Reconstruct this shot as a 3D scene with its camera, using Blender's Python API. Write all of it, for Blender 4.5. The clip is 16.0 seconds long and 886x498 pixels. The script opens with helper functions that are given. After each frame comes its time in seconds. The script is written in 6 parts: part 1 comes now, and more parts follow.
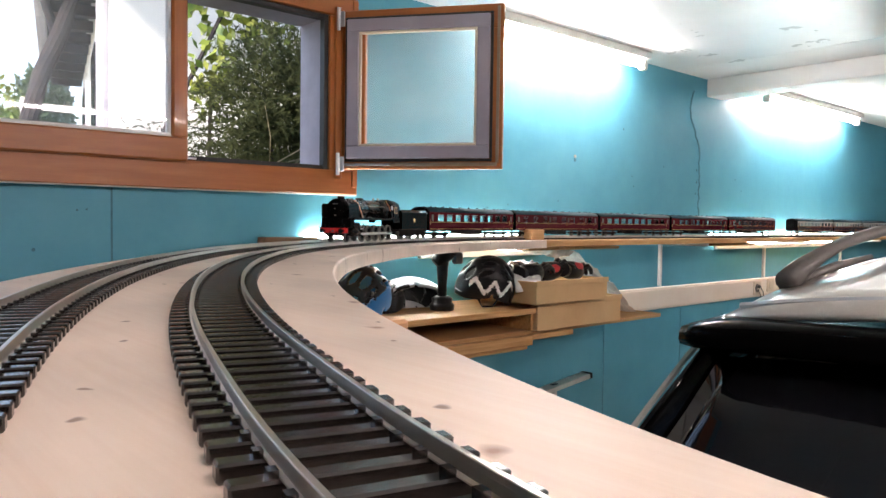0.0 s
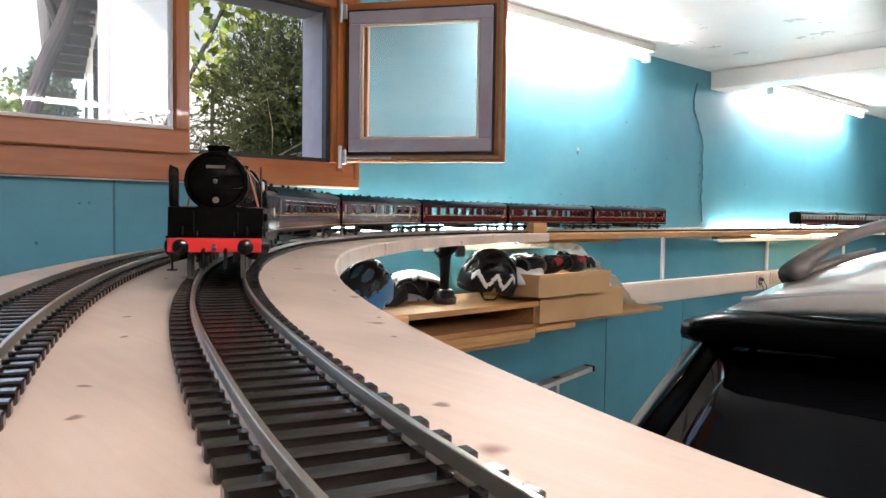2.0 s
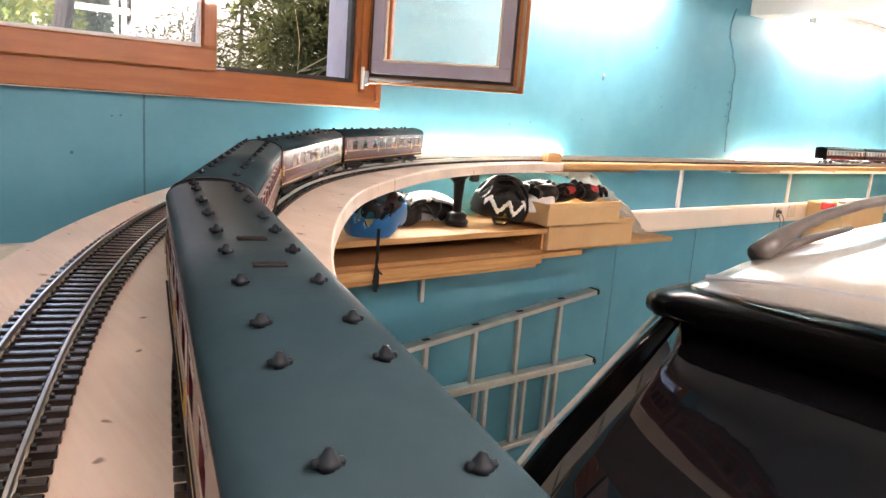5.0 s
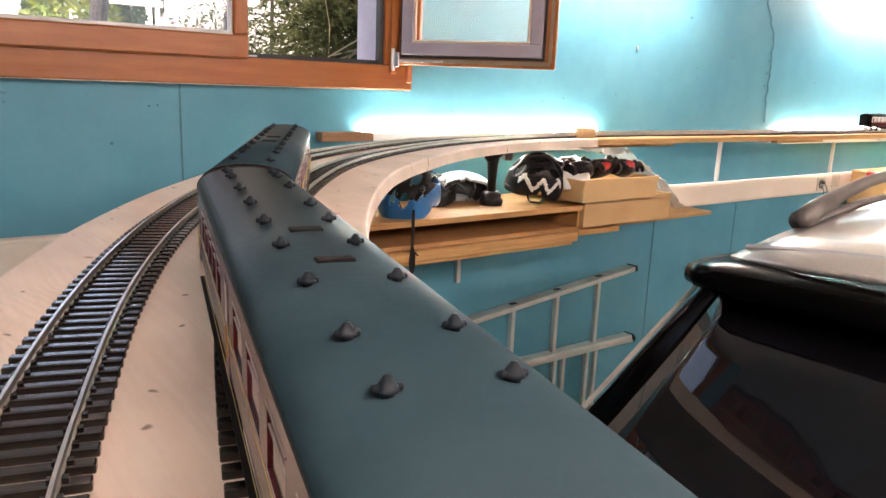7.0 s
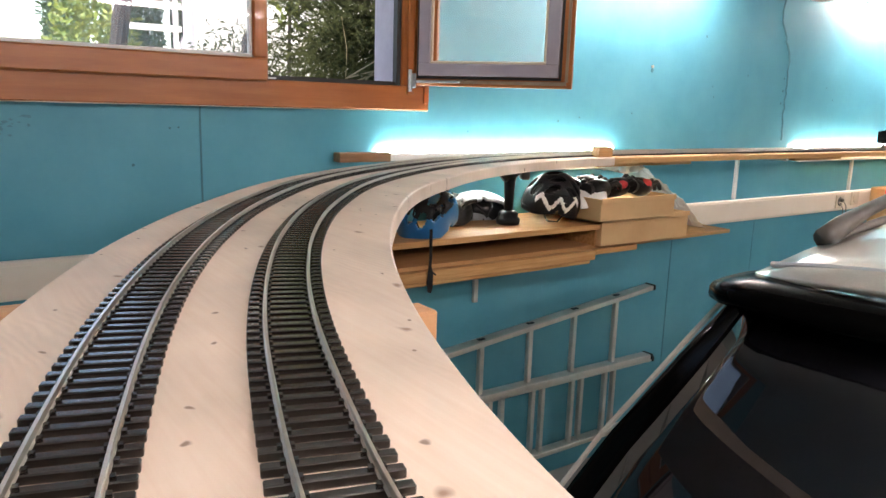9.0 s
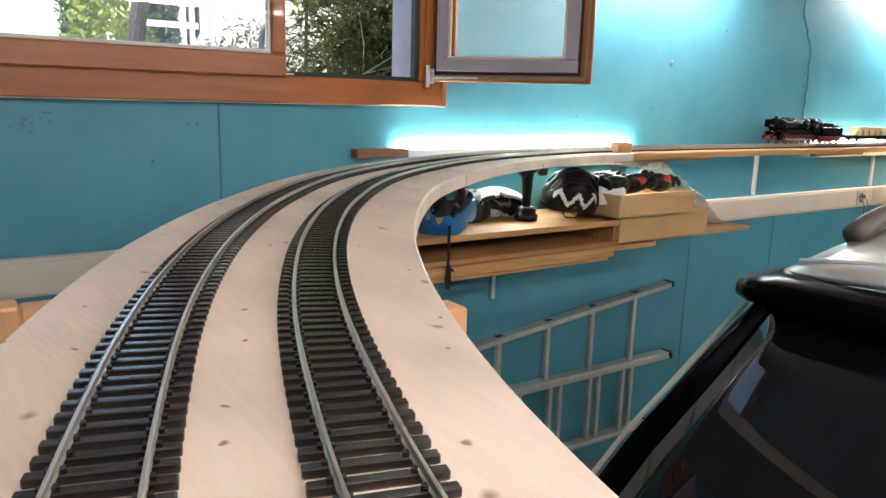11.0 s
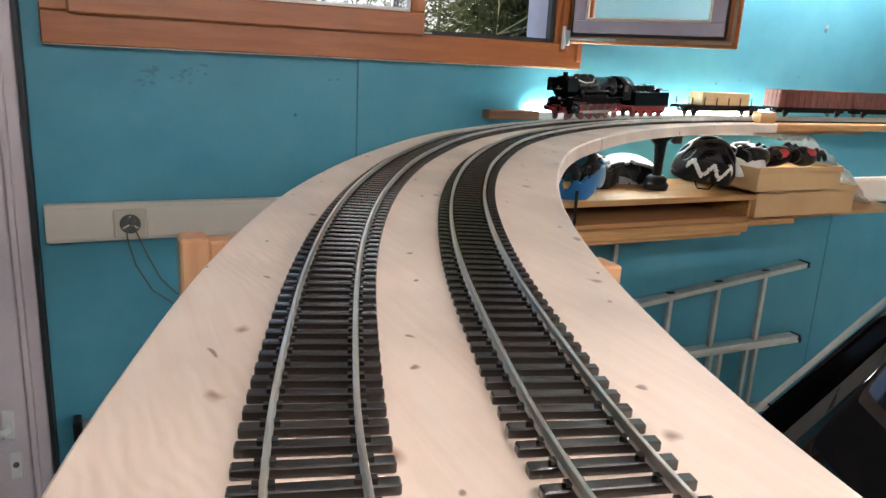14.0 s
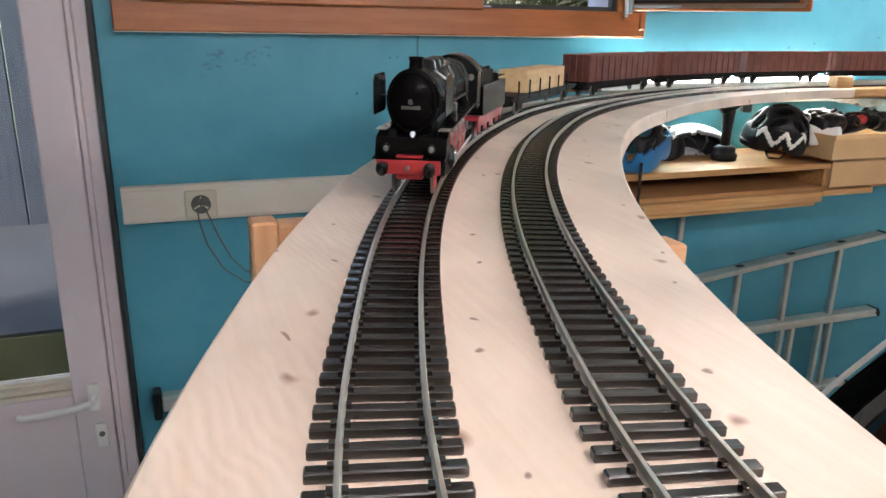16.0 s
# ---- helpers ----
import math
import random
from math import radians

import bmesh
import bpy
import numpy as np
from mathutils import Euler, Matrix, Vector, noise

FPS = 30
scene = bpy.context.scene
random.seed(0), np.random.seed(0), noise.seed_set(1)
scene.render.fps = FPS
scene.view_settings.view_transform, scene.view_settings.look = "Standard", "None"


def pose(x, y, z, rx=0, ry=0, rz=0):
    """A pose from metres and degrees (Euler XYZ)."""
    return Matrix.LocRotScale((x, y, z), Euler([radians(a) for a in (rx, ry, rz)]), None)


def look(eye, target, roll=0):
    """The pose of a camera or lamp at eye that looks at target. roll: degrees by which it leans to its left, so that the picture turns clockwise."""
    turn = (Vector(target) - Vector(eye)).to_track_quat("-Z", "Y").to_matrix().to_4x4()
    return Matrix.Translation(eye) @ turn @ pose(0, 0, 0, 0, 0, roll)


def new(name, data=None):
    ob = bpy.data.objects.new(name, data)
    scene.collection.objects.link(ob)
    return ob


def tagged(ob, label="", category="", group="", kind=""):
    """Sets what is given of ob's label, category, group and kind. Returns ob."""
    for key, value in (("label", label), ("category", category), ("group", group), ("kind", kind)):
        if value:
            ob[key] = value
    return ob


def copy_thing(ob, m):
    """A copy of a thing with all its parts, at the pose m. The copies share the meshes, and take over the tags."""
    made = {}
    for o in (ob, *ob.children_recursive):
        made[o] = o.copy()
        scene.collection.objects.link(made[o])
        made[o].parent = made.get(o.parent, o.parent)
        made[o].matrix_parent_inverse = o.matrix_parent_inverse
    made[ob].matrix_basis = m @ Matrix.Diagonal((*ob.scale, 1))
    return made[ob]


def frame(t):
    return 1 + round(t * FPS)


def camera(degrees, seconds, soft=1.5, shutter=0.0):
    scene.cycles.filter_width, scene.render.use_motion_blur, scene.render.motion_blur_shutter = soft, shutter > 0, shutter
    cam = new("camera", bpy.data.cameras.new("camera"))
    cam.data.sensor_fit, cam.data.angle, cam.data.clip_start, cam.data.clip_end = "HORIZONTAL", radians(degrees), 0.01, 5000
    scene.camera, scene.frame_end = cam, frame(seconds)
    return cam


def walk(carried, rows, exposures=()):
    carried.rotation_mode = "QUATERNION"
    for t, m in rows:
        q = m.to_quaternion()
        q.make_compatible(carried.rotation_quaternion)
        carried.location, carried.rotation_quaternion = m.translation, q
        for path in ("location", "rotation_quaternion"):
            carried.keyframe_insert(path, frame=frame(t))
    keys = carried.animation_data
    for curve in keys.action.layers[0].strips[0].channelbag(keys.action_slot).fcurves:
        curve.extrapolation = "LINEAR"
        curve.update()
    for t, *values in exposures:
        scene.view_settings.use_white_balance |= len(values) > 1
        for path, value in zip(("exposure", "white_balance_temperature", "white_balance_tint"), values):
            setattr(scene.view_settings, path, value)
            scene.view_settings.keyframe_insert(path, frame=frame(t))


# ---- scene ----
cam = camera(62.4, 16.0)
PATH = [
    (0, (-0.255, -0.319, 1.531), (1.068, 1.179, 1.454), 0.8),
    (0.5, (-0.253, -0.319, 1.531), (1.074, 1.175, 1.448), 0.9),
    (1, (-0.255, -0.319, 1.531), (1.072, 1.174, 1.438), 0.9),
    (1.5, (-0.254, -0.318, 1.531), (1.069, 1.179, 1.436), 0.9),
    (2, (-0.253, -0.319, 1.533), (1.064, 1.183, 1.436), 0.8),
    (2.5, (-0.284, -0.367, 1.592), (0.964, 1.186, 1.414), 2.7),
    (3, (-0.291, -0.404, 1.667), (0.98, 1.111, 1.364), 6.9),
    (3.5, (-0.278, -0.416, 1.675), (0.953, 1.12, 1.32), 5.8),
    (4, (-0.278, -0.431, 1.676), (0.997, 1.065, 1.307), 5.0),
    (6.5, (-0.276, -0.447, 1.667), (0.895, 1.116, 1.237), 2.7),
    (7, (-0.278, -0.448, 1.664), (0.886, 1.118, 1.226), 2.3),
    (7.5, (-0.282, -0.443, 1.663), (0.868, 1.139, 1.245), 2.1),
    (8, (-0.288, -0.443, 1.663), (0.857, 1.147, 1.262), 1.9),
    (8.5, (-0.289, -0.441, 1.661), (0.855, 1.152, 1.268), 1.9),
    (9, (-0.29, -0.439, 1.66), (0.848, 1.159, 1.275), 1.8),
    (11.5, (-0.306, -0.413, 1.655), (0.772, 1.221, 1.249), 1.5),
    (12, (-0.321, -0.406, 1.652), (0.707, 1.258, 1.235), 1.3),
    (12.5, (-0.331, -0.401, 1.65), (0.634, 1.299, 1.23), 1.0),
    (13, (-0.351, -0.391, 1.646), (0.541, 1.345, 1.21), 0.4),
    (13.5, (-0.365, -0.391, 1.649), (0.501, 1.35, 1.183), 1.6),
    (14, (-0.354, -0.42, 1.649), (0.48, 1.327, 1.146), 3.0),
    (14.5, (-0.35, -0.427, 1.654), (0.43, 1.334, 1.116), 2.8),
    (15, (-0.353, -0.432, 1.654), (0.356, 1.353, 1.093), 0.7),
    (15.5, (-0.357, -0.426, 1.657), (0.307, 1.373, 1.091), 0.7),
    (16, (-0.358, -0.425, 1.659), (0.316, 1.368, 1.081), 1.0),
]
walk(cam, [(t, look(eye, target, roll)) for t, eye, target, roll in PATH], [
    (0.0, 0.93, 7000, 16), (2.0, 1.0, 7000, 16), (3.2, 1.48, 7700, 23), (4.0, 1.68, 8000, 24), (7.5, 1.5, 8000, 23), (8.1, 1.54, 7900, 22), (9.0, 1.16, 7200, 14), (12.5, 1.08, 6900, 10),
    (14.0, 1.08, 6750, 10), (16.0, 1.3, 6600, 10)])

# ---------- world, sun, large lights ----------
world = bpy.data.worlds.new("sky")
scene.world = world
world.use_nodes = True
_n = world.node_tree.nodes
_sky = _n.new("ShaderNodeTexSky")
_sky.sky_type = "NISHITA"
_sky.sun_disc = False
_sky.sun_elevation, _sky.sun_rotation = radians(39), radians(-108)
_n["Background"].inputs[1].default_value = 0.30
world.node_tree.links.new(_sky.outputs[0], _n["Background"].inputs[0])
_sun = bpy.data.lights.new("sun", "SUN")
_sun.energy, _sun.angle, _sun.color = 4.5, radians(6), (1, 0.96, 0.9)
_so = new("sun", _sun)
_so.matrix_world = look((-9, 2.5, 10), (1.5, 6.0, 1.5))


# ---------- materials ----------


def mat(name, col, rough=0.5, metal=0.0, col2=None, scale=6.0, detail=4.0, bump=0.0, bscale=None, stretch=(1, 1, 1),
        rot=0.0, coat=0.0, spec=0.5, rvar=0.0, obj_rand=0.0, lo=0.35, hi=0.65, world_space=False, ior=1.5):
    m = bpy.data.materials.new(name)
    m.use_nodes = True
    nt = m.node_tree
    b = nt.nodes["Principled BSDF"]
    b.inputs["Base Color"].default_value = (*col, 1)
    b.inputs["Roughness"].default_value = rough
    b.inputs["Metallic"].default_value = metal
    b.inputs["Coat Weight"].default_value = coat
    b.inputs["IOR"].default_value = ior
    b.inputs["Specular IOR Level"].default_value = spec
    tc = nt.nodes.new("ShaderNodeTexCoord")
    mp = nt.nodes.new("ShaderNodeMapping")
    mp.inputs["Scale"].default_value = stretch
    mp.inputs["Rotation"].default_value = (0, 0, radians(rot))
    nt.links.new(tc.outputs["Object"], mp.inputs[0])
    if world_space:
        g = nt.nodes.new("ShaderNodeNewGeometry")
        nt.links.new(g.outputs["Position"], mp.inputs[0])
    out = None
    if col2 is not None:
        n1 = nt.nodes.new("ShaderNodeTexNoise")
        n1.inputs["Scale"].default_value, n1.inputs["Detail"].default_value = scale, detail
        n1.inputs["Roughness"].default_value = 0.65
        nt.links.new(mp.outputs[0], n1.inputs["Vector"])
        r = nt.nodes.new("ShaderNodeValToRGB")
        r.color_ramp.elements[0].position, r.color_ramp.elements[1].position = lo, hi
        r.color_ramp.elements[0].color, r.color_ramp.elements[1].color = (*col, 1), (*col2, 1)
        nt.links.new(n1.outputs[0], r.inputs[0])
        out = r.outputs[0]
        if rvar:
            mr = nt.nodes.new("ShaderNodeMapRange")
            mr.inputs[3].default_value, mr.inputs[4].default_value = rough - rvar, rough + rvar
            nt.links.new(n1.outputs[0], mr.inputs[0])
            nt.links.new(mr.outputs[0], b.inputs["Roughness"])
    if obj_rand and out is not None:
        oi = nt.nodes.new("ShaderNodeObjectInfo")
        hs = nt.nodes.new("ShaderNodeHueSaturation")
        mr = nt.nodes.new("ShaderNodeMapRange")
        mr.inputs[3].default_value, mr.inputs[4].default_value = 1 - obj_rand, 1 + obj_rand
        nt.links.new(oi.outputs["Random"], mr.inputs[0])
        nt.links.new(mr.outputs[0], hs.inputs["Value"])
        nt.links.new(out, hs.inputs["Color"])
        out = hs.outputs[0]
    if out is not None:
        nt.links.new(out, b.inputs["Base Color"])
    if bump:
        n2 = nt.nodes.new("ShaderNodeTexNoise")
        n2.inputs["Scale"].default_value, n2.inputs["Detail"].default_value = bscale or scale * 4, 5
        nt.links.new(mp.outputs[0], n2.inputs["Vector"])
        bp = nt.nodes.new("ShaderNodeBump")
        bp.inputs["Strength"].default_value, bp.inputs["Distance"].default_value = bump, 0.01
        nt.links.new(n2.outputs[0], bp.inputs["Height"])
        nt.links.new(bp.outputs[0], b.inputs["Normal"])
    return m


def glow(name, col, strength):
    m = bpy.data.materials.new(name)
    m.use_nodes = True
    b = m.node_tree.nodes["Principled BSDF"]
    b.inputs["Base Color"].default_value = (*col, 1)
    b.inputs["Emission Color"].default_value = (*col, 1)
    b.inputs["Emission Strength"].default_value = strength
    return m


def glass(name, col=(1, 1, 1), rough=0.0, ior=1.45):
    m = bpy.data.materials.new(name)
    m.use_nodes = True
    b = m.node_tree.nodes["Principled BSDF"]
    b.inputs["Base Color"].default_value = (*col, 1)
    b.inputs["Roughness"].default_value = rough
    b.inputs["IOR"].default_value = ior
    b.inputs["Transmission Weight"].default_value = 1.0
    return m


def dust_glare_glass(name, veil):
    """Clear pane with a thin pale film that stands for dust and milky glare."""
    m = glass(name)
    nt = m.node_tree
    b = nt.nodes["Principled BSDF"]
    out = nt.nodes["Material Output"]
    t = nt.nodes.new("ShaderNodeBsdfTranslucent")
    t.inputs[0].default_value = (0.85, 0.9, 0.9, 1)
    d = nt.nodes.new("ShaderNodeBsdfDiffuse")
    d.inputs[0].default_value = (0.85, 0.9, 0.9, 1)
    both = nt.nodes.new("ShaderNodeMixShader")
    nt.links.new(t.outputs[0], both.inputs[1])
    nt.links.new(d.outputs[0], both.inputs[2])
    tc = nt.nodes.new("ShaderNodeTexCoord")
    n = nt.nodes.new("ShaderNodeTexNoise")
    n.inputs["Scale"].default_value, n.inputs["Detail"].default_value = 5.0, 6
    nt.links.new(tc.outputs["Object"], n.inputs["Vector"])
    r = nt.nodes.new("ShaderNodeMapRange")
    r.inputs[1].default_value, r.inputs[2].default_value, r.inputs[3].default_value, r.inputs[4].default_value = 0.35, 0.7, veil * 0.7, veil * 1.3
    nt.links.new(n.outputs[0], r.inputs[0])
    mx = nt.nodes.new("ShaderNodeMixShader")
    nt.links.new(r.outputs[0], mx.inputs[0])
    nt.links.new(b.outputs[0], mx.inputs[1])
    nt.links.new(both.outputs[0], mx.inputs[2])
    nt.links.new(mx.outputs[0], out.inputs["Surface"])
    return m


M_DUST_GLARE = dust_glare_glass("dust_and_glare_window_glass", 0.10)


def pine(name, a, b_, knot, rot=12.0, rings=26.0, obj_rand=0.0, kscale=5.0):
    """Pale softwood: streaked grain, wavy rings and scattered dark knots."""
    m = mat(name, a, 0.5, 0, b_, 3.0, 8, 0.05, 60, (rings / 3, 1.6, 3), rot, world_space=True, rvar=0.08, lo=0.25, hi=0.62)
    nt = m.node_tree
    b = nt.nodes["Principled BSDF"]
    src = b.inputs["Base Color"].links[0].from_socket
    g = nt.nodes.new("ShaderNodeNewGeometry")
    mp = nt.nodes.new("ShaderNodeMapping")
    mp.inputs["Scale"].default_value = (1.0, 0.62, 1.0)
    mp.inputs["Rotation"].default_value = (0, 0, radians(rot))
    nt.links.new(g.outputs["Position"], mp.inputs[0])
    ns = nt.nodes.new("ShaderNodeTexNoise")
    ns.inputs["Scale"].default_value = 30
    vm = nt.nodes.new("ShaderNodeVectorMath")
    vm.operation = "MULTIPLY_ADD"
    vm.inputs[1].default_value = (0.03, 0.03, 0.03)
    nt.links.new(mp.outputs[0], ns.inputs["Vector"])
    nt.links.new(ns.outputs["Color"], vm.inputs[0])
    nt.links.new(mp.outputs[0], vm.inputs[2])
    vo = nt.nodes.new("ShaderNodeTexVoronoi")
    vo.voronoi_dimensions = "2D"
    vo.inputs["Scale"].default_value = kscale
    vo.inputs["Randomness"].default_value = 0.9
    nt.links.new(vm.outputs[0], vo.inputs["Vector"])
    rp = nt.nodes.new("ShaderNodeValToRGB")
    rp.color_ramp.elements[0].position, rp.color_ramp.elements[1].position = 0.012, 0.055
    rp.color_ramp.elements[0].color, rp.color_ramp.elements[1].color = (1, 1, 1, 1), (0, 0, 0, 1)
    nt.links.new(vo.outputs["Distance"], rp.inputs[0])
    # patches of fine ring lines
    wv = nt.nodes.new("ShaderNodeTexWave")
    wv.inputs["Scale"].default_value, wv.inputs["Distortion"].default_value, wv.inputs["Detail"].default_value = 34, 11.0, 4
    wv.inputs["Detail Scale"].default_value = 0.6
    nt.links.new(mp.outputs[0], wv.inputs["Vector"])
    wm = nt.nodes.new("ShaderNodeTexNoise")
    wm.inputs["Scale"].default_value = 7.0
    nt.links.new(mp.outputs[0], wm.inputs["Vector"])
    wr = nt.nodes.new("ShaderNodeMapRange")
    wr.inputs[1].default_value, wr.inputs[2].default_value, wr.inputs[3].default_value, wr.inputs[4].default_value = 0.55, 0.65, 0.0, 0.12
    nt.links.new(wm.outputs[0], wr.inputs[0])
    ws = nt.nodes.new("ShaderNodeMath")
    ws.operation = "MULTIPLY"
    nt.links.new(wr.outputs[0], ws.inputs[0])
    nt.links.new(wv.outputs["Fac"], ws.inputs[1])
    wmix = nt.nodes.new("ShaderNodeMix")
    wmix.data_type = "RGBA"
    wmix.inputs[7].default_value = (*[c * 0.45 for c in a], 1)
    nt.links.new(ws.outputs[0], wmix.inputs[0])
    nt.links.new(src, wmix.inputs[6])
    src = wmix.outputs[2]
    # broad cloudy tone
    n3 = nt.nodes.new("ShaderNodeTexNoise")
    n3.inputs["Scale"].default_value, n3.inputs["Detail"].default_value = 5.5, 5
    nt.links.new(mp.outputs[0], n3.inputs["Vector"])
    mr = nt.nodes.new("ShaderNodeMapRange")
    mr.inputs[1].default_value, mr.inputs[2].default_value, mr.inputs[3].default_value, mr.inputs[4].default_value = 0.32, 0.62, 0.80, 1.05
    nt.links.new(n3.outputs[0], mr.inputs[0])
    hs = nt.nodes.new("ShaderNodeHueSaturation")
    nt.links.new(mr.outputs[0], hs.inputs["Value"])
    nt.links.new(src, hs.inputs["Color"])
    mx = nt.nodes.new("ShaderNodeMix")
    mx.data_type = "RGBA"
    fk = nt.nodes.new("ShaderNodeMath")
    fk.operation = "MULTIPLY"
    fk.inputs[1].default_value = 0.85
    nt.links.new(rp.outputs[0], fk.inputs[0])
    nt.links.new(fk.outputs[0], mx.inputs[0])
    nt.links.new(hs.outputs[0], mx.inputs[6])
    mx.inputs[7].default_value = (*knot, 1)
    # small dark nail holes and pin knots
    v2 = nt.nodes.new("ShaderNodeTexVoronoi")
    v2.voronoi_dimensions = "2D"
    v2.inputs["Scale"].default_value = 13
    nt.links.new(vm.outputs[0], v2.inputs["Vector"])
    r2 = nt.nodes.new("ShaderNodeMapRange")
    r2.inputs[1].default_value, r2.inputs[2].default_value, r2.inputs[3].default_value, r2.inputs[4].default_value = 0.018, 0.04, 0.8, 0.0
    nt.links.new(v2.outputs["Distance"], r2.inputs[0])
    m2 = nt.nodes.new("ShaderNodeMix")
    m2.data_type = "RGBA"
    m2.inputs[7].default_value = (*[c * 0.6 for c in knot], 1)
    nt.links.new(r2.outputs[0], m2.inputs[0])
    nt.links.new(mx.outputs[2], m2.inputs[6])
    nt.links.new(m2.outputs[2], b.inputs["Base Color"])
    return m


M_BOARD = pine("pale_pine", (0.775, 0.61, 0.49), (0.84, 0.70, 0.59), (0.30, 0.15, 0.085), rot=-14, rings=110, kscale=7.5)
M_PINE2 = mat("yellow_pine", (0.42, 0.205, 0.070), 0.55, 0, (0.60, 0.345, 0.145), 4, 7, 0.05, 60, (0.9, 16, 16), world_space=True)
M_PLY = mat("plywood", (0.40, 0.21, 0.085), 0.6, 0, (0.50, 0.28, 0.12), 4, 5, 0.05, 70, (1, 14, 10))
M_CHIP = mat("orange_batten", (0.50, 0.25, 0.12), 0.6, 0, (0.60, 0.33, 0.17), 5, 5, 0.08, 90, (10, 10, 1))
M_WALL = mat("blue_wall_paint", (0.066, 0.300, 0.405), 0.45, 0, (0.098, 0.352, 0.452), 2.2, 6, 0.06, 14, rvar=0.1, spec=0.35)
M_WHITEW = mat("white_plaster", (0.72, 0.72, 0.70), 0.7, 0, (0.78, 0.78, 0.76), 3, 4, 0.05, 30)
M_CEIL = mat("glossy_white_ceiling", (0.74, 0.75, 0.74), 0.30, 0, (0.80, 0.80, 0.79), 3, 4, 0.04, 9, rvar=0.08)
M_FLOOR = mat("concrete", (0.24, 0.24, 0.23), 0.75, 0, (0.34, 0.33, 0.32), 2, 7, 0.1, 40)
M_WINWOOD = mat("orange_stained_wood", (0.36, 0.105, 0.022), 0.36, 0, (0.44, 0.14, 0.033), 3, 6, 0.05, 40, (1.2, 14, 14), coat=0.2)
M_WINWOODV = mat("orange_stained_wood_upright", (0.36, 0.105, 0.022), 0.36, 0, (0.44, 0.14, 0.033), 3, 6, 0.05, 40, (14, 14, 1.2), coat=0.2)
M_LILAC = mat("grey_lilac_paint", (0.34, 0.30, 0.35), 0.4, 0, (0.40, 0.36, 0.41), 4, 4, 0.03, 30)
M_DARK = mat("dark_seal", (0.015, 0.014, 0.014), 0.5, 0, (0.03, 0.028, 0.027), 8)
M_GLASS = glass("window_glass")
M_STEEL = mat("zinc_steel", (0.55, 0.55, 0.56), 0.35, 0.9, (0.65, 0.65, 0.65), 20)
M_ALU = mat("aluminium", (0.62, 0.60, 0.55), 0.42, 0.75, (0.74, 0.72, 0.67), 8, 4, 0.03, 60)
M_RAIL = mat("nickel_silver_rail", (0.62, 0.57, 0.50), 0.28, 0.88, (0.74, 0.69, 0.62), 6, 2)
M_SLEEPER = mat("dark_brown_sleeper", (0.007, 0.0055, 0.005), 0.17, 0, (0.012, 0.009, 0.008), 60, 4, 0.03, 300, (1, 8, 1), obj_rand=0.3, spec=0.5, ior=1.8)
M_TRUNK = mat("cream_trunking", (0.80, 0.71, 0.60), 0.5, 0, (0.84, 0.75, 0.65), 3)
M_CREAM = mat("cream_plastic", (0.66, 0.58, 0.46), 0.4, 0, (0.70, 0.62, 0.5), 6)
M_PVC = mat("pinkish_white_frame", (0.68, 0.58, 0.61), 0.35, 0, (0.73, 0.63, 0.65), 3)
M_WHITE = mat("white_enamel", (0.78, 0.77, 0.74), 0.4, 0, (0.82, 0.81, 0.78), 5)
M_TUBE = glow("lit_tube", (1.0, 0.90, 0.90), 112)
M_STRIP = glow("lit_strip", (0.9, 1.0, 0.99), 60)
M_CARD = mat("cardboard", (0.56, 0.34, 0.16), 0.7, 0, (0.62, 0.40, 0.20), 3, 5, 0.05, 50)
M_BLACKP = mat("black_plastic", (0.006, 0.006, 0.007), 0.3, 0, (0.012, 0.012, 0.013), 12, 4, 0.05, 80, ior=1.35)
M_BLUE = mat("bright_blue_shell", (0.01, 0.16, 0.42), 0.3, 0, (0.015, 0.2, 0.48), 5, coat=0.4)
M_RED = mat("red_cloth", (0.42, 0.02, 0.03), 0.6, 0, (0.5, 0.03, 0.04), 12)
M_ORANGE = mat("orange_plastic", (0.65, 0.12, 0.03), 0.5, 0, (0.7, 0.16, 0.05), 10)
M_SILVERP = mat("pale_grey_shell", (0.55, 0.57, 0.60), 0.35, 0, (0.62, 0.64, 0.66), 6, coat=0.3)
# rolling stock
M_LOCO = mat("loco_black", (0.004, 0.004, 0.004), 0.19, 0, (0.008, 0.008, 0.008), 25, 4, 0.03, 120, rvar=0.06, ior=1.42)
M_SMOKE = mat("smokebox_matt_black", (0.002, 0.002, 0.002), 0.26, 0, (0.004, 0.0035, 0.0035), 25, 4, 0.04, 160, rvar=0.06, ior=1.08)
M_BEAM = mat("buffer_red", (0.62, 0.018, 0.018), 0.4, 0, (0.68, 0.03, 0.025), 20)
M_WHEELRED = mat("wheel_red", (0.25, 0.014, 0.016), 0.42, 0, (0.31, 0.022, 0.024), 20)
M_DKSTEEL = mat("dark_steel", (0.12, 0.11, 0.10), 0.4, 0.8, (0.2, 0.19, 0.17), 30)
M_COPPER = mat("copper_pipe", (0.42, 0.15, 0.08), 0.35, 0.7, (0.5, 0.2, 0.1), 20)
M_BRASS = mat("brass", (0.55, 0.33, 0.12), 0.3, 0.9, (0.6, 0.4, 0.16), 20)
M_MAROON = mat("maroon_paint", (0.070, 0.008, 0.012), 0.24, 0, (0.092, 0.011, 0.015), 12, ior=1.45)
M_ROOF = mat("slate_grey_roof", (0.013, 0.030, 0.038), 0.42, 0, (0.019, 0.038, 0.047), 9, 4, 0.03, 200, rvar=0.05, ior=1.13)
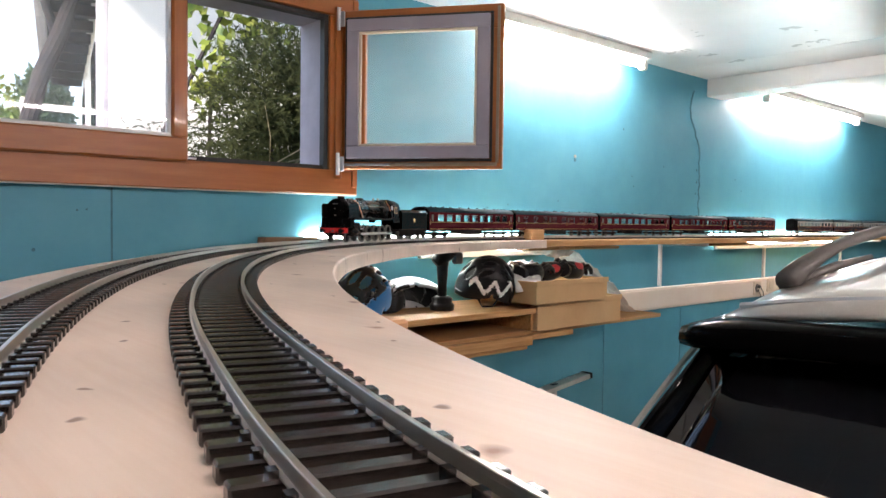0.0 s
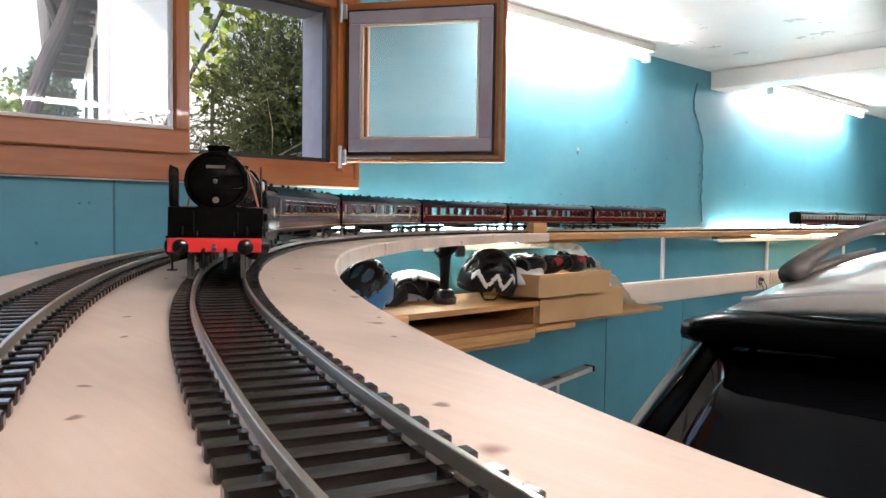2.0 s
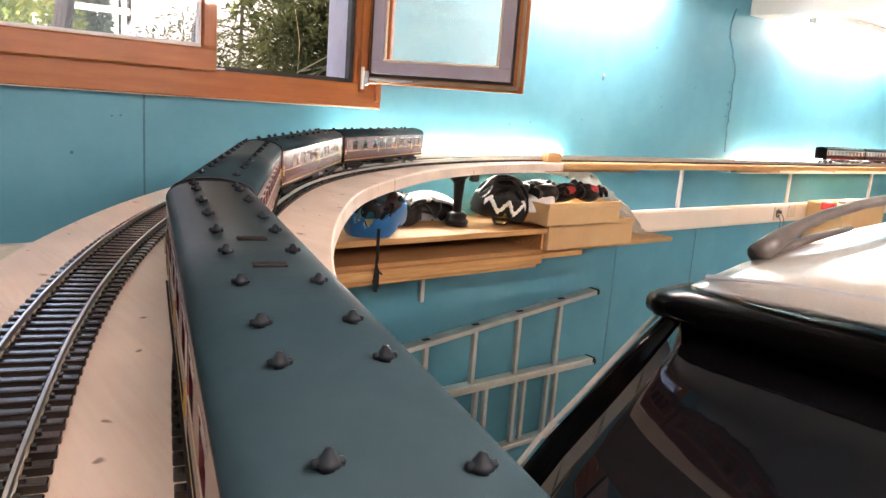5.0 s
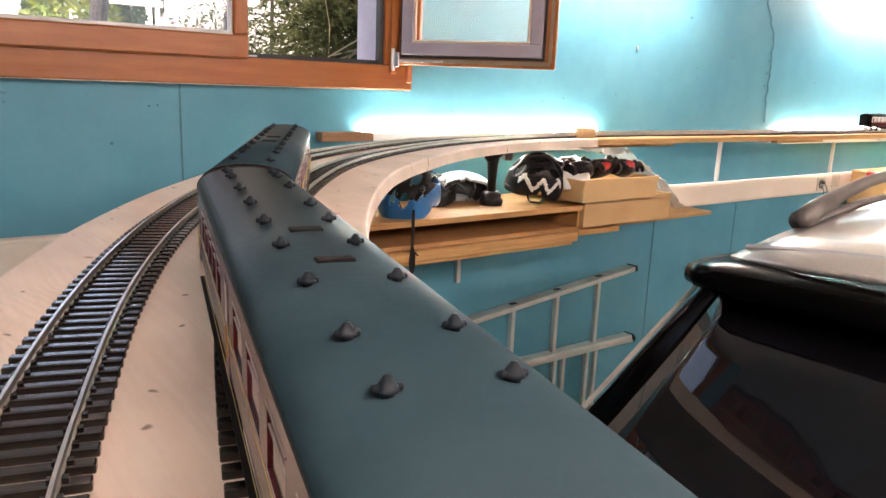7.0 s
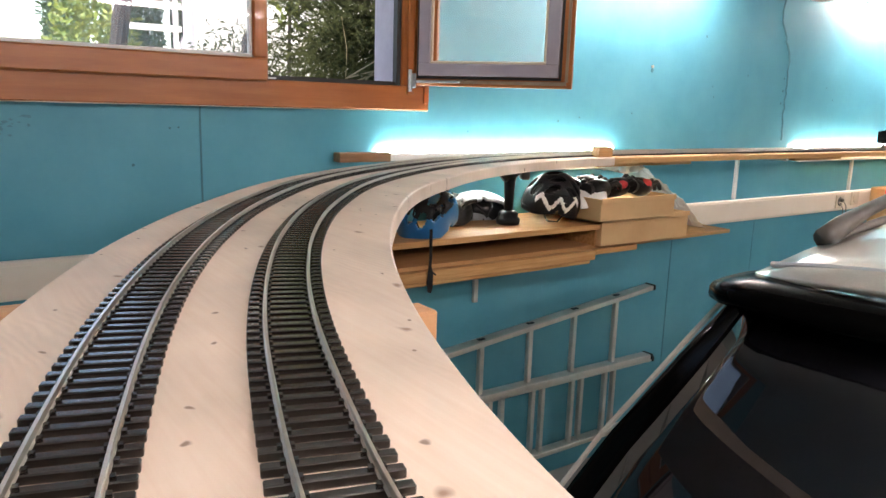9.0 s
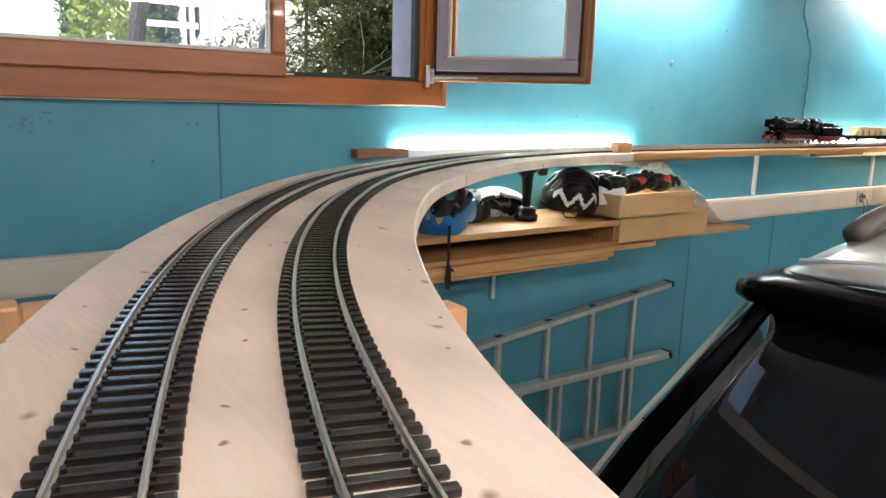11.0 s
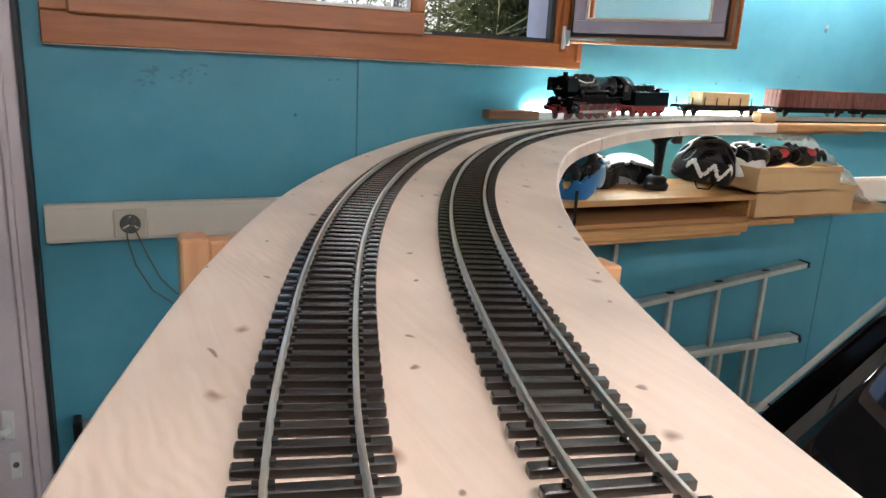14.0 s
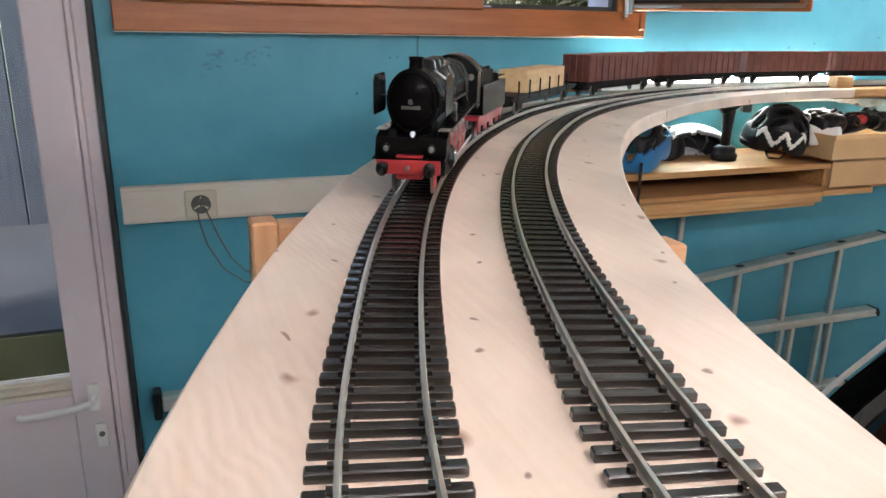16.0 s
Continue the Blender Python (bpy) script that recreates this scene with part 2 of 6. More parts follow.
M_UNDER = mat("underframe_black", (0.007, 0.006, 0.006), 0.55, 0, (0.013, 0.011, 0.011), 30, ior=1.15)
M_PANE = mat("coach_pane", (0.10, 0.09, 0.08), 0.06, 0, (0.20, 0.18, 0.16), 6, spec=0.8)
M_LINE = mat("yellow_lining", (0.55, 0.40, 0.10), 0.45, 0, (0.6, 0.45, 0.14), 20)
M_WAGON = mat("oxide_brown", (0.115, 0.028, 0.020), 0.55, 0, (0.16, 0.05, 0.036), 30, 5, 0.08, 150)
M_WROOF = mat("wagon_roof_grey", (0.20, 0.16, 0.15), 0.6, 0, (0.26, 0.21, 0.19), 20)
M_LOAD = mat("pale_timber_load", (0.60, 0.40, 0.20), 0.6, 0, (0.70, 0.50, 0.27), 10, 5, 0.05, 80, (1, 10, 10))
M_GREYCOACH = mat("pale_grey_coach", (0.52, 0.50, 0.46), 0.35, 0, (0.58, 0.56, 0.52), 10)
# car
M_CAR = mat("silver_car_paint", (0.62, 0.58, 0.53), 0.28, 0.25, (0.66, 0.62, 0.57), 200, 2, coat=0.6)
M_CARGLASS = mat("black_privacy_glass", (0.005, 0.005, 0.007), 0.02, 0, (0.007, 0.007, 0.009), 3, ior=1.48)
M_CARBLACK = mat("gloss_black_trim", (0.0015, 0.0015, 0.0015), 0.16, 0, (0.002, 0.002, 0.002), 6, ior=1.07)
M_RAILGREY = mat("grey_roof_rail", (0.10, 0.092, 0.085), 0.42, 0.1, (0.13, 0.12, 0.11), 20)
M_RUBBER = mat("rubber", (0.02, 0.02, 0.02), 0.7, 0, (0.03, 0.03, 0.03), 20)
M_TAIL = mat("tail_lamp_red", (0.3, 0.01, 0.01), 0.15, 0, (0.35, 0.02, 0.02), 10, coat=0.6)
# outside
M_GRASS = mat("garden_ground", (0.07, 0.09, 0.03), 0.9, 0, (0.13, 0.13, 0.06), 3, 6, 0.2, 40)
M_LEAF = mat("broad_leaf", (0.07, 0.15, 0.02), 0.5, 0, (0.26, 0.28, 0.04), 5, 4, obj_rand=0.2)
M_NEEDLE = mat("needle_foliage", (0.018, 0.027, 0.009), 0.85, 0, (0.085, 0.098, 0.038), 7, 4, spec=0.2)
M_THUJA = mat("thuja_green", (0.035, 0.085, 0.035), 0.7, 0, (0.07, 0.13, 0.05), 4, 4)
M_BARK = mat("bark", (0.018, 0.014, 0.016), 0.9, 0, (0.04, 0.032, 0.034), 12, 6, 0.4, 40, (1, 1, 0.2))
M_TWIG = mat("dry_twig", (0.28, 0.24, 0.15), 0.8, 0, (0.36, 0.31, 0.2), 12)
M_VENT = mat("dark_blue_grey_vent", (0.008, 0.012, 0.016), 0.5, 0, (0.012, 0.017, 0.022), 20, ior=1.2)
M_OLDPLANK = mat("old_brown_plank", (0.20, 0.105, 0.05), 0.7, 0, (0.28, 0.15, 0.08), 6, 5, 0.08, 60, (1, 10, 10))
M_DARKSLAB = mat("dark_slab_grey", (0.018, 0.02, 0.026), 0.8, 0, (0.035, 0.038, 0.045), 5, 6, 0.15, 40)
M_PLUG = mat("beige_plug", (0.40, 0.36, 0.30), 0.5, 0, (0.46, 0.42, 0.36), 20)
M_TILE = mat("roof_tile", (0.022, 0.026, 0.036), 0.7, 0, (0.045, 0.050, 0.062), 8, 4, 0.3, 30)
M_RENDERW = mat("white_render", (0.80, 0.80, 0.78), 0.8, 0, (0.84, 0.84, 0.82), 4)
M_SILL = mat("grey_reveal", (0.42, 0.40, 0.46), 0.7, 0, (0.52, 0.50, 0.56), 5, 5, 0.1, 40)

# ---------- mesh helpers ----------


def part(name, bm, material, parent=None, label="", m=None, smooth=False):
    me = bpy.data.meshes.new(name)
    bmesh.ops.recalc_face_normals(bm, faces=bm.faces)
    bm.to_mesh(me)
    bm.free()
    me.materials.append(material)
    if smooth:
        for p in me.polygons:
            p.use_smooth = True
    ob = new(name, me)
    if parent is not None:
        ob.parent = parent
    if m is not None:
        ob.matrix_basis = m
    if label:
        tagged(ob, label)
    return ob


def share(name, src, parent, m):
    ob = new(name, src.data)
    ob.parent = parent
    ob.matrix_basis = m
    return ob


def thing(name, label, category, m=None, group="", kind=""):
    ob = new(name)
    if m is not None:
        ob.matrix_basis = m
    return tagged(ob, label, category, group, kind)


def box(x0, x1, y0, y1, z0, z1, bev=0.0, bm=None, seg=1):
    b2 = bmesh.new()
    vs = [b2.verts.new((x, y, z)) for x in (x0, x1) for y in (y0, y1) for z in (z0, z1)]
    for f in ((0, 1, 3, 2), (4, 6, 7, 5), (0, 4, 5, 1), (2, 3, 7, 6), (0, 2, 6, 4), (1, 5, 7, 3)):
        b2.faces.new([vs[i] for i in f])
    if bev:
        bmesh.ops.bevel(b2, geom=list(b2.edges), offset=bev, segments=seg, affect="EDGES")
    return merge(b2, bm)


def merge(b2, bm):
    if bm is None:
        return b2
    mp = {}
    for v in b2.verts:
        mp[v] = bm.verts.new(v.co)
    for f in b2.faces:
        try:
            bm.faces.new([mp[v] for v in f.verts])
        except ValueError:
            pass
    b2.free()
    return bm


def cyl(p, q, r, r2=None, n=16, bm=None, cap=True):
    """A cylinder or cone from p to q."""
    p, q = Vector(p), Vector(q)
    r2 = r if r2 is None else r2
    bm = bmesh.new() if bm is None else bm
    d = (q - p).normalized()
    a = d.orthogonal().normalized()
    b = d.cross(a)
    A = [bm.verts.new(p + r * (math.cos(2 * math.pi * i / n) * a + math.sin(2 * math.pi * i / n) * b)) for i in range(n)]
    B = [bm.verts.new(q + r2 * (math.cos(2 * math.pi * i / n) * a + math.sin(2 * math.pi * i / n) * b)) for i in range(n)]
    for i in range(n):
        bm.faces.new((A[i], A[(i + 1) % n], B[(i + 1) % n], B[i]))
    if cap:
        bm.faces.new(A[::-1])
        bm.faces.new(B)
    return bm


def lathe(profile, origin=(0, 0, 0), axis="x", n=24, bm=None):
    """Turns (along, radius) pairs about an axis."""
    bm = bmesh.new() if bm is None else bm
    rings = []
    for u, r in profile:
        ring = []
        for i in range(n):
            c, s = r * math.cos(2 * math.pi * i / n), r * math.sin(2 * math.pi * i / n)
            co = {"x": (u, c, s), "y": (c, u, s), "z": (c, s, u)}[axis]
            ring.append(bm.verts.new(Vector(co) + Vector(origin)))
        rings.append(ring)
    for a, b in zip(rings, rings[1:]):
        for i in range(n):
            bm.faces.new((a[i], a[(i + 1) % n], b[(i + 1) % n], b[i]))
    bm.faces.new(rings[0][::-1])
    bm.faces.new(rings[-1])
    return bm


def prism(poly, x0, x1, axis="x", bm=None):
    """Extrudes a closed outline. axis x: outline in y, z; y: in x, z; z: in x, y."""
    bm = bmesh.new() if bm is None else bm

    def co(u, v, w):
        return {"x": (w, u, v), "y": (u, w, v), "z": (u, v, w)}[axis]
    A = [bm.verts.new(co(u, v, x0)) for u, v in poly]
    B = [bm.verts.new(co(u, v, x1)) for u, v in poly]
    n = len(poly)
    bm.faces.new(A[::-1])
    bm.faces.new(B)
    for i in range(n):
        bm.faces.new((A[i], A[(i + 1) % n], B[(i + 1) % n], B[i]))
    return bm


def pipe(pts, r, n=8, bm=None):
    """A round bar through points."""
    bm = bmesh.new() if bm is None else bm
    P = [Vector(p) for p in pts]
    rings = []
    for i, p in enumerate(P):
        d = (P[min(i + 1, len(P) - 1)] - P[max(i - 1, 0)]).normalized()
        a = d.cross(Vector((0.13, 0.21, 0.97))).normalized()
        b = d.cross(a)
        rr = r[i] if isinstance(r, (list, tuple)) else r
        rings.append([bm.verts.new(p + rr * (math.cos(2 * math.pi * k / n) * a + math.sin(2 * math.pi * k / n) * b)) for k in range(n)])
    for A, B in zip(rings, rings[1:]):
        for k in range(n):
            bm.faces.new((A[k], A[(k + 1) % n], B[(k + 1) % n], B[k]))
    bm.faces.new(rings[0][::-1])
    bm.faces.new(rings[-1])
    return bm


def frame_ring(x0, x1, z0, z1, w, y0, y1):
    """Four butted bars of a rectangular frame in x, z: (name, bmesh) pairs."""
    return [("bottom_rail", box(x0, x1, y0, y1, z0, z0 + w, 0.003)), ("top_rail", box(x0, x1, y0, y1, z1 - w, z1, 0.003)),
            ("stile", box(x0, x0 + w, y0, y1, z0 + w, z1 - w, 0.003)), ("stile", box(x1 - w, x1, y0, y1, z0 + w, z1 - w, 0.003))]


# ---------- the line of the tracks ----------
BZ = 1.45          # top of the layout board
RAILTOP = 0.014    # above the board
GAUGE = 0.0437
LINE = [(-0.30, -1.9), (-0.27, -1.3), (-0.222, -0.75), (-0.17, -0.35), (-0.145, -0.203), (-0.126, -0.12), (-0.098, -0.04), (-0.066, 0.062),
        (-0.013, 0.206), (0.056, 0.367), (0.16, 0.575), (0.347, 0.875), (0.663, 1.255), (1.10, 1.59), (1.55, 1.805), (2.05, 1.935),
        (2.6, 1.98), (3.2, 1.985), (5.5, 1.985), (8.2, 1.985), (9.6, 1.5), (10.2, 0.2), (10.2, -2.0), (9.4, -3.3), (8.0, -3.8), (4.0, -3.85),
        (1.3, -3.7), (0.2, -3.1)]


def closed_line(P, step):
    P = np.array(P, float)
    n, out = len(P), []
    for i in range(n):
        p0, p1, p2, p3 = P[i - 1], P[i], P[(i + 1) % n], P[(i + 2) % n]
        L = np.linalg.norm(p2 - p1)
        m1, m2 = (p2 - p0) / np.linalg.norm(p2 - p0) * L, (p3 - p1) / np.linalg.norm(p3 - p1) * L
        for u in np.linspace(0, 1, max(3, int(L / 0.005)), endpoint=False):
            out.append((2 * u**3 - 3 * u**2 + 1) * p1 + (u**3 - 2 * u**2 + u) * m1 + (3 * u**2 - 2 * u**3) * p2 + (u**3 - u**2) * m2)
    out = np.array(out)
    for _ in range(400):
        out = 0.25 * np.roll(out, 1, 0) + 0.5 * out + 0.25 * np.roll(out, -1, 0)
    d = np.r_[0, np.cumsum(np.linalg.norm(np.diff(np.vstack([out, out[:1]]), axis=0), axis=1))]
    k = int(d[-1] / step)
    s = np.linspace(0, d[-1], k, endpoint=False)
    full = np.vstack([out, out[:1]])
    return np.c_[np.interp(s, d, full[:, 0]), np.interp(s, d, full[:, 1])], d[-1]


CL, LOOP = closed_line(LINE, 0.005)
TAN = np.roll(CL, -1, 0) - np.roll(CL, 1, 0)
TAN /= np.linalg.norm(TAN, axis=1)[:, None]
NOR = np.c_[-TAN[:, 1], TAN[:, 0]]      # to the outer side


def spacing(y):
    return 0.1435 - 0.0155 * min(1.0, max(0.0, (y - 1.2) / 0.7))


OUT = np.array([p + n * spacing(p[1]) for p, n in zip(CL, NOR)])
_d = np.linalg.norm(np.diff(np.vstack([OUT, OUT[:1]]), axis=0), axis=1)
OUTLOOP = float(_d.sum())
OUT_S = np.r_[0, np.cumsum(_d)]


def on_inner(s):
    u = (s % LOOP) / LOOP * len(CL)
    i = int(u)
    f = u - i
    a, b = CL[i % len(CL)], CL[(i + 1) % len(CL)]
    return Vector((*(a + (b - a) * f), BZ + RAILTOP))


def on_outer(s):
    s = s % OUTLOOP
    i = int(np.searchsorted(OUT_S, s, side="right")) - 1
    f = (s - OUT_S[i]) / _d[i % len(_d)]
    a, b = OUT[i % len(OUT)], OUT[(i + 1) % len(OUT)]
    return Vector((*(a + (b - a) * f), BZ + RAILTOP))


def stand(line, s, half):
    """Pose of a vehicle whose middle is at s and that heads towards falling s."""
    a, b = line(s - half), line(s + half)
    mid, d = (a + b) / 2, a - b
    return Matrix.Translation(mid) @ pose(0, 0, 0, 0, 0, math.degrees(math.atan2(d.y, d.x)))

# ---------- the room ----------
WY = 2.30
FZ = -0.35
CZ = 2.53
X0, X1, Y0 = -2.6, 11.4, -4.6


def setting(name, bm, material, label, category="wall", smooth=False):
    ob = part(name, bm, material, None, "", None, smooth)
    return tagged(ob, label, category, "", "structure")


def garage():
    setting("floor", box(X0 - 0.2, X1 + 0.2, Y0 - 0.2, WY + 0.2, FZ - 0.2, FZ), M_FLOOR, "bare grey concrete garage floor", "floor")
    b = bmesh.new()
    # window opening x -0.42..1.44, z 1.70..2.40; door opening x -1.45..-0.56
    wx0, wx1, wz0, wz1, dx0, dx1, dz1 = -0.42, 1.44, 1.70, 2.40, -1.45, -0.555, 1.95
    for x0, x1, z0, z1 in ((X0, dx0, FZ, CZ), (dx0, dx1, dz1, CZ), (dx1, wx0, FZ, CZ), (wx0, wx1, FZ, wz0), (wx0, wx1, wz1, CZ), (wx1, X1, FZ, CZ)):
        box(x0, x1, WY, WY + 0.14, z0, z1, 0, b)
    wall = setting("wall_window_side", b, M_WALL, "smooth turquoise-blue painted garage wall with fine cracks")
    # back and left walls are unseen; dark blue keeps car-glass reflections and bounce low
    setting("wall_back", box(X0, X1, Y0 - 0.2, Y0, FZ, CZ), M_WALL, "unseen garage wall, turquoise-blue to keep reflections dark")
    setting("wall_left", box(X0 - 0.2, X0, Y0, WY, FZ, CZ), M_WALL, "unseen garage end wall, turquoise-blue to keep reflections dark")
    setting("wall_right", box(X1, X1 + 0.2, Y0, WY, FZ, CZ), M_WALL, "turquoise-blue painted garage end wall")
    c = bmesh.new()
    xs = [X0 - 0.2, -0.9, 0.75, 2.4, 4.05, 5.7, 7.35, 9.0, X1 + 0.2]
    ys = [Y0 - 0.2, -2.6, -0.1, WY + 0.2]
    for xa, xb in zip(xs, xs[1:]):
        for ya, yb in zip(ys, ys[1:]):
            box(xa + 0.002, xb - 0.002, ya + 0.002, yb - 0.002, CZ, CZ + 0.018, 0.001, c)
    box(X0 - 0.2, X1 + 0.2, Y0 - 0.2, WY + 0.2, CZ + 0.0185, CZ + 0.15, 0, c)
    setting("ceiling", c, M_CEIL, "glossy white painted ceiling of large panels", "ceiling")
    setting("beam", box(4.46, 4.66, Y0, WY - 0.004, CZ - 0.12, CZ - 0.001, 0.006), M_WHITE, "white painted ceiling beam across the garage", "beam")
    # fine raised cracks and panel joints on the blue wall
    rnd = random.Random(3)
    pts, z = [], 1.5
    while z < 2.44:
        x = float(np.interp(z, (1.5, 1.6, 1.9, 2.05, 2.2, 2.28, 2.36, 2.44), (4.41, 4.395, 4.39, 4.385, 4.30, 4.255, 4.26, 4.295)))
        pts.append((x + rnd.uniform(-0.009, 0.009), WY - 0.001, z))
        z += 0.03
    part("crack", pipe(pts, 0.0065, 6), M_WALL_DK, wall, "dark wandering crack in the paint")
    for xx, z0, z1 in ((0.549, 1.0, 1.634), (3.35, 0.0, 1.0), (4.2, 0.0, 0.97)):
        part("panel_joint", box(xx - 0.003, xx + 0.003, WY - 0.003, WY + 0.002, z0, z1), M_WALL_DK if xx < 1 else M_SMUDGE, wall)
    rnd = random.Random(7)
    marks = [(0.31, 1.42, .006), (1.78, 1.545, .006), (2.35, 1.60, .006), (2.5, 1.62, .005), (3.04, 1.885, .012), (3.95, 1.9, .006), (4.36, 1.82, .01), (4.36, 1.90, .008), (4.35, 1.74, .008), (3.5, 2.1, .008), (0.44, 1.55, .004), (0.47, 1.553, .004), (2.9, 1.65, .005),
             (3.6, 1.82, .005), (3.62, 1.76, .005), (4.9, 1.86, .006), (5.0, 1.78, .006)]
    for mx, mz, r in marks:
        part("stain", lathe([(0, r * 0.5), (0.0015, r), (0.003, r * 0.4)], (mx, WY - 0.003, mz), "y", 9), M_WALL_DK, wall)
    for cx, cz, n in ((-0.19, 1.555, 16), (-0.08, 1.552, 12), (-0.21, 1.515, 9), (-0.02, 1.575, 5)):
        for i in range(n):
            mx, mz, r = cx + rnd.gauss(0, 0.02), cz + rnd.gauss(0, 0.012), rnd.uniform(0.002, 0.007)
            d = rnd.uniform(0.1, 0.9)
            pts = [(mx + r * rnd.uniform(0.6, 2.2) * math.cos(a + d), mz + r * rnd.uniform(0.5, 1.1) * math.sin(a + d)) for a in np.linspace(0, 5.6, 8)]
            part("stain", prism(pts, WY - 0.0012 - 0.0001 * i, WY + 0.001, "y"), M_SMUDGE, wall)
    part("screw_plug", cyl((3.04, WY - 0.006, 1.905), (3.04, WY, 1.905), 0.009, n=10), M_PLUG, wall, "small beige wall plug")


M_SMUDGE = mat("dull_blue_smudge", (0.055, 0.215, 0.285), 0.6, 0, (0.08, 0.27, 0.35), 40)
M_WALL_DK = mat("old_blue_stain", (0.035, 0.16, 0.21), 0.6, 0, (0.05, 0.2, 0.25), 20)
garage()


def window():
    w = thing("window_1", "orange-stained wooden double window with one sash open", "window", kind="structure")
    yf = 2.25
    part("window_sill", box(-0.50, 1.525, yf, WY + 0.06, 1.634, 1.735, 0.004), M_WINWOOD, w)
    part("sill_drip", box(-0.50, 1.523, yf + 0.004, WY - 0.0005, 1.6305, 1.6335), M_CREAM, w, "pale bare edge under the sill")
    part("end_trim", box(1.492, 1.519, yf - 0.010, yf - 0.0005, 1.665, 2.44, 0.003), M_WINWOODV, w)
    part("top_rail", box(-0.50, 1.525, yf, WY + 0.06, 2.365, 2.45, 0.004), M_WINWOOD, w)
    part("jamb", box(1.385, 1.525, yf, WY + 0.06, 1.7355, 2.3645, 0.004), M_WINWOODV, w)
    part("jamb", box(1.405, 1.44, yf - 0.012, yf - 0.0005, 1.70, 2.40, 0.004), M_WINWOODV, w)
    part("jamb", box(-0.50, -0.42, yf, WY + 0.06, 1.7355, 2.3645, 0.004), M_WINWOODV, w)
    part("seal", box(1.364, 1.3845, 2.262, 2.292, 1.736, 2.364), M_DARK, w, "black rubber weather seal")
    part("seal", box(0.80, 1.3635, 2.268, 2.30, 1.7355, 1.752), M_DARK, w, "black rubber weather seal")
    part("seal", box(0.80, 1.3635, 2.268, 2.30, 2.346, 2.3645), M_DARK, w, "black rubber weather seal")
    s = part("closed_sash", box(-0.42, 0.784, 2.222, 2.249, 1.728, 1.811, 0.006), M_WINWOOD, w, "closed orange-stained sash")
    part("stile", box(0.729, 0.784, 2.222, 2.249, 1.8115, 2.40, 0.006), M_WINWOODV, s)
    part("stile", box(-0.42, -0.345, 2.222, 2.249, 1.8115, 2.40, 0.006), M_WINWOODV, s)
    part("top_rail", box(-0.3445, 0.7285, 2.222, 2.249, 2.325, 2.40, 0.006), M_WINWOOD, s)
    part("glazing_bead", box(-0.345, 0.7285, 2.235, 2.262, 1.8115, 1.824, 0.002), M_WHITE, s)
    part("glazing_bead", box(0.717, 0.7285, 2.235, 2.262, 1.8245, 2.324, 0.002), M_WHITE, s)
    g = part("pane", box(-0.345, 0.717, 2.24, 2.244, 1.8245, 2.3245), M_DUST_GLARE, s)
    g.visible_shadow = False
    part("mullion_stop", box(0.785, 0.797, 2.262, 2.31, 1.762, 2.338), M_WINWOODV, w)
    part("latch_plate", box(0.785, 0.82, 2.236, 2.2495, 1.738, 1.744, 0.001), M_STEEL, w)
    # grey reveal through the wall
    part("reveal", box(1.366, 1.3845, 2.2925, WY + 0.15, 1.736, 2.3645), M_SILL, w, "grey rough plaster window reveal")
    part("reveal", box(-0.42, 1.3655, WY + 0.0005, WY + 0.15, 2.348, 2.3645), M_SILL, w, "grey rough plaster window reveal")
    part("outer_sill", box(-0.42, 1.3655, WY + 0.0605, WY + 0.19, 1.70, 1.745), M_SILL, w, "grey outer window sill")


def open_sash():
    ang = math.degrees(math.atan2(1.698 - 2.235, 1.837 - 1.446))
    s = thing("window_sash", "open casement sash, lilac-grey outside and orange wood edge", "window", pose(1.446, 2.235, 0, 0, 0, ang))
    W, z0, z1 = 0.66, 1.738, 2.375
    t = 0.052
    # local x along the sash from the hinge, local y: outside face at 0, inside at +t
    for n, b in frame_ring(0.018, W - 0.052, z0 + 0.042, z1 - 0.03, 0.050, -t / 2, -0.006):
        part(n, b, M_LILAC, s, "lilac-grey painted outer face")
    for n, b in frame_ring(0.0, W, z0, z1 + 0.01, 0.092, -0.0055, t / 2):
        part(n, b, M_WINWOODV if n == "stile" else M_WINWOOD, s)
    for n, b in frame_ring(0.006, W - 0.040, z0 + 0.030, z1 - 0.018, 0.0115, -0.0105, -0.0058):
        part("rubber_seal", b, M_DARK, s, "black rubber weather seal")
    for n, b in frame_ring(0.0685, W - 0.1025, z0 + 0.0925, z1 - 0.0805, 0.010, -t / 2 + 0.004, -0.0058):
        part("glazing_bead", b, M_BEAD, s)
    g = part("pane", box(0.0925, W - 0.0925, -0.004, 0.0, z0 + 0.0925, z1 - 0.0825), M_DUST_GLARE, s)
    g.visible_shadow = False
    part("rebate_strip", box(0.0, W - 0.02, -0.014, -0.0056, z0 + 0.012, z0 + 0.026, 0.001), M_BRASSY, s)
    part("edge_strip", box(W - 0.026, W - 0.014, -0.012, -0.0056, z0 + 0.026, z1, 0.001), M_BRASSY, s)
    for zz in (z0 + 0.02, z1 - 0.03):
        h = part("hinge", box(-0.022, 0.012, -t / 2 - 0.012, -t / 2 - 0.0005, zz - 0.03, zz + 0.03, 0.002), M_STEEL, s, "grey zinc hinge")
        part("hinge_pin", cyl((-0.012, -t / 2 - 0.012, zz - 0.045), (-0.012, -t / 2 - 0.012, zz + 0.045), 0.008), M_STEEL, h)
    part("stay_bar", box(0.0, 0.20, -0.022, -0.0145, z0 + 0.014, z0 + 0.022), M_STEEL, s)


M_BEAD = mat("cream_glazing_bead", (0.66, 0.55, 0.42), 0.5, 0, (0.7, 0.6, 0.46), 8)
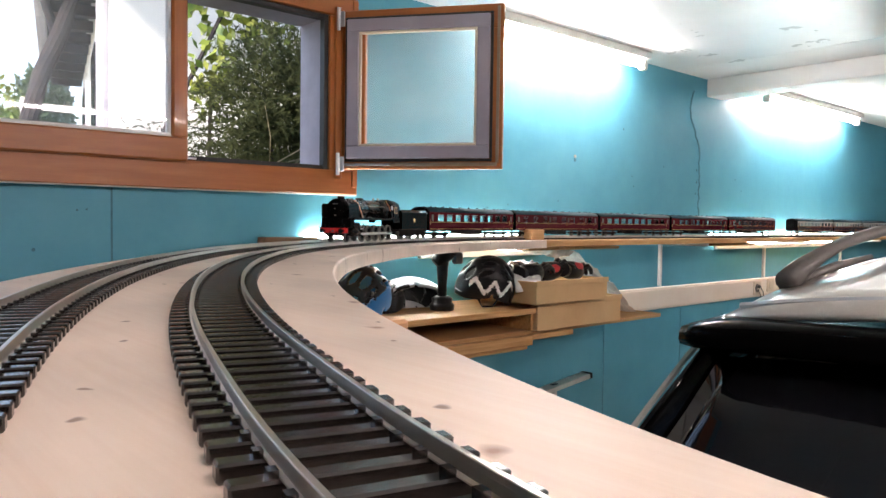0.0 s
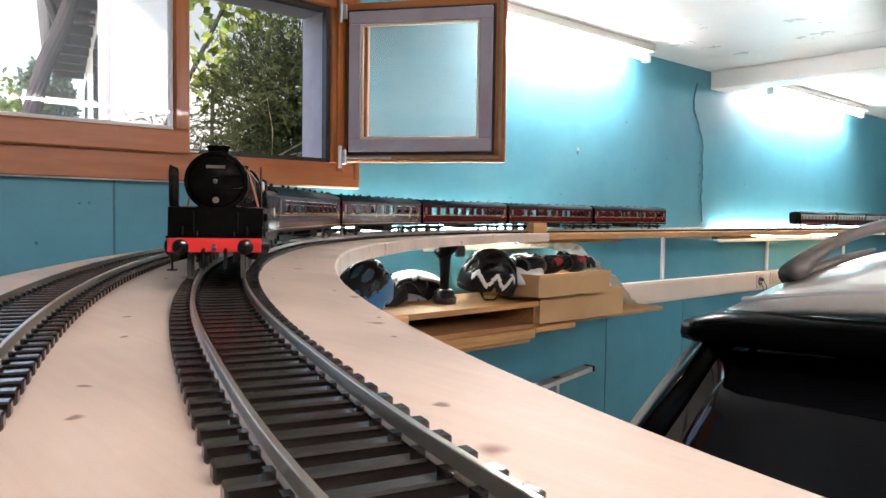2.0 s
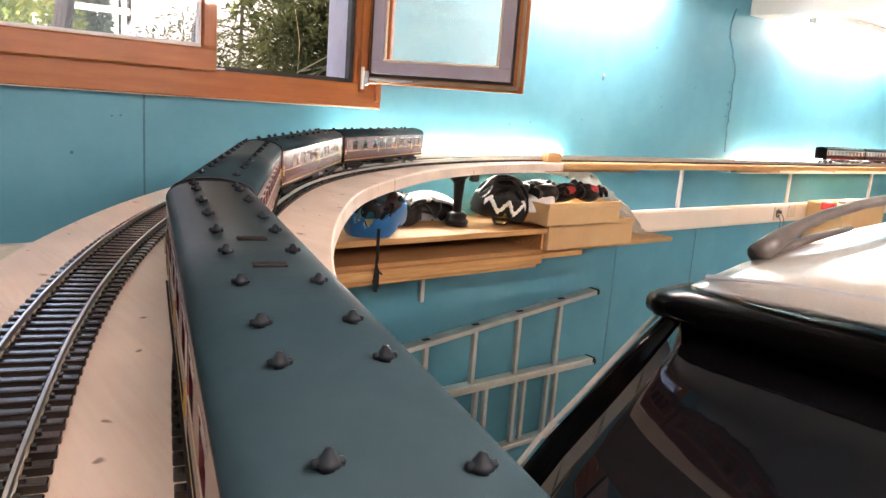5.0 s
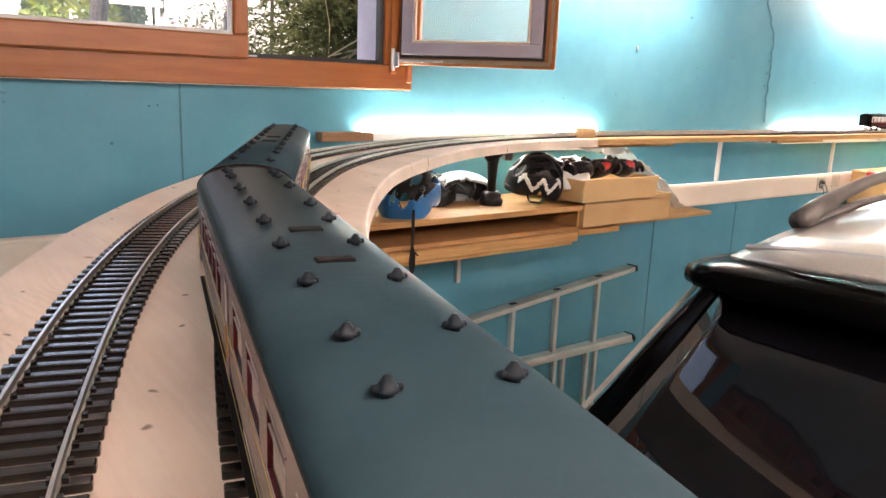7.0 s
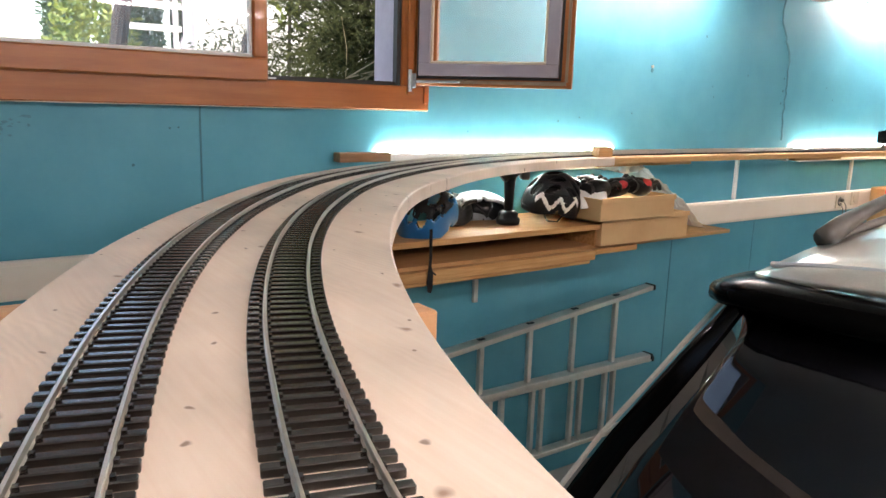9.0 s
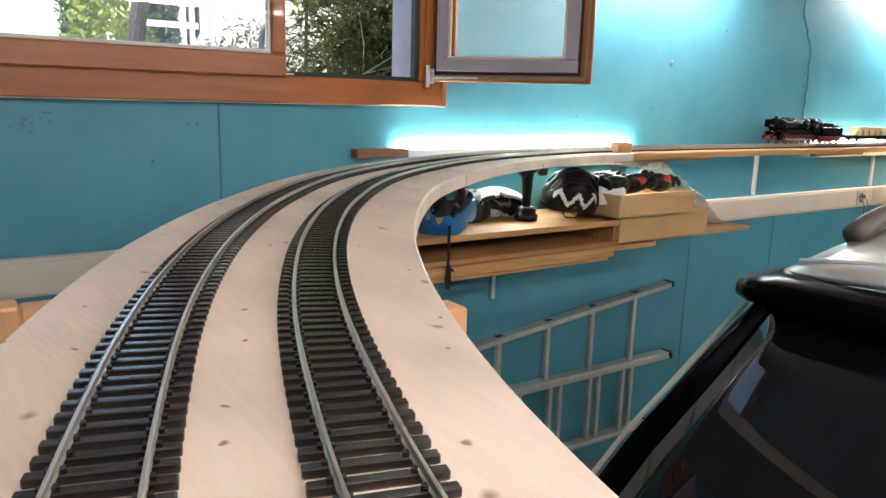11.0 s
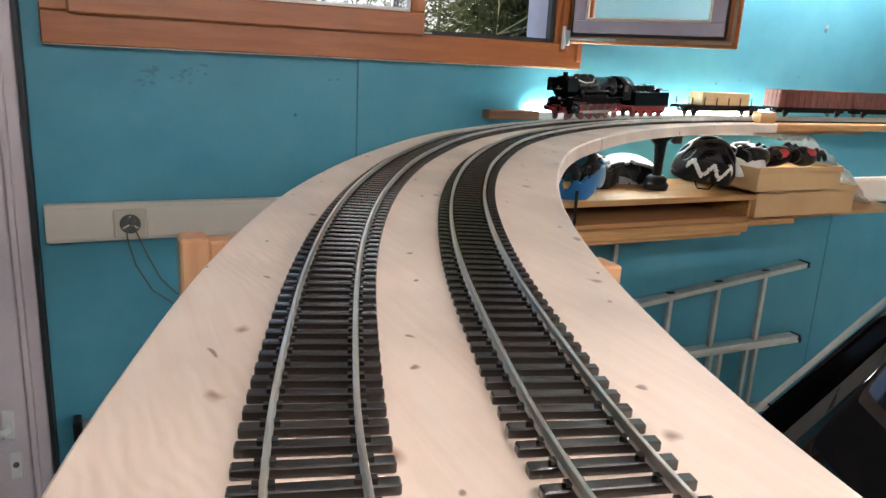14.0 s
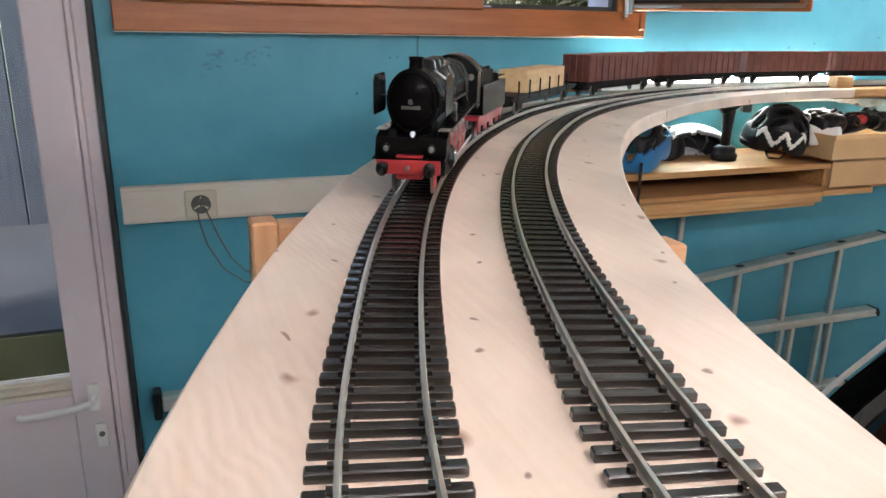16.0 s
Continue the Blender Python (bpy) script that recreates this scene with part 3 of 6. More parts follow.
M_BRASSY = mat("bronze_drip_rail", (0.30, 0.22, 0.15), 0.4, 0.5, (0.36, 0.27, 0.19), 10)
window()
open_sash()


def door():
    d = thing("door_1", "white framed glazed side door with a lever handle", "door", kind="structure")
    x1 = -0.558
    part("seal", box(x1 - 0.014, x1, 2.22, WY + 0.05, FZ, 1.95), M_DARK, d, "black rubber door seal")
    part("door_frame", box(x1 - 0.055, x1 - 0.0145, 2.235, WY + 0.05, FZ, 1.95, 0.004), M_PVC, d)
    part("door_frame", box(x1 - 0.075, x1 - 0.0555, 2.225, WY + 0.05, FZ, 1.95, 0.004), M_PVC, d)
    leaf = part("door_leaf", box(-0.76, x1 - 0.079, 2.215, 2.275, FZ + 0.01, 1.94, 0.005), M_PVC, d)
    part("stile", box(-1.45, -1.33, 2.215, 2.275, FZ + 0.01, 1.94, 0.005), M_PVC, leaf)
    part("top_rail", box(-1.3295, -0.7605, 2.215, 2.275, 1.82, 1.94, 0.005), M_PVC, leaf)
    part("lower_panel", box(-1.3295, -0.7605, 2.225, 2.265, FZ + 0.01, 0.385, 0.004), M_PVC, leaf)
    part("panel_groove", box(-0.752, -0.748, 2.2205, 2.2245, FZ + 0.1, 0.33), M_DARK, leaf)
    for z in (0.40, 0.425, 0.455):
        part("glazing_bead", box(-1.3295, -0.7605, 2.222, 2.262, z - 0.012, z + 0.004, 0.002), M_CREAM, leaf)
    g = part("pane", box(-1.3295, -0.7605, 2.242, 2.246, 0.46, 1.8195), M_GLASS, leaf)
    g.visible_shadow = False
    h = part("handle_rose", box(-0.712, -0.672, 2.203, 2.2145, 0.32, 0.43, 0.006), M_WHITE, leaf, "white metal lever handle")
    part("lever", pipe([(-0.69, 2.21, 0.375), (-0.69, 2.165, 0.375), (-0.70, 2.155, 0.374), (-0.78, 2.152, 0.362), (-0.86, 2.152, 0.356), (-0.915, 2.155, 0.355), (-0.925, 2.165, 0.356)], 0.012, 10), M_WHITE, h)
    part("lock_plate", box(-0.702, -0.660, 2.206, 2.2145, 0.17, 0.27, 0.005), M_WHITE, h)
    part("keyhole", cyl((-0.681, 2.203, 0.225), (-0.681, 2.206, 0.225), 0.010), M_DKSTEEL, h)


door()


def trunking(x0, x1, z0, z1):
    t = thing("cable_trunking", "cream plastic cable trunking along the blue wall", "trunking", pose(0, 0, 0), "wall trunking")
    part("channel", box(x0, x1, 2.262, WY - 0.001, z0, z1, 0.004), M_TRUNK, t)
    part("cover", box(x0 + 0.002, x1 - 0.002, 2.257, 2.2615, z0 + 0.012, z1 - 0.012, 0.002), M_TRUNK, t)
    return t


trunking(-0.535, 0.95, 0.985, 1.115)
trunking(3.02, 9.5, 0.985, 1.125)


def socket(x, z, plug=True):
    s = thing("wall_socket", "cream wall socket with a dark round plug and cable" if plug else "cream square wall socket cover", "socket", pose(x, 2.2565, z), "wall sockets")
    part("plate", box(-0.055, 0.055, -0.008, 0, -0.052, 0.052, 0.006), M_CREAM, s)
    ins = part("insert", lathe([(-0.013, 0.030), (-0.0085, 0.034)], (0, 0, 0), "y", 20), M_CREAM if not plug else M_RAILGREY, s)
    if plug:
        for a in (90, 210, 330):
            part("insert_web", box(-0.003, 0.003, -0.015, -0.0131, 0.004, 0.028), M_CREAM, ins, "", pose(0, 0, 0, 0, a - 90, 0))
    if plug:
        p = part("plug", lathe([(-0.034, 0.006), (-0.030, 0.011), (-0.0135, 0.013)], (0.004, 0, 0.012), "y", 14), M_RAILGREY, s, "dark grey round plug")
        part("cable", pipe([(0.004, -0.03, 0.01), (0.02, -0.045, -0.03), (0.05, -0.04, -0.11), (0.09, -0.03, -0.20), (0.14, -0.02, -0.26), (0.22, -0.015, -0.29)], 0.0028, 6), M_RAILGREY, p)
        part("cable", pipe([(-0.014, -0.02, -0.01), (-0.012, -0.04, -0.05), (0.01, -0.035, -0.14), (0.06, -0.025, -0.24), (0.13, -0.015, -0.30), (0.22, -0.012, -0.33)], 0.0028, 6), M_RAILGREY, p)


socket(-0.275, 1.045)
socket(5.20, 1.055)
socket(5.42, 1.07, False)


def tube_light(x0, x1, y, z, name_label):
    t = thing("fluorescent_light", name_label, "ceiling light", group="ceiling tube lights")
    part("housing", box(x0, x1, y - 0.05, y + 0.05, z + 0.03, CZ - 0.0005, 0.006), M_WHITE, t)
    for x in (x0 + 0.02, x1 - 0.02):
        part("tube_holder", box(x - 0.02, x + 0.02, y - 0.022, y + 0.022, z - 0.025, z + 0.0295, 0.005), M_WHITE, t)
    part("tube", cyl((x0 + 0.0405, y, z), (x1 - 0.0405, y, z), 0.013, n=14), M_TUBE, t, "lit white fluorescent tube")


tube_light(2.25, 3.50, 2.16, 2.455, "white fluorescent batten light, lit, along the blue wall")
tube_light(5.05, 6.85, 2.16, 2.455, "white fluorescent batten light, lit, along the blue wall")
# the next three are unseen, added to brighten the near board and car
tube_light(1.0, 2.6, -2.2, 2.455, "unseen fluorescent batten light, lit, added as fill under the ceiling")
tube_light(-0.9, 0.5, -1.3, 2.455, "unseen fluorescent batten light, lit, added as fill under the ceiling")
tube_light(4.9, 6.5, -1.2, 2.455, "unseen fluorescent batten light, lit, added as fill under the ceiling")


def strip_light(x0, x1, z=1.462):
    t = thing("strip_light", "slim lit white strip light behind the layout board", "light", group="strip lights")
    part("batten", box(x0, x1, WY - 0.026, WY - 0.001, z - 0.045, z - 0.0105, 0.003), M_WHITE, t)
    part("tube", cyl((x0, WY - 0.014, z), (x1, WY - 0.014, z), 0.009, n=10), M_STRIP, t, "lit white tube")


strip_light(1.30, 2.75)
strip_light(4.55, 7.2)
strip_light(1.9, 2.75, 1.40)
strip_light(4.62, 7.2, 1.40)

# ---------- layout board and tracks ----------


def layout_board():
    w = thing("layout_board", "curved pale pine board carrying a double model railway track", "board")
    n = len(CL)
    step = 5
    idx = list(range(0, n, step))
    inner, outer = [], []
    for k in idx:
        y = CL[k][1]
        a = 0.125 + 0.025 * min(1, max(0, y / 0.8)) - 0.045 * min(1, max(0, (y - 1.45) / 0.5))
        b = 0.266 - 0.012 * min(1, max(0, (y - 0.5) / 0.5)) - 0.015 * min(1, max(0, (y - 1.3) / 0.7))
        inner.append(CL[k] - NOR[k] * a)
        outer.append(CL[k] + NOR[k] * b)

    def slab(i0, i1, z0, z1):
        bm = bmesh.new()
        ring = []
        for j in range(i0, i1 + 1):
            p, q = inner[j % len(idx)], outer[j % len(idx)]
            e = 0.003
            d = (q - p) / np.linalg.norm(q - p) * e
            ring.append([bm.verts.new((*c, z)) for c, z in ((p, z0), (p, z1 - e), (p + d, z1), (q - d, z1), (q, z1 - e), (q, z0))])
        for a, b in zip(ring, ring[1:]):
            for c in range(6):
                bm.faces.new((a[c], a[(c + 1) % 6], b[(c + 1) % 6], b[c]))
        bm.faces.new(ring[0])
        bm.faces.new(ring[-1][::-1])
        return bm
    k1 = next(j for j, k in enumerate(idx) if CL[k][0] > 2.28 and CL[k][1] > 1.5)
    k0 = 0
    part("curved_panel", slab(k0, k1, BZ - 0.036, BZ), M_BOARD, w)
    k2 = next(j for j, k in enumerate(idx) if j > k1 and CL[k][0] > 8.2)
    part("shelf_plank", slab(k1, k2, BZ - 0.030, BZ - 0.001), M_PINE2, w, "straight yellow pine shelf plank")
    part("far_panel", slab(k2, len(idx), BZ - 0.034, BZ - 0.002), M_BOARD, w)
    return w


BOARD = layout_board()


def shelf_bits():
    b = thing("end_block", "small yellow pine block screwed to the board edge", "wood block", pose(2.26, 1.90, BZ))
    part("block", box(-0.045, 0.045, -0.02, 0.03, 0.0, 0.047, 0.003), M_PINE2, b)
    p = thing("back_plank", "short brown plank standing at the wall behind the board", "plank", pose(1.1, 2.25, BZ))
    part("plank", box(-0.02, 0.22, -0.03, 0.03, -0.03, 0.008, 0.003), M_OLDPLANK, p)
    q = thing("support_post", "upright pine batten under the board edge", "post", pose(0.128, 0.20, 0), "board posts")
    part("post", box(-0.016, 0.020, -0.02, 0.02, FZ, BZ - 0.006, 0.003), M_CHIP, q)
    part("post", box(-0.050, -0.0165, -0.022, 0.02, FZ, BZ - 0.037, 0.003), M_CHIP, q)
    q = thing("support_post", "pair of upright pine battens beside the board edge", "post", pose(-0.214, 0.425, 0), "board posts")
    part("post", box(-0.034, 0.016, -0.006, 0.03, FZ, BZ - 0.016, 0.003), M_CHIP, q)
    part("post", box(-0.066, -0.0345, -0.014, 0.026, FZ, BZ - 0.010, 0.003), M_CHIP, q)
    for x in (3.92, 5.38, 6.9):
        s = thing("shelf_bracket", "pale steel angle bracket under the shelf plank", "bracket", pose(x, WY, 0), "shelf brackets")
        part("upright", box(-0.012, 0.012, -0.02, -0.001, 1.13, BZ - 0.032, 0.002), M_WHITE, s)
        part("arm", box(-0.012, 0.012, -0.34, -0.0205, BZ - 0.052, BZ - 0.0325, 0.002), M_WHITE, s)
    for x0, x1 in ((2.3, 3.0), (4.0, 4.55)):
        s = thing("shelf_batten", "pine batten under the shelf plank", "batten", group="shelf battens")
        part("batten", box(x0, x1, 1.96, 2.05, BZ - 0.052, BZ - 0.0375, 0.002), M_PINE2, s)


shelf_bits()


def chair_sleeper():
    bm = box(-0.0041, 0.0041, -0.0398, 0.0398, 0.0, 0.0065, 0.0009)
    for s in (-1, 1):
        for o in (-0.0036, 0.0036):
            c = s * GAUGE / 2 + s * 0.0015 + o
            box(-0.0024, 0.0024, c - 0.0016, c + 0.0016, 0.006, 0.0090, 0, bm)
    return bm


def track(line, total, name, label):
    t = thing(name, label, "track", group="model tracks")
    ds = 0.0195
    count = int(total / ds)
    joined_v, joined_f = [], []
    src = chair_sleeper()
    V = [v.co.copy() for v in src.verts]
    src.verts.index_update()
    Fc = [[v.index for v in f.verts] for f in src.faces]
    sm = bpy.data.meshes.new("sleeper")
    src.to_mesh(sm)
    src.free()
    sm.materials.append(M_SLEEPER)
    plain = [(sx, sy, sz) for sx in (-0.0045, 0.0045) for sy in (-0.0398, 0.0398) for sz in (0, 0.0065)]
    pf = ((0, 1, 3, 2), (4, 6, 7, 5), (0, 4, 5, 1), (2, 3, 7, 6), (0, 2, 6, 4), (1, 5, 7, 3))
    rnd = random.Random(5)
    for k in range(count):
        s = k * ds
        p, q = line(s - 0.01), line(s + 0.01)
        mid = (p + q) / 2
        m = Matrix.Translation((mid.x, mid.y, BZ + 0.0005)) @ pose(0, 0, 0, 0, 0, math.degrees(math.atan2(q.y - p.y, q.x - p.x)) + rnd.uniform(-0.5, 0.5))
        if S_NEAR[0] < s < S_NEAR[1]:
            o = new("sleeper", sm)
            o.parent = t
            o.matrix_basis = m
        else:
            base = len(joined_v)
            joined_v += [m @ Vector(c) for c in plain]
            joined_f += [[base + i for i in f] for f in pf]
    me = bpy.data.meshes.new("sleeper_bed")
    me.from_pydata([tuple(v) for v in joined_v], [], joined_f)
    me.materials.append(M_SLEEPER)
    o = new("sleeper_bed", me)
    o.parent = t
    tagged(o, kind="stuff")
    # two rails: foot, web and head in one profile
    prof = [(-0.0020, 0.0065), (0.0020, 0.0065), (0.0020, 0.0071), (0.0006, 0.0076), (0.0006, 0.0112), (0.0013, 0.0117), (0.0013, 0.0137), (0.0010, 0.0140), (-0.0010, 0.0140), (-0.0013, 0.0137), (-0.0013, 0.0117), (-0.0006, 0.0112), (-0.0006, 0.0076), (-0.0020, 0.0071)]
    num = int(total / 0.02)
    for side in (-1, 1):
        v, f = [], []
        for k in range(num):
            s = k * total / num
            p, q = line(s - 0.01), line(s + 0.01)
            mid, d = (p + q) / 2, (q - p).normalized()
            nx, ny = -d.y, d.x
            for u, z in prof:
                o_ = side * (GAUGE / 2 + 0.0014) + u
                v.append((mid.x + nx * o_, mid.y + ny * o_, BZ + 0.0005 + z))
        L = len(prof)
        for k in range(num):
            a, b = k * L, ((k + 1) % num) * L
            for c in range(L):
                f.append((a + c, a + (c + 1) % L, b + (c + 1) % L, b + c))
        me = bpy.data.meshes.new("rail")
        me.from_pydata(v, [], f)
        me.materials.append(M_RAIL)
        o = new("rail", me)
        o.parent = t
    return t


S_NEAR = (1.3, 5.0)

# ---------- rolling stock: lengths below are full-size metres, scaled by the model scale ----------
KM = 1 / 32.5


def rp(name, bm, material, parent, label="", smooth=False, k=KM):
    bmesh.ops.scale(bm, vec=(k, k, k), verts=bm.verts)
    return part(name, bm, material, parent, label, None, smooth)


def wheel(name, x, y, r, spokes, mat_, parent, k=KM):
    sgn = 1 if y > 0 else -1
    b = lathe([(-0.065, r + 0.03), (-0.055, r + 0.03), (-0.05, r), (0.06, r - 0.006), (0.06, r - 0.08), (0.02, r - 0.085), (0.02, 0.0001)], (0, 0, 0), "y", 28)
    w = rp(name, b, M_DKSTEEL, parent, "", True, k)
    w.matrix_basis = pose(x * k, y * k, r * k, 0, 0, 0 if sgn > 0 else 180)
    if spokes:
        b = bmesh.new()
        for i in range(spokes):
            a = 2 * math.pi * i / spokes
            cyl((0.1 * math.cos(a), 0.035, 0.1 * math.sin(a)), ((r - 0.07) * math.cos(a), 0.035, (r - 0.07) * math.sin(a)), 0.045, 0.035, 6, b)
        lathe([(0.02, 0.16), (0.085, 0.15)], (0, 0, 0), "y", 14, b)
        rp("spokes", b, mat_, w, "", False, k)
    else:
        rp("wheel_disc", lathe([(0.0205, r - 0.09), (0.04, r - 0.12), (0.03, 0.12), (0.07, 0.1)], (0, 0, 0), "y", 20), mat_, w, "", False, k)
    return w


def buffers(x, z, parent, y=0.875, k=KM, sgn=1):
    for s in (-1, 1):
        b = lathe([(0, 0.13), (0.05 * sgn, 0.13), (0.06 * sgn, 0.10), (0.30 * sgn, 0.09), (0.31 * sgn, 0.07), (0.46 * sgn, 0.07), (0.47 * sgn, 0.21), (0.50 * sgn, 0.225), (0.53 * sgn, 0.19)], (x, s * y, z), "x", 18)
        rp("buffer", b, M_LOCO, parent, "black round buffer", True, k)


def arc(y, z, r, a0, a1, n):
    return [(y + r * math.cos(math.radians(a0 + (a1 - a0) * i / n)), z + r * math.sin(math.radians(a0 + (a1 - a0) * i / n))) for i in range(n + 1)]


def british_loco():
    """Heavy ten-coupled freight engine, 12.2 m; x forward, origin at rail level in the middle."""
    L = thing("steam_locomotive", "black ten-coupled British model steam engine with red buffer beam", "model locomotive")
    xf, xr = 6.3, -6.3
    rp("buffer_beam", box(xf - 0.12, xf, -1.3, 1.3, 0.86, 1.28, 0.015), M_BEAM, L, "bright red buffer beam")
    buffers(xf, 1.04, L)
    c = rp("coupling_hook", prism([(0, 0.94), (0.22, 0.94), (0.3, 1.02), (0.24, 1.1), (0.16, 1.04), (0, 1.12)], -0.05, 0.05, "y"), M_DKSTEEL, L)
    c.location = (xf * KM, 0, 0)
    for y in (-0.3, 0.3):
        rp("vacuum_pipe", pipe([(xf + 0.02, y, 0.95), (xf + 0.12, y, 0.92), (xf + 0.13, y, 0.7), (xf + 0.08, y, 0.4)], 0.05, 7), M_UNDER, L)
    for y in (-1.18, 1.18):
        rp("guard_step", box(xf - 0.25, xf - 0.08, y - 0.14, y + 0.14, 0.32, 0.36, 0.01), M_UNDER, L)
        rp("guard_iron", box(xf - 0.2, xf - 0.16, y - 0.03, y + 0.03, 0.36, 0.80), M_UNDER, L)
    # front platform, drop plate, frames
    rp("front_platform", prism([(xf - 0.02, 1.281), (xf - 0.02, 1.33), (xf - 0.42, 1.36), (xf - 0.50, 2.18), (xf - 1.3, 2.22), (xf - 1.3, 1.281)], -1.34, 1.34, "y"), M_SMOKE, L, "tall black front apron")
    for y in (-0.62, 0.62):
        rp("apron_seam", box(xf - 0.46, xf - 0.405, y - 0.02, y + 0.02, 1.40, 2.05, 0.005), M_LOCO, L)
    for s in (-1, 1):
        rp("cylinder", lathe([(-0.62, 0.36), (-0.6, 0.42), (0.6, 0.42), (0.62, 0.36), (0.7, 0.3)], (xf - 1.75, s * 1.12, 0.98), "x", 20), M_LOCO, L, "", True)
        rp("valve_chest", lathe([(-0.7, 0.16), (-0.68, 0.25), (0.68, 0.25), (0.75, 0.16)], (xf - 1.75, s * 1.0, 1.52), "x", 16), M_LOCO, L, "", True)
        rp("cylinder_cladding", box(xf - 2.35, xf - 1.15, s * 1.12 - 0.3, s * 1.12 + 0.3, 1.2, 1.78, 0.04), M_LOCO, L)
        rp("running_plate", box(xr + 1.7, xf - 1.3, s * 0.62, s * 1.36, 2.12, 2.20, 0.01), M_LOCO, L)
        rp("valance", box(xr + 1.7, xf - 1.3, s * 1.32, s * 1.36, 2.0, 2.1195), M_LOCO, L)
        rp("frame_plate", box(xr + 0.4, xf - 0.2, s * 0.5, s * 0.54, 0.55, 1.45), M_UNDER, L)
        rp("connecting_rod", box(xr + 3.4, xf - 2.4, s * 1.26, s * 1.32, 0.72, 0.86, 0.015), M_STEEL, L)
        rp("coupling_rod", box(xr + 1.9, xf - 3.2, s * 1.18, s * 1.24, 0.64, 0.76, 0.015), M_STEEL, L)
        rp("slide_bar", box(xf - 3.6, xf - 2.35, s * 1.14 - 0.06, s * 1.14 + 0.06, 1.16, 1.24, 0.01), M_STEEL, L)
        rp("expansion_link", prism([(xf - 3.9, 1.0), (xf - 3.75, 1.0), (xf - 3.7, 1.35), (xf - 3.8, 1.7), (xf - 3.95, 1.7), (xf - 3.85, 1.35)], s * 1.1 - 0.05, s * 1.1 + 0.05, "y"), M_DKSTEEL, L)
        rp("radius_rod", box(xf - 3.9, xf - 2.3, s * 1.08 - 0.03, s * 1.08 + 0.03, 1.45, 1.52), M_DKSTEEL, L)
        for x in (xr + 1.9, xr + 3.5, xr + 5.1, xr + 6.7, xr + 8.3):
            wheel("driving_wheel", x, s * 0.76, 0.76, 16, M_LOCO, L)
        wheel("pony_wheel", xf - 1.0, s * 0.76, 0.46, 10, M_LOCO, L)
        # deflector: tall plate with window bar
        rp("smoke_deflector", prism([(xf - 0.55, 2.205), (xf - 0.35, 2.35), (xf - 0.35, 3.25), (xf - 0.55, 3.42), (xf - 2.25, 3.42), (xf - 2.4, 3.25), (xf - 2.4, 2.205)], s * 1.26, s * 1.29, "y"), M_LOCO, L)
        rp("handrail", pipe([(xr + 3.4, s * 1.02, 3.3), (xf - 1.0, s * 0.94, 3.3)], 0.016, 6), M_DKSTEEL, L)
        rp("sand_pipe", pipe([(xf - 3.6, s * 1.15, 2.2), (xf - 3.5, s * 1.0, 2.8), (xf - 3.42, s * 0.82, 3.4), (xf - 3.35, s * 0.45, 3.78)], 0.04, 6), M_COPPER, L)
        rp("injector_pipe", pipe([(xr + 2.2, s * 1.24, 2.2), (xr + 2.25, s * 1.18, 3.0), (xr + 2.5, s * 1.06, 3.5), (xr + 2.6, s * 0.92, 3.72)], 0.035, 7), M_COPPER, L)
        rp("cab_step", box(xr + 0.3, xr + 0.75, s * 1.15, s * 1.36, 0.5, 0.55), M_UNDER, L)
        rp("lamp_iron", box(xf - 0.3, xf - 0.26, s * 0.9 - 0.03, s * 0.9 + 0.03, 1.36, 1.62), M_LOCO, L)
    # boiler in courses
    rp("smokebox", lathe([(xf - 0.52, 0.80), (xf - 0.5, 0.86), (xf - 0.55, 0.90), (xf - 2.5, 0.90)], (0, 0, 2.96), "x", 40), M_SMOKE, L, "matt black smokebox", True)
    d = rp("smokebox_door", lathe([(xf - 0.28, 0.001), (xf - 0.30, 0.25), (xf - 0.37, 0.5), (xf - 0.46, 0.72), (xf - 0.499, 0.78)], (0, 0, 2.96), "x", 36), M_SMOKE, L, "round domed smokebox door", True)
    for z in (2.80, 3.13):
        rp("door_hinge", box(xf - 0.42, xf - 0.30, 0.05, 0.74, z - 0.03, z + 0.03, 0.01), M_SMOKE, d)
    rp("door_dart", lathe([(xf - 0.27, 0.07), (xf - 0.2, 0.06), (xf - 0.16, 0.03)], (0, 0, 2.96), "x", 10), M_DKSTEEL, d)
    rp("plate_bar", box(xf - 0.36, xf - 0.31, -0.26, 0.26, 3.34, 3.43, 0.008), M_DKSTEEL, d, "small plain front plate")
    rp("shed_plate", lathe([(xf - 0.34, 0.09), (xf - 0.30, 0.085)], (0, 0, 2.40), "x", 14), M_RAILGREY, d)
    rp("saddle", prism([(-0.75, 1.3), (0.75, 1.3), (0.62, 2.1), (0.5, 2.3), (-0.5, 2.3), (-0.62, 2.1)], xf - 2.2, xf - 0.9), M_SMOKE, L)
    rp("boiler", lathe([(xf - 2.5, 0.90), (xf - 4.2, 0.90), (xr + 3.6, 0.98)], (0, 0, 2.97), "x", 40), M_LOCO, L, "", True)
    for x in (xf - 2.52, xf - 3.6, xf - 4.7, xf - 5.8, xr + 3.65):
        r = 0.905 if x > xf - 4.2 else 0.905 + (xf - 4.2 - x) * 0.02
        rp("boiler_band", lathe([(x - 0.035, r + 0.005), (x - 0.03, r + 0.015), (x + 0.03, r + 0.015), (x + 0.035, r + 0.005)], (0, 0, 2.97), "x", 36), M_LOCO, L, "", True)
    fb = [(-1.0, 2.21)] + arc(0, 2.92, 1.08, 200, -20, 22) + [(1.0, 2.21)]
    rp("firebox", prism(fb, xr + 1.75, xr + 3.6), M_LOCO, L, "", True)
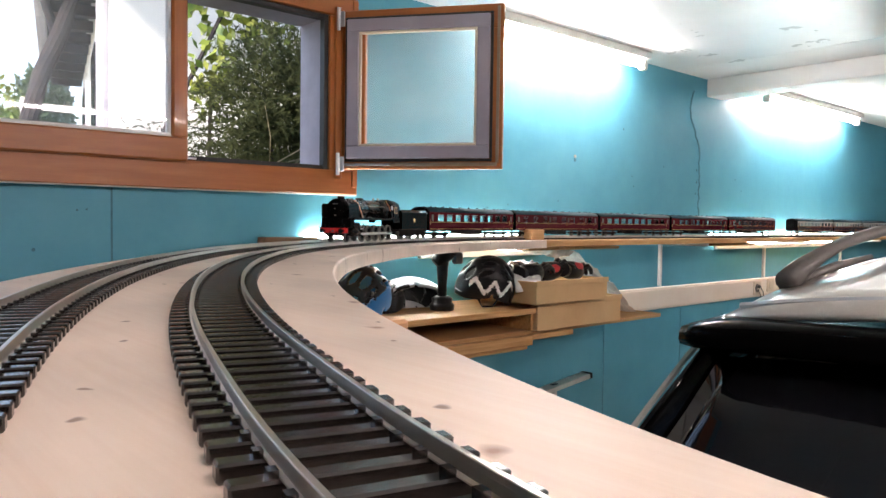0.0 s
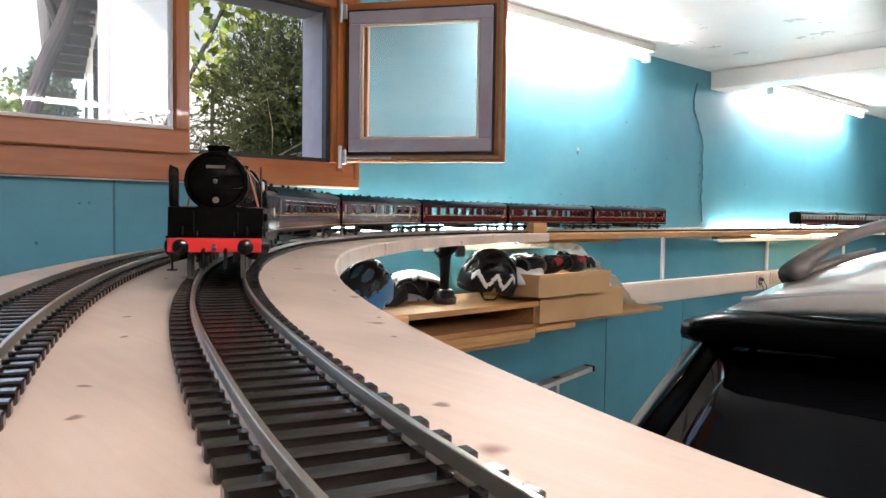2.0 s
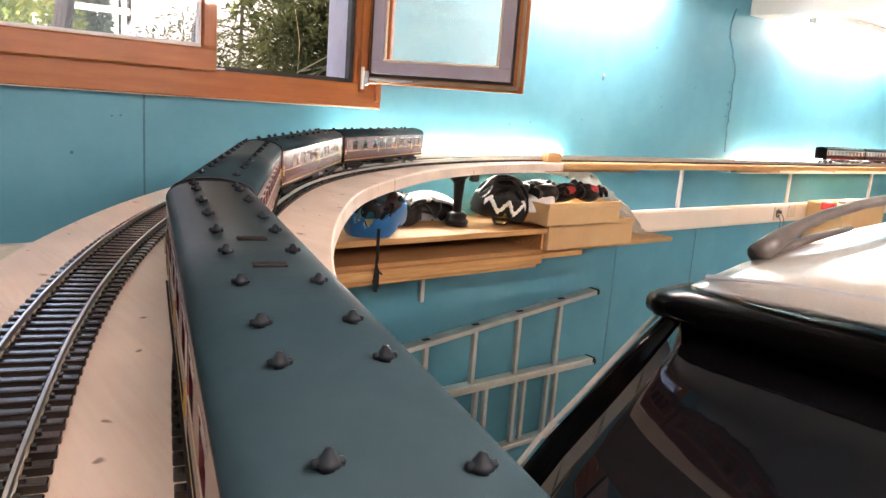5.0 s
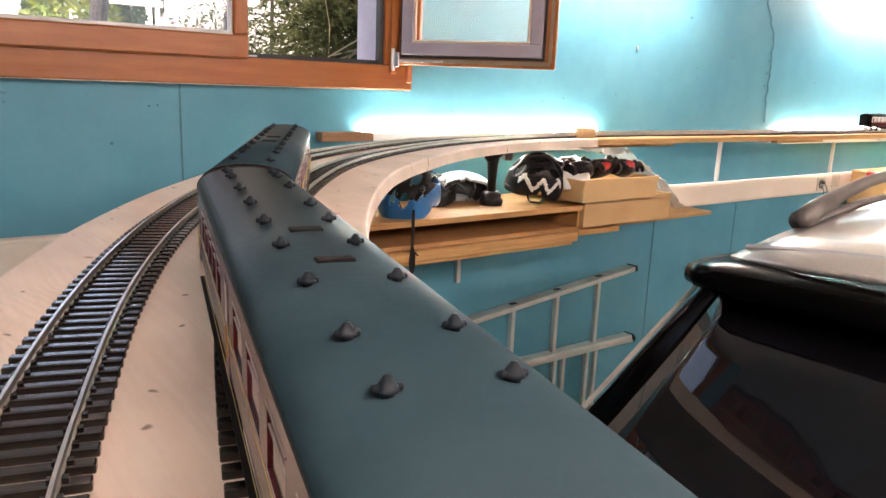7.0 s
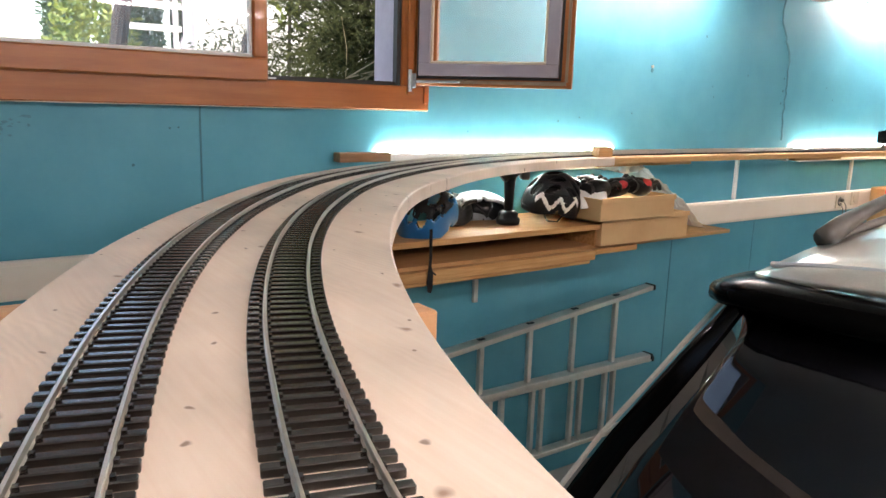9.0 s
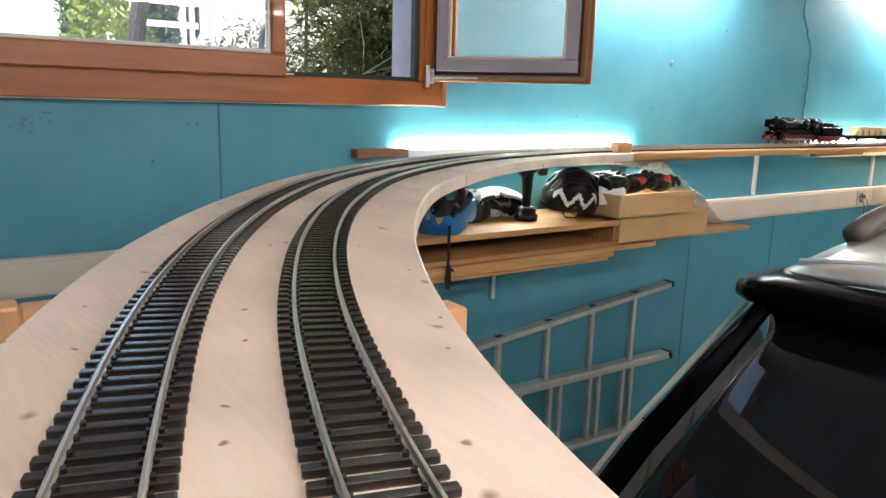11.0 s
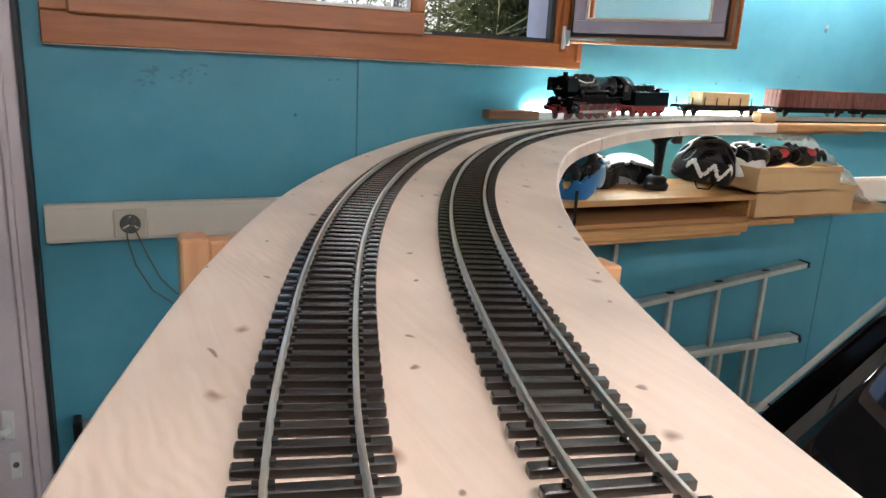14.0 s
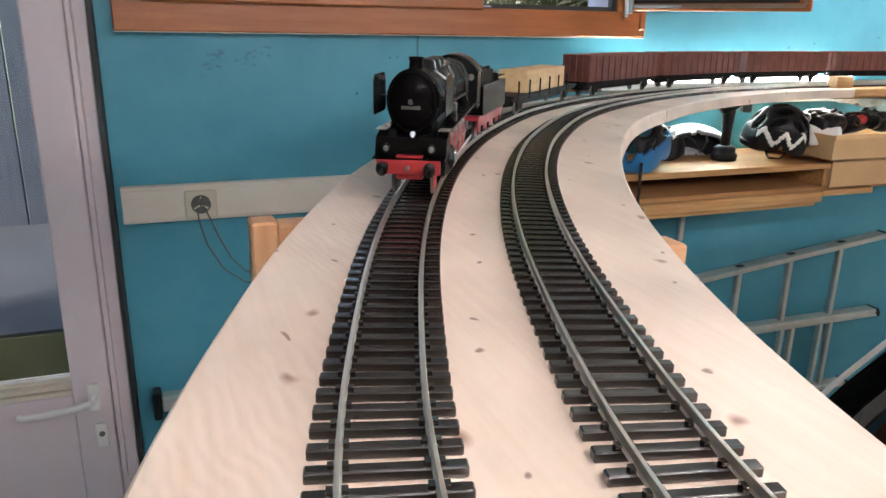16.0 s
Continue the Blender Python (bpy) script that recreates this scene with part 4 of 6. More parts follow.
    rp("chimney", lathe([(3.72, 0.46), (3.84, 0.34), (3.88, 0.31), (4.0, 0.315), (4.03, 0.36), (4.08, 0.36), (4.10, 0.31), (3.95, 0.25)], (xf - 1.45, 0, 0), "z", 24), M_SMOKE, L, "", True)
    rp("dome", lathe([(3.72, 0.56), (3.84, 0.42), (3.95, 0.40), (4.03, 0.36), (4.07, 0.25), (4.08, 0.001)], (xf - 5.4, 0, 0), "z", 24), M_LOCO, L, "", True)
    rp("top_feed", box(xf - 3.5, xf - 3.1, -0.3, 0.3, 3.76, 3.95, 0.05), M_LOCO, L)
    for y in (-0.24, 0.24):
        rp("safety_valve", lathe([(3.93, 0.13), (4.03, 0.12), (4.09, 0.09), (4.14, 0.12), (4.17, 0.06)], (xr + 3.3, y, 0), "z", 14), M_DKSTEEL, L, "small dark metal safety valve", True)
    rp("whistle", cyl((xr + 2.0, 0.6, 3.8), (xr + 2.0, 0.6, 4.0), 0.022, n=8), M_BRASS, L)
    # cab
    for s in (-1, 1):
        cab = rp("cab_side", prism([(xr + 0.1, 1.75), (xr + 1.75, 1.75), (xr + 1.75, 3.42), (xr + 0.1, 3.42), (xr + 0.1, 3.15), (xr + 0.3, 3.05), (xr + 0.3, 2.3), (xr + 0.1, 2.2)], s * 1.31, s * 1.35, "y"), M_LOCO, L)
        rp("cab_cant", prism([(s * 1.31, 3.4205), (s * 1.35, 3.4205), (s * 1.06, 3.60), (s * 1.02, 3.58)], xr + 0.1, xr + 1.75), M_LOCO, cab)
        rp("cab_window", box(xr + 0.85, xr + 1.6, s * 1.352, s * 1.362, 2.78, 3.28), M_PANE, cab, "pale glazed cab side window")
        rp("window_beading", box(xr + 0.80, xr + 1.65, s * 1.3505, s * 1.356, 2.73, 3.33), M_BRASS, cab)
    roof = arc(0, 2.72, 1.36, 40, 140, 16)
    rp("cab_roof", prism(roof + [(y, z - 0.05) for y, z in reversed(roof)], xr - 0.55, xr + 1.95), M_LOCO, L, "", True)
    for x in (xr - 0.1, xr + 0.75, xr + 1.5):
        rp("roof_rib", prism([(y * 1.006, z + 0.012) for y, z in roof] + [(y, z) for y, z in reversed(roof)], x - 0.03, x + 0.03), M_LOCO, L)
    for s in (-1, 1):
        # pale grey panes carry the sky reflection as colour
        rp("cab_front_window", prism([(s * 1.09, 3.1), (s * 1.25, 3.02), (s * 1.25, 3.36), (s * 1.07, 3.48)], xr + 1.7505, xr + 1.765), M_SILVERP, L, "cab front window coloured pale as if reflecting sky")
        rp("firebox_shoulder", prism([(s * 1.08, 2.21), (s * 1.3, 2.21), (s * 1.3, 2.9), (s * 1.09, 2.95)], xr + 1.75, xr + 2.3), M_LOCO, L)
    rp("roof_vent", box(xr + 0.85, xr + 1.4, -0.15, 0.55, 4.03, 4.11, 0.02), M_LOCO, L)
    rp("cab_front", prism(roof + [(-1.3, 3.42), (-1.3, 2.0), (1.3, 2.0), (1.3, 3.42)], xr + 1.70, xr + 1.7495), M_LOCO, L)
    return L


def tender(style):
    real = "British" if style == 0 else "German"
    L = thing("tender", "black coal tender of the model steam engine" + ("" if style == 0 else " on red wheels"), "model tender", group="tenders")
    wm = M_LOCO if style == 0 else M_WHEELRED
    h = 3.4 if style == 0 else 3.5
    rp("tender_frame", box(-h, h, -1.2, 1.2, 0.95, 1.15, 0.02), M_UNDER if style == 0 else M_WHEELRED, L)
    for s in (-1, 1):
        side = [(-1.3, 1.15), (-1.34, 1.2), (-1.34, 3.06), (-1.06, 3.36), (-1.06, 3.31), (-1.30, 3.04), (-1.30, 1.2)]
        if style == 1:
            side = [(-1.3, 1.15), (-1.34, 1.2), (-1.34, 2.55), (-1.30, 2.58), (-1.30, 1.2)]
            rp("bunker_side", box(-0.6, h - 0.5, s * 0.98, s * 1.02, 2.55, 3.2, 0.01), M_LOCO, L)
            rp("bunker_ledge", box(-h + 0.1, h - 0.5, s * 1.0, s * 1.3, 2.5, 2.56, 0.01), M_LOCO, L)
            for x in (-0.5, 0.2, 0.9, 1.6, 2.3):
                rp("bunker_rib", box(x - 0.04, x + 0.04, s * 1.021, s * 1.08, 2.57, 3.18), M_LOCO, L)
        rp("tank_side", prism([(s * y, z) for y, z in side], -h + 0.05, h - 0.4), M_LOCO, L)
        rp("axlebox_frame", box(-h + 0.2, h - 0.2, s * 1.08, s * 1.14, 0.4, 0.95, 0.01), M_UNDER if style == 0 else M_WHEELRED, L)
        xs = (-2.1, 0.0, 2.1) if style == 0 else (-2.5, -0.9, 0.9, 2.5)
        for x in xs:
            wheel("tender_wheel", x, s * 0.76, 0.5, 10 if style == 0 else 0, wm, L)
            rp("axlebox", box(x - 0.16, x + 0.16, s * 1.141, s * 1.24, 0.36, 0.66, 0.02), M_UNDER, L)
        if style == 0:
            rp("crest", lathe([(0, 0.12), (0.004, 0.22)], (0.0, s * 1.352, 2.2), "y", 12), M_LINE, L, "small yellow crest on the tender side")
    rp("tank_end", box(-h + 0.05, -h + 0.1, -1.25, 1.25, 1.15, 3.1 if style == 0 else 2.55, 0.01), M_LOCO, L)
    rp("tank_top", box(-h + 0.1, -1.6, -1.28, 1.28, 2.75, 2.8), M_SMOKE, L)
    rp("coal_plate", prism([(-1.6, 2.8), (-1.3, 2.95), (-1.25, 2.95), (-1.5, 2.4), (2.6, 1.6), (2.6, 1.55), (-1.6, 2.35)], -1.25, 1.25, "y"), M_LOCO, L)
    rp("filler_lid", lathe([(2.8, 0.36), (2.95, 0.36), (2.98, 0.3), (3.0, 0.001)], (-2.5, 0.55, 0), "z", 20), M_DKSTEEL, L, "round steel filler lid", True)
    rp("vent_box", box(-2.2, -1.85, -0.35, 0.05, 2.8005, 3.0, 0.02), M_LOCO, L)
    rp("vent_box", box(-1.3, -0.95, -0.15, 0.25, 2.62, 2.95, 0.02), M_LOCO, L)
    rp("bulkhead", box(h - 0.75, h - 0.7, -1.28, 1.28, 1.15, 2.5), M_SMOKE, L)
    rp("tool_tunnel", box(-1.2, 2.4, 0.6, 0.95, 2.6, 2.85, 0.02), M_LOCO, L)
    rp("handrail", pipe([(-h + 0.0, -0.7, 1.4), (-h - 0.05, -0.7, 1.5), (-h - 0.05, -0.7, 2.9), (-h, -0.7, 3.0)], 0.02, 6), M_STEEL, L)
    rp("water_pickup", box(-2.0, -1.2, -0.5, 0.5, 0.35, 0.6, 0.02), M_UNDER, L)
    buffers(-h, 1.04, L, sgn=-1)
    if style == 0:
        return L
    rnd = random.Random(9 + style)
    b = bmesh.new()
    for i in range(150):
        x, y = rnd.uniform(-1.2, 2.3), rnd.uniform(-0.9, 0.8)
        z = (2.35 if style == 0 else 3.1) - (x + 1.3) * (0.2 if style == 0 else 0.12) + rnd.uniform(0, 0.15)
        r = rnd.uniform(0.08, 0.17)
        lathe([(-r, r * 0.4), (-r * 0.4, r), (r * 0.5, r * 0.9), (r, r * 0.3)], (x, y, z), "z", 6, b)
    tagged(rp("coal", b, M_UNDER, L, "heap of black coal"), kind="stuff")
    return L


CW, CHL = 1.40, 10.45     # coach half width, half length


def coach(kind, body=None, band=None, label="maroon model passenger coach with slate-grey ribbed roof", group="coaches of the express"):
    body = body or M_MAROON
    L = thing("passenger_coach", label, "model coach", group=group)
    h = CHL
    # windows along each side: (centre, width)
    if kind == 0:
        wins = [(-8.0 + 2.0 * i, 1.3) for i in range(9)]
        doors = [-9.8, 9.8]
    elif kind == 1:
        wins = [(-8.2 + 2.34 * i, 1.05) for i in range(8)]
        doors = [-9.8, -7.03, -2.35, 2.33, 9.8]
    else:
        wins = [(-7.8 + 1.3 * i, 0.85) for i in range(5)] + [(1.0 + 2.0 * i, 1.3) for i in range(4)]
        doors = [-9.7, -0.9, 9.7]
    z0, zw0, zw1, z1 = 1.05, 2.12, 2.92, 3.22
    for s in (-1, 1):
        prof_lo = [(s * (CW - 0.06), z0), (s * CW, 1.5), (s * CW, zw0), (s * (CW - 0.06), zw0), (s * (CW - 0.06), 1.5), (s * (CW - 0.12), z0)]
        side = rp("lower_side", prism(prof_lo, -h, h), body, L)
        rp("cantrail", box(-h, h, s * (CW - 0.06), s * (CW - 0.0), zw1, z1), body if band is None else band, L)
        edges = [-h]
        for c, w in sorted(wins):
            edges += [c - w / 2, c + w / 2]
        edges.append(h)
        for a, e in zip(edges[::2], edges[1::2]):
            if e > a:
                rp("window_post", box(a, e, s * (CW - 0.06), s * CW, zw0 + 0.0005, zw1 - 0.0005), body if band is None else band, L)
        for c, w in wins:
            p = rp("pane", box(c - w / 2, c + w / 2, s * (CW - 0.05), s * (CW - 0.035), zw0 + 0.001, zw1 - 0.001), M_CGLASS, L)
            b = bmesh.new()
            box(c - w / 2 - 0.03, c + w / 2 + 0.03, s * CW, s * (CW + 0.012), zw0 - 0.03, zw0, 0, b)
            box(c - w / 2 - 0.03, c + w / 2 + 0.03, s * CW, s * (CW + 0.012), zw1, zw1 + 0.03, 0, b)
            box(c - w / 2, c + w / 2, s * (CW - 0.03), s * (CW - 0.01), zw1 - 0.26, zw1 - 0.235, 0, b)
            rp("window_trim", b, M_TRIMC, p)
        for dx in doors:
            d = rp("door_line", box(dx - 0.38, dx + 0.38, s * (CW + 0.001), s * (CW + 0.006), z0 + 0.05, zw1 + 0.05), body, L)
            rp("door_window", box(dx - 0.2, dx + 0.2, s * (CW + 0.0062), s * (CW + 0.010), zw0 + 0.05, zw1), M_PANE, d)
            rp("grab_rail", cyl((dx + 0.5, s * (CW + 0.05), 1.7), (dx + 0.5, s * (CW + 0.05), 2.3), 0.022, n=6), M_BRASS, d)
        for z in (1.98, 1.16):
            rp("lining", box(-h + 0.05, h - 0.05, s * (CW + 0.0005), s * (CW + 0.008), z, z + 0.03), M_LINE, L, "thin yellow lining")
        rp("solebar", box(-h, h, s * 1.16, s * 1.24, 0.88, 1.0495), M_UNDER, L)
        rp("footboard", box(-h + 0.4, h - 0.4, s * 1.28, s * 1.42, 0.62, 0.66), M_UNDER, L)
    # roof with elliptical section
    a = [(CW * math.cos(math.radians(t)) * (1.0 if abs(math.cos(math.radians(t))) > .5 else 1.0), 3.2 + 0.66 * math.sin(math.radians(t)) ** 0.75 if 0 < t < 180 else 3.2) for t in np.linspace(0, 180, 21)]
    rp("roof", prism(a, -h - 0.02, h + 0.02), M_ROOF, L, "smooth slate-grey arched roof", True)
    for x in (-h - 0.015, h + 0.015):
        rp("roof_rim", prism([(y * 1.008, 3.2 + (z - 3.2) * 1.02 + 0.004) for y, z in a] + [(y * 0.93, 3.2 + (z - 3.2) * 0.9) for y, z in reversed(a)], x - 0.05, x + 0.05), M_UNDER, L)
    zz = 3.2 + 0.66 * (1 - (0.62 / CW) ** 2) ** 0.375
    for i, x in enumerate((-9.5, -8.3, -6.0, -3.9, -1.7, 0.4, 2.7, 4.9, 6.4, 8.8)):
        for y in (-0.62, 0.62):
            xx = x + (0.35 if y > 0 and i % 3 == 0 else 0) - (0.3 if y > 0 and i % 4 == 2 else 0)
            b = lathe([(zz - 0.05, 0.075), (zz + 0.03, 0.07), (zz + 0.05, 0.12), (zz + 0.09, 0.10), (zz + 0.19, 0.035)], (xx, y, 0), "z", 10)
            lathe([(-0.15, 0.02), (-0.13, 0.045), (0.13, 0.045), (0.15, 0.02)], (xx, y, zz + 0.07), "y", 8, b)
            rp("roof_vent", b, M_VENT, L, "", True)
    if kind != 0:
        for x in (-0.75, 1.6):
            rp("roof_hatch", box(x - 0.13, x + 0.13, -0.3, 0.3, 3.84, 3.90, 0.02), M_UNDER, L)
    for x, sg in ((-h, -1), (h, 1)):
        e = rp("coach_end", prism([(-CW + 0.01, z0), (CW - 0.01, z0), (CW - 0.01, 3.19), (0.9, 3.62), (0, 3.83), (-0.9, 3.62), (-CW + 0.01, 3.19)], x - 0.03, x + 0.03), M_SMOKE, L, "black coach end")
        rp("gangway", box(x + sg * 0.031 if sg > 0 else x - 0.32, x + 0.32 if sg > 0 else x - 0.031, -0.5, 0.5, 1.15, 3.3, 0.06), M_SMOKE, e)
        for y in (-0.95, 0.95):
            rp("end_rail", pipe([(x + sg * 0.05, y, 1.3), (x + sg * 0.08, y, 2.6), (x + sg * 0.05, y * 0.8, 3.55), (x - sg * 0.6, y * 0.75, 3.78)], 0.02, 6), M_UNDER, e)
        buffers(x, 1.04, L, sgn=sg)
    rp("floor_pan", box(-h, h, -1.2, 1.2, 0.98, 1.06), M_UNDER, L)
    rp("seats", box(-h + 1.2, h - 1.2, 0.35, 1.15, 1.0605, 2.15, 0.05), M_SEAT, L, "row of warm brown seats")
    rp("seats", box(-h + 1.2, h - 1.2, -1.15, -0.35, 1.0605, 2.15, 0.05), M_SEAT, L, "row of warm brown seats")
    rp("battery_box", box(-2.2, 0.2, -1.1, 1.1, 0.35, 0.87, 0.03), M_UNDER, L)
    rp("dynamo", box(1.6, 2.6, -0.9, 0.2, 0.45, 0.87, 0.03), M_UNDER, L)
    for x in (-h + 3.0, h - 3.0):
        bg = rp("bogie", box(x - 1.7, x + 1.7, -1.05, 1.05, 0.5, 0.72, 0.03), M_UNDER, L)
        for s in (-1, 1):
            rp("bogie_side", prism([(x - 1.75, 0.4), (x - 1.2, 0.4), (x - 0.7, 0.28), (x + 0.7, 0.28), (x + 1.2, 0.4), (x + 1.75, 0.4), (x + 1.75, 0.68), (x - 1.75, 0.68)], s * 1.055, s * 1.13, "y"), M_UNDER, bg)
            for xx in (x - 1.3, x + 1.3):
                wheel("coach_wheel", xx, s * 0.76, 0.46, 0, M_UNDER, L)
    return L


M_CGLASS = glass("coach_window_glass", (0.95, 0.93, 0.9))
M_TRIMC = mat("window_trim", (0.35, 0.30, 0.28), 0.4, 0.3, (0.42, 0.36, 0.33), 20)
M_SEAT = mat("brown_seat", (0.20, 0.10, 0.06), 0.7, 0, (0.28, 0.15, 0.09), 6)


def german_loco():
    L = thing("steam_locomotive", "black German model steam engine with red frame and wheels", "model locomotive")
    k = KM
    xf, xr = 6.6, -6.6
    # wheel red instead of buffer red: the beam's shade is in the colour
    rp("buffer_beam", box(xf - 0.12, xf, -1.2, 1.2, 0.80, 1.24, 0.015), M_WHEELRED, L, "red buffer beam, darkened in colour for its shade")
    buffers(xf, 1.04, L)
    rp("coupling_hook", box(xf, xf + 0.3, -0.06, 0.06, 0.95, 1.1, 0.02), M_DKSTEEL, L)
    rp("lower_frame", box(xr + 0.5, xf - 0.15, -0.5, 0.5, 0.62, 1.35, 0.02), M_WHEELRED, L, "red locomotive frame")
    rp("ash_pan", box(xr + 1.2, xf - 1.5, -0.62, 0.62, 1.36, 2.25, 0.02), M_UNDER, L)
    rp("front_apron", prism([(xf - 0.02, 1.24), (xf - 0.02, 1.28), (xf - 0.45, 1.32), (xf - 0.62, 1.85), (xf - 1.3, 2.02), (xf - 1.4, 2.02), (xf - 1.4, 1.2)], -1.36, 1.36, "y"), M_SMOKE, L)
    for y in (-0.85, 0.85):
        rp("front_lamp", lathe([(xf - 0.35, 0.10), (xf - 0.3, 0.15), (xf - 0.08, 0.16), (xf - 0.07, 0.13), (xf - 0.09, 0.001)], (0, y, 1.58), "x", 16), M_LOCO, L, "small black front lamp", True)
        rp("lamp_lens", lathe([(xf - 0.085, 0.11), (xf - 0.06, 0.08), (xf - 0.05, 0.001)], (0, y, 1.58), "x", 12), M_RAILGREY, L, "", True)
    rp("centre_lamp", lathe([(xf - 0.85, 0.08), (xf - 0.6, 0.10), (xf - 0.58, 0.06), (xf - 0.575, 0.001)], (0, 0.05, 1.95), "x", 12), M_SILVERP, L, "small pale centre lamp", True)
    for s in (-1, 1):
        rp("cylinder", lathe([(-0.72, 0.3), (-0.68, 0.44), (0.66, 0.44), (0.72, 0.3)], (xf - 1.9, s * 1.08, 1.0), "x", 20), M_LOCO, L, "", True)
        rp("valve_chest", lathe([(-0.85, 0.12), (-0.7, 0.25), (0.7, 0.25), (0.85, 0.12)], (xf - 1.9, s * 0.98, 1.62), "x", 16), M_LOCO, L, "", True)
        rp("running_plate", box(xr + 1.9, xf - 1.4, s * 0.6, s * 1.42, 1.98, 2.05, 0.01), M_LOCO, L)
        rp("connecting_rod", box(xr + 4.4, xf - 2.6, s * 1.27, s * 1.33, 0.70, 0.84, 0.015), M_STEEL, L)
        rp("coupling_rod", box(xr + 2.4, xf - 3.6, s * 1.18, s * 1.24, 0.58, 0.70, 0.015), M_STEEL, L)
        rp("radius_rod", box(xf - 4.3, xf - 2.6, s * 1.08 - 0.03, s * 1.08 + 0.03, 1.5, 1.58), M_WHEELRED, L)
        for x in (xr + 2.4, xr + 4.1, xr + 5.8, xr + 7.5, xr + 9.2):
            wheel("driving_wheel", x, s * 0.76, 0.70, 14, M_WHEELRED, L)
        wheel("pony_wheel", xf - 1.3, s * 0.76, 0.425, 9, M_WHEELRED, L)
        # small high deflector plates standing off the smokebox
        d = rp("smoke_deflector", prism([(xf - 0.3, 2.55), (xf - 0.25, 2.7), (xf - 0.25, 3.55), (xf - 0.45, 3.75), (xf - 1.9, 3.75), (xf - 2.1, 3.55), (xf - 2.1, 2.7), (xf - 2.0, 2.55)], s * 1.32, s * 1.35, "y"), M_LOCO, L)
        rp("deflector_stay", pipe([(xf - 1.2, s * 0.8, 3.0), (xf - 1.2, s * 1.325, 3.1)], 0.03, 6), M_LOCO, d)
        rp("boiler_pipe", pipe([(xf - 2.6, s * 0.55, 3.78), (xf - 3.0, s * 0.85, 3.55), (xf - 4.2, s * 0.95, 3.35), (xf - 5.6, s * 0.9, 3.45), (xf - 6.2, s * 0.6, 3.75)], 0.045, 7), M_STEEL, L, "bright steel boiler pipe")
        rp("step_plate", box(xf - 1.38, xf - 0.7, s * 1.0, s * 1.42, 2.051, 2.075), M_RAILGREY, L)
        rp("air_pump", lathe([(2.06, 0.2), (2.1, 0.25), (2.7, 0.25), (2.75, 0.15)], (xf - 3.2, s * 1.15, 0), "z", 14), M_LOCO, L, "", True)
        rp("handrail", pipe([(xr + 3.4, s * 1.05, 3.2), (xf - 0.9, s * 1.0, 3.2)], 0.022, 6), M_LOCO, L)
        rp("feed_pipe", pipe([(xr + 3.2, s * 1.1, 2.1), (xr + 4.6, s * 1.08, 2.6), (xf - 4.0, s * 1.06, 2.7), (xf - 3.6, s * 0.7, 3.5)], 0.05, 7), M_LOCO, L)
        cab = rp("cab_side", prism([(xr + 0.1, 1.75), (xr + 1.9, 1.75), (xr + 1.9, 3.3), (xr + 0.1, 3.3)], s * 1.38, s * 1.42, "y"), M_LOCO, L)
        rp("cab_window", box(xr + 0.9, xr + 1.6, s * 1.422, s * 1.43, 2.6, 3.15), M_PANE, cab)
        rp("cab_front_window", lathe([(xr + 1.95, 0.15), (xr + 1.955, 0.15)], (0, s * 1.1, 3.1), "x", 12), M_PANE, cab)
    rp("smokebox", lathe([(xf - 0.72, 0.86), (xf - 0.7, 0.95), (xf - 0.75, 0.98), (xf - 3.0, 0.98)], (0, 0, 2.95), "x", 40), M_SMOKE, L, "matt black smokebox", True)
    d = rp("smokebox_door", lathe([(xf - 0.45, 0.001), (xf - 0.47, 0.28), (xf - 0.55, 0.58), (xf - 0.66, 0.8), (xf - 0.70, 0.85)], (0, 0, 2.95), "x", 36), M_SMOKE, L, "round domed smokebox door", True)
    rp("plate_bar", box(xf - 0.53, xf - 0.46, -0.36, 0.36, 2.72, 2.83, 0.01), M_DKSTEEL, d, "plain front plate")
    rp("door_wheel", lathe([(xf - 0.44, 0.09), (xf - 0.36, 0.08)], (0, 0, 2.95), "x", 10), M_DKSTEEL, d)
    rp("saddle", box(xf - 2.6, xf - 1.1, -0.7, 0.7, 1.2, 2.2, 0.05), M_SMOKE, L)
    rp("boiler", lathe([(xf - 3.0, 0.95), (xr + 3.8, 0.95)], (0, 0, 2.95), "x", 40), M_LOCO, L, "", True)
    for x in (xf - 3.02, xf - 4.2, xf - 5.4, xf - 6.6, xr + 3.9):
        rp("boiler_band", lathe([(x - 0.035, 0.95), (x - 0.03, 0.965), (x + 0.03, 0.965), (x + 0.035, 0.95)], (0, 0, 2.95), "x", 36), M_LOCO, L, "", True)
    fb = [(-1.0, 2.0), (-1.02, 2.9), (-0.98, 3.3), (-0.7, 3.72), (0, 3.94), (0.7, 3.72), (0.98, 3.3), (1.02, 2.9), (1.0, 2.0)]
    rp("firebox", prism(fb, xr + 1.9, xr + 3.85), M_LOCO, L, "", True)
    rp("chimney", lathe([(3.8, 0.42), (3.9, 0.28), (4.12, 0.25), (4.16, 0.28), (4.25, 0.28), (4.2, 0.22)], (xf - 1.5, 0, 0), "z", 24), M_SMOKE, L, "", True)
    for x, r in ((xf - 3.7, 0.42), (xf - 5.0, 0.45), (xf - 6.3, 0.42)):
        rp("dome", lathe([(3.75, r + 0.1), (3.85, r), (4.02, r - 0.03), (4.12, r - 0.15), (4.15, 0.001)], (x, 0, 0), "z", 20), M_LOCO, L, "", True)
    roof = arc(0, 2.2, 1.85, 38, 142, 12)
    rp("cab_roof", prism(roof + [(y, z - 0.05) for y, z in reversed(roof)], xr - 0.3, xr + 2.1), M_LOCO, L, "", True)
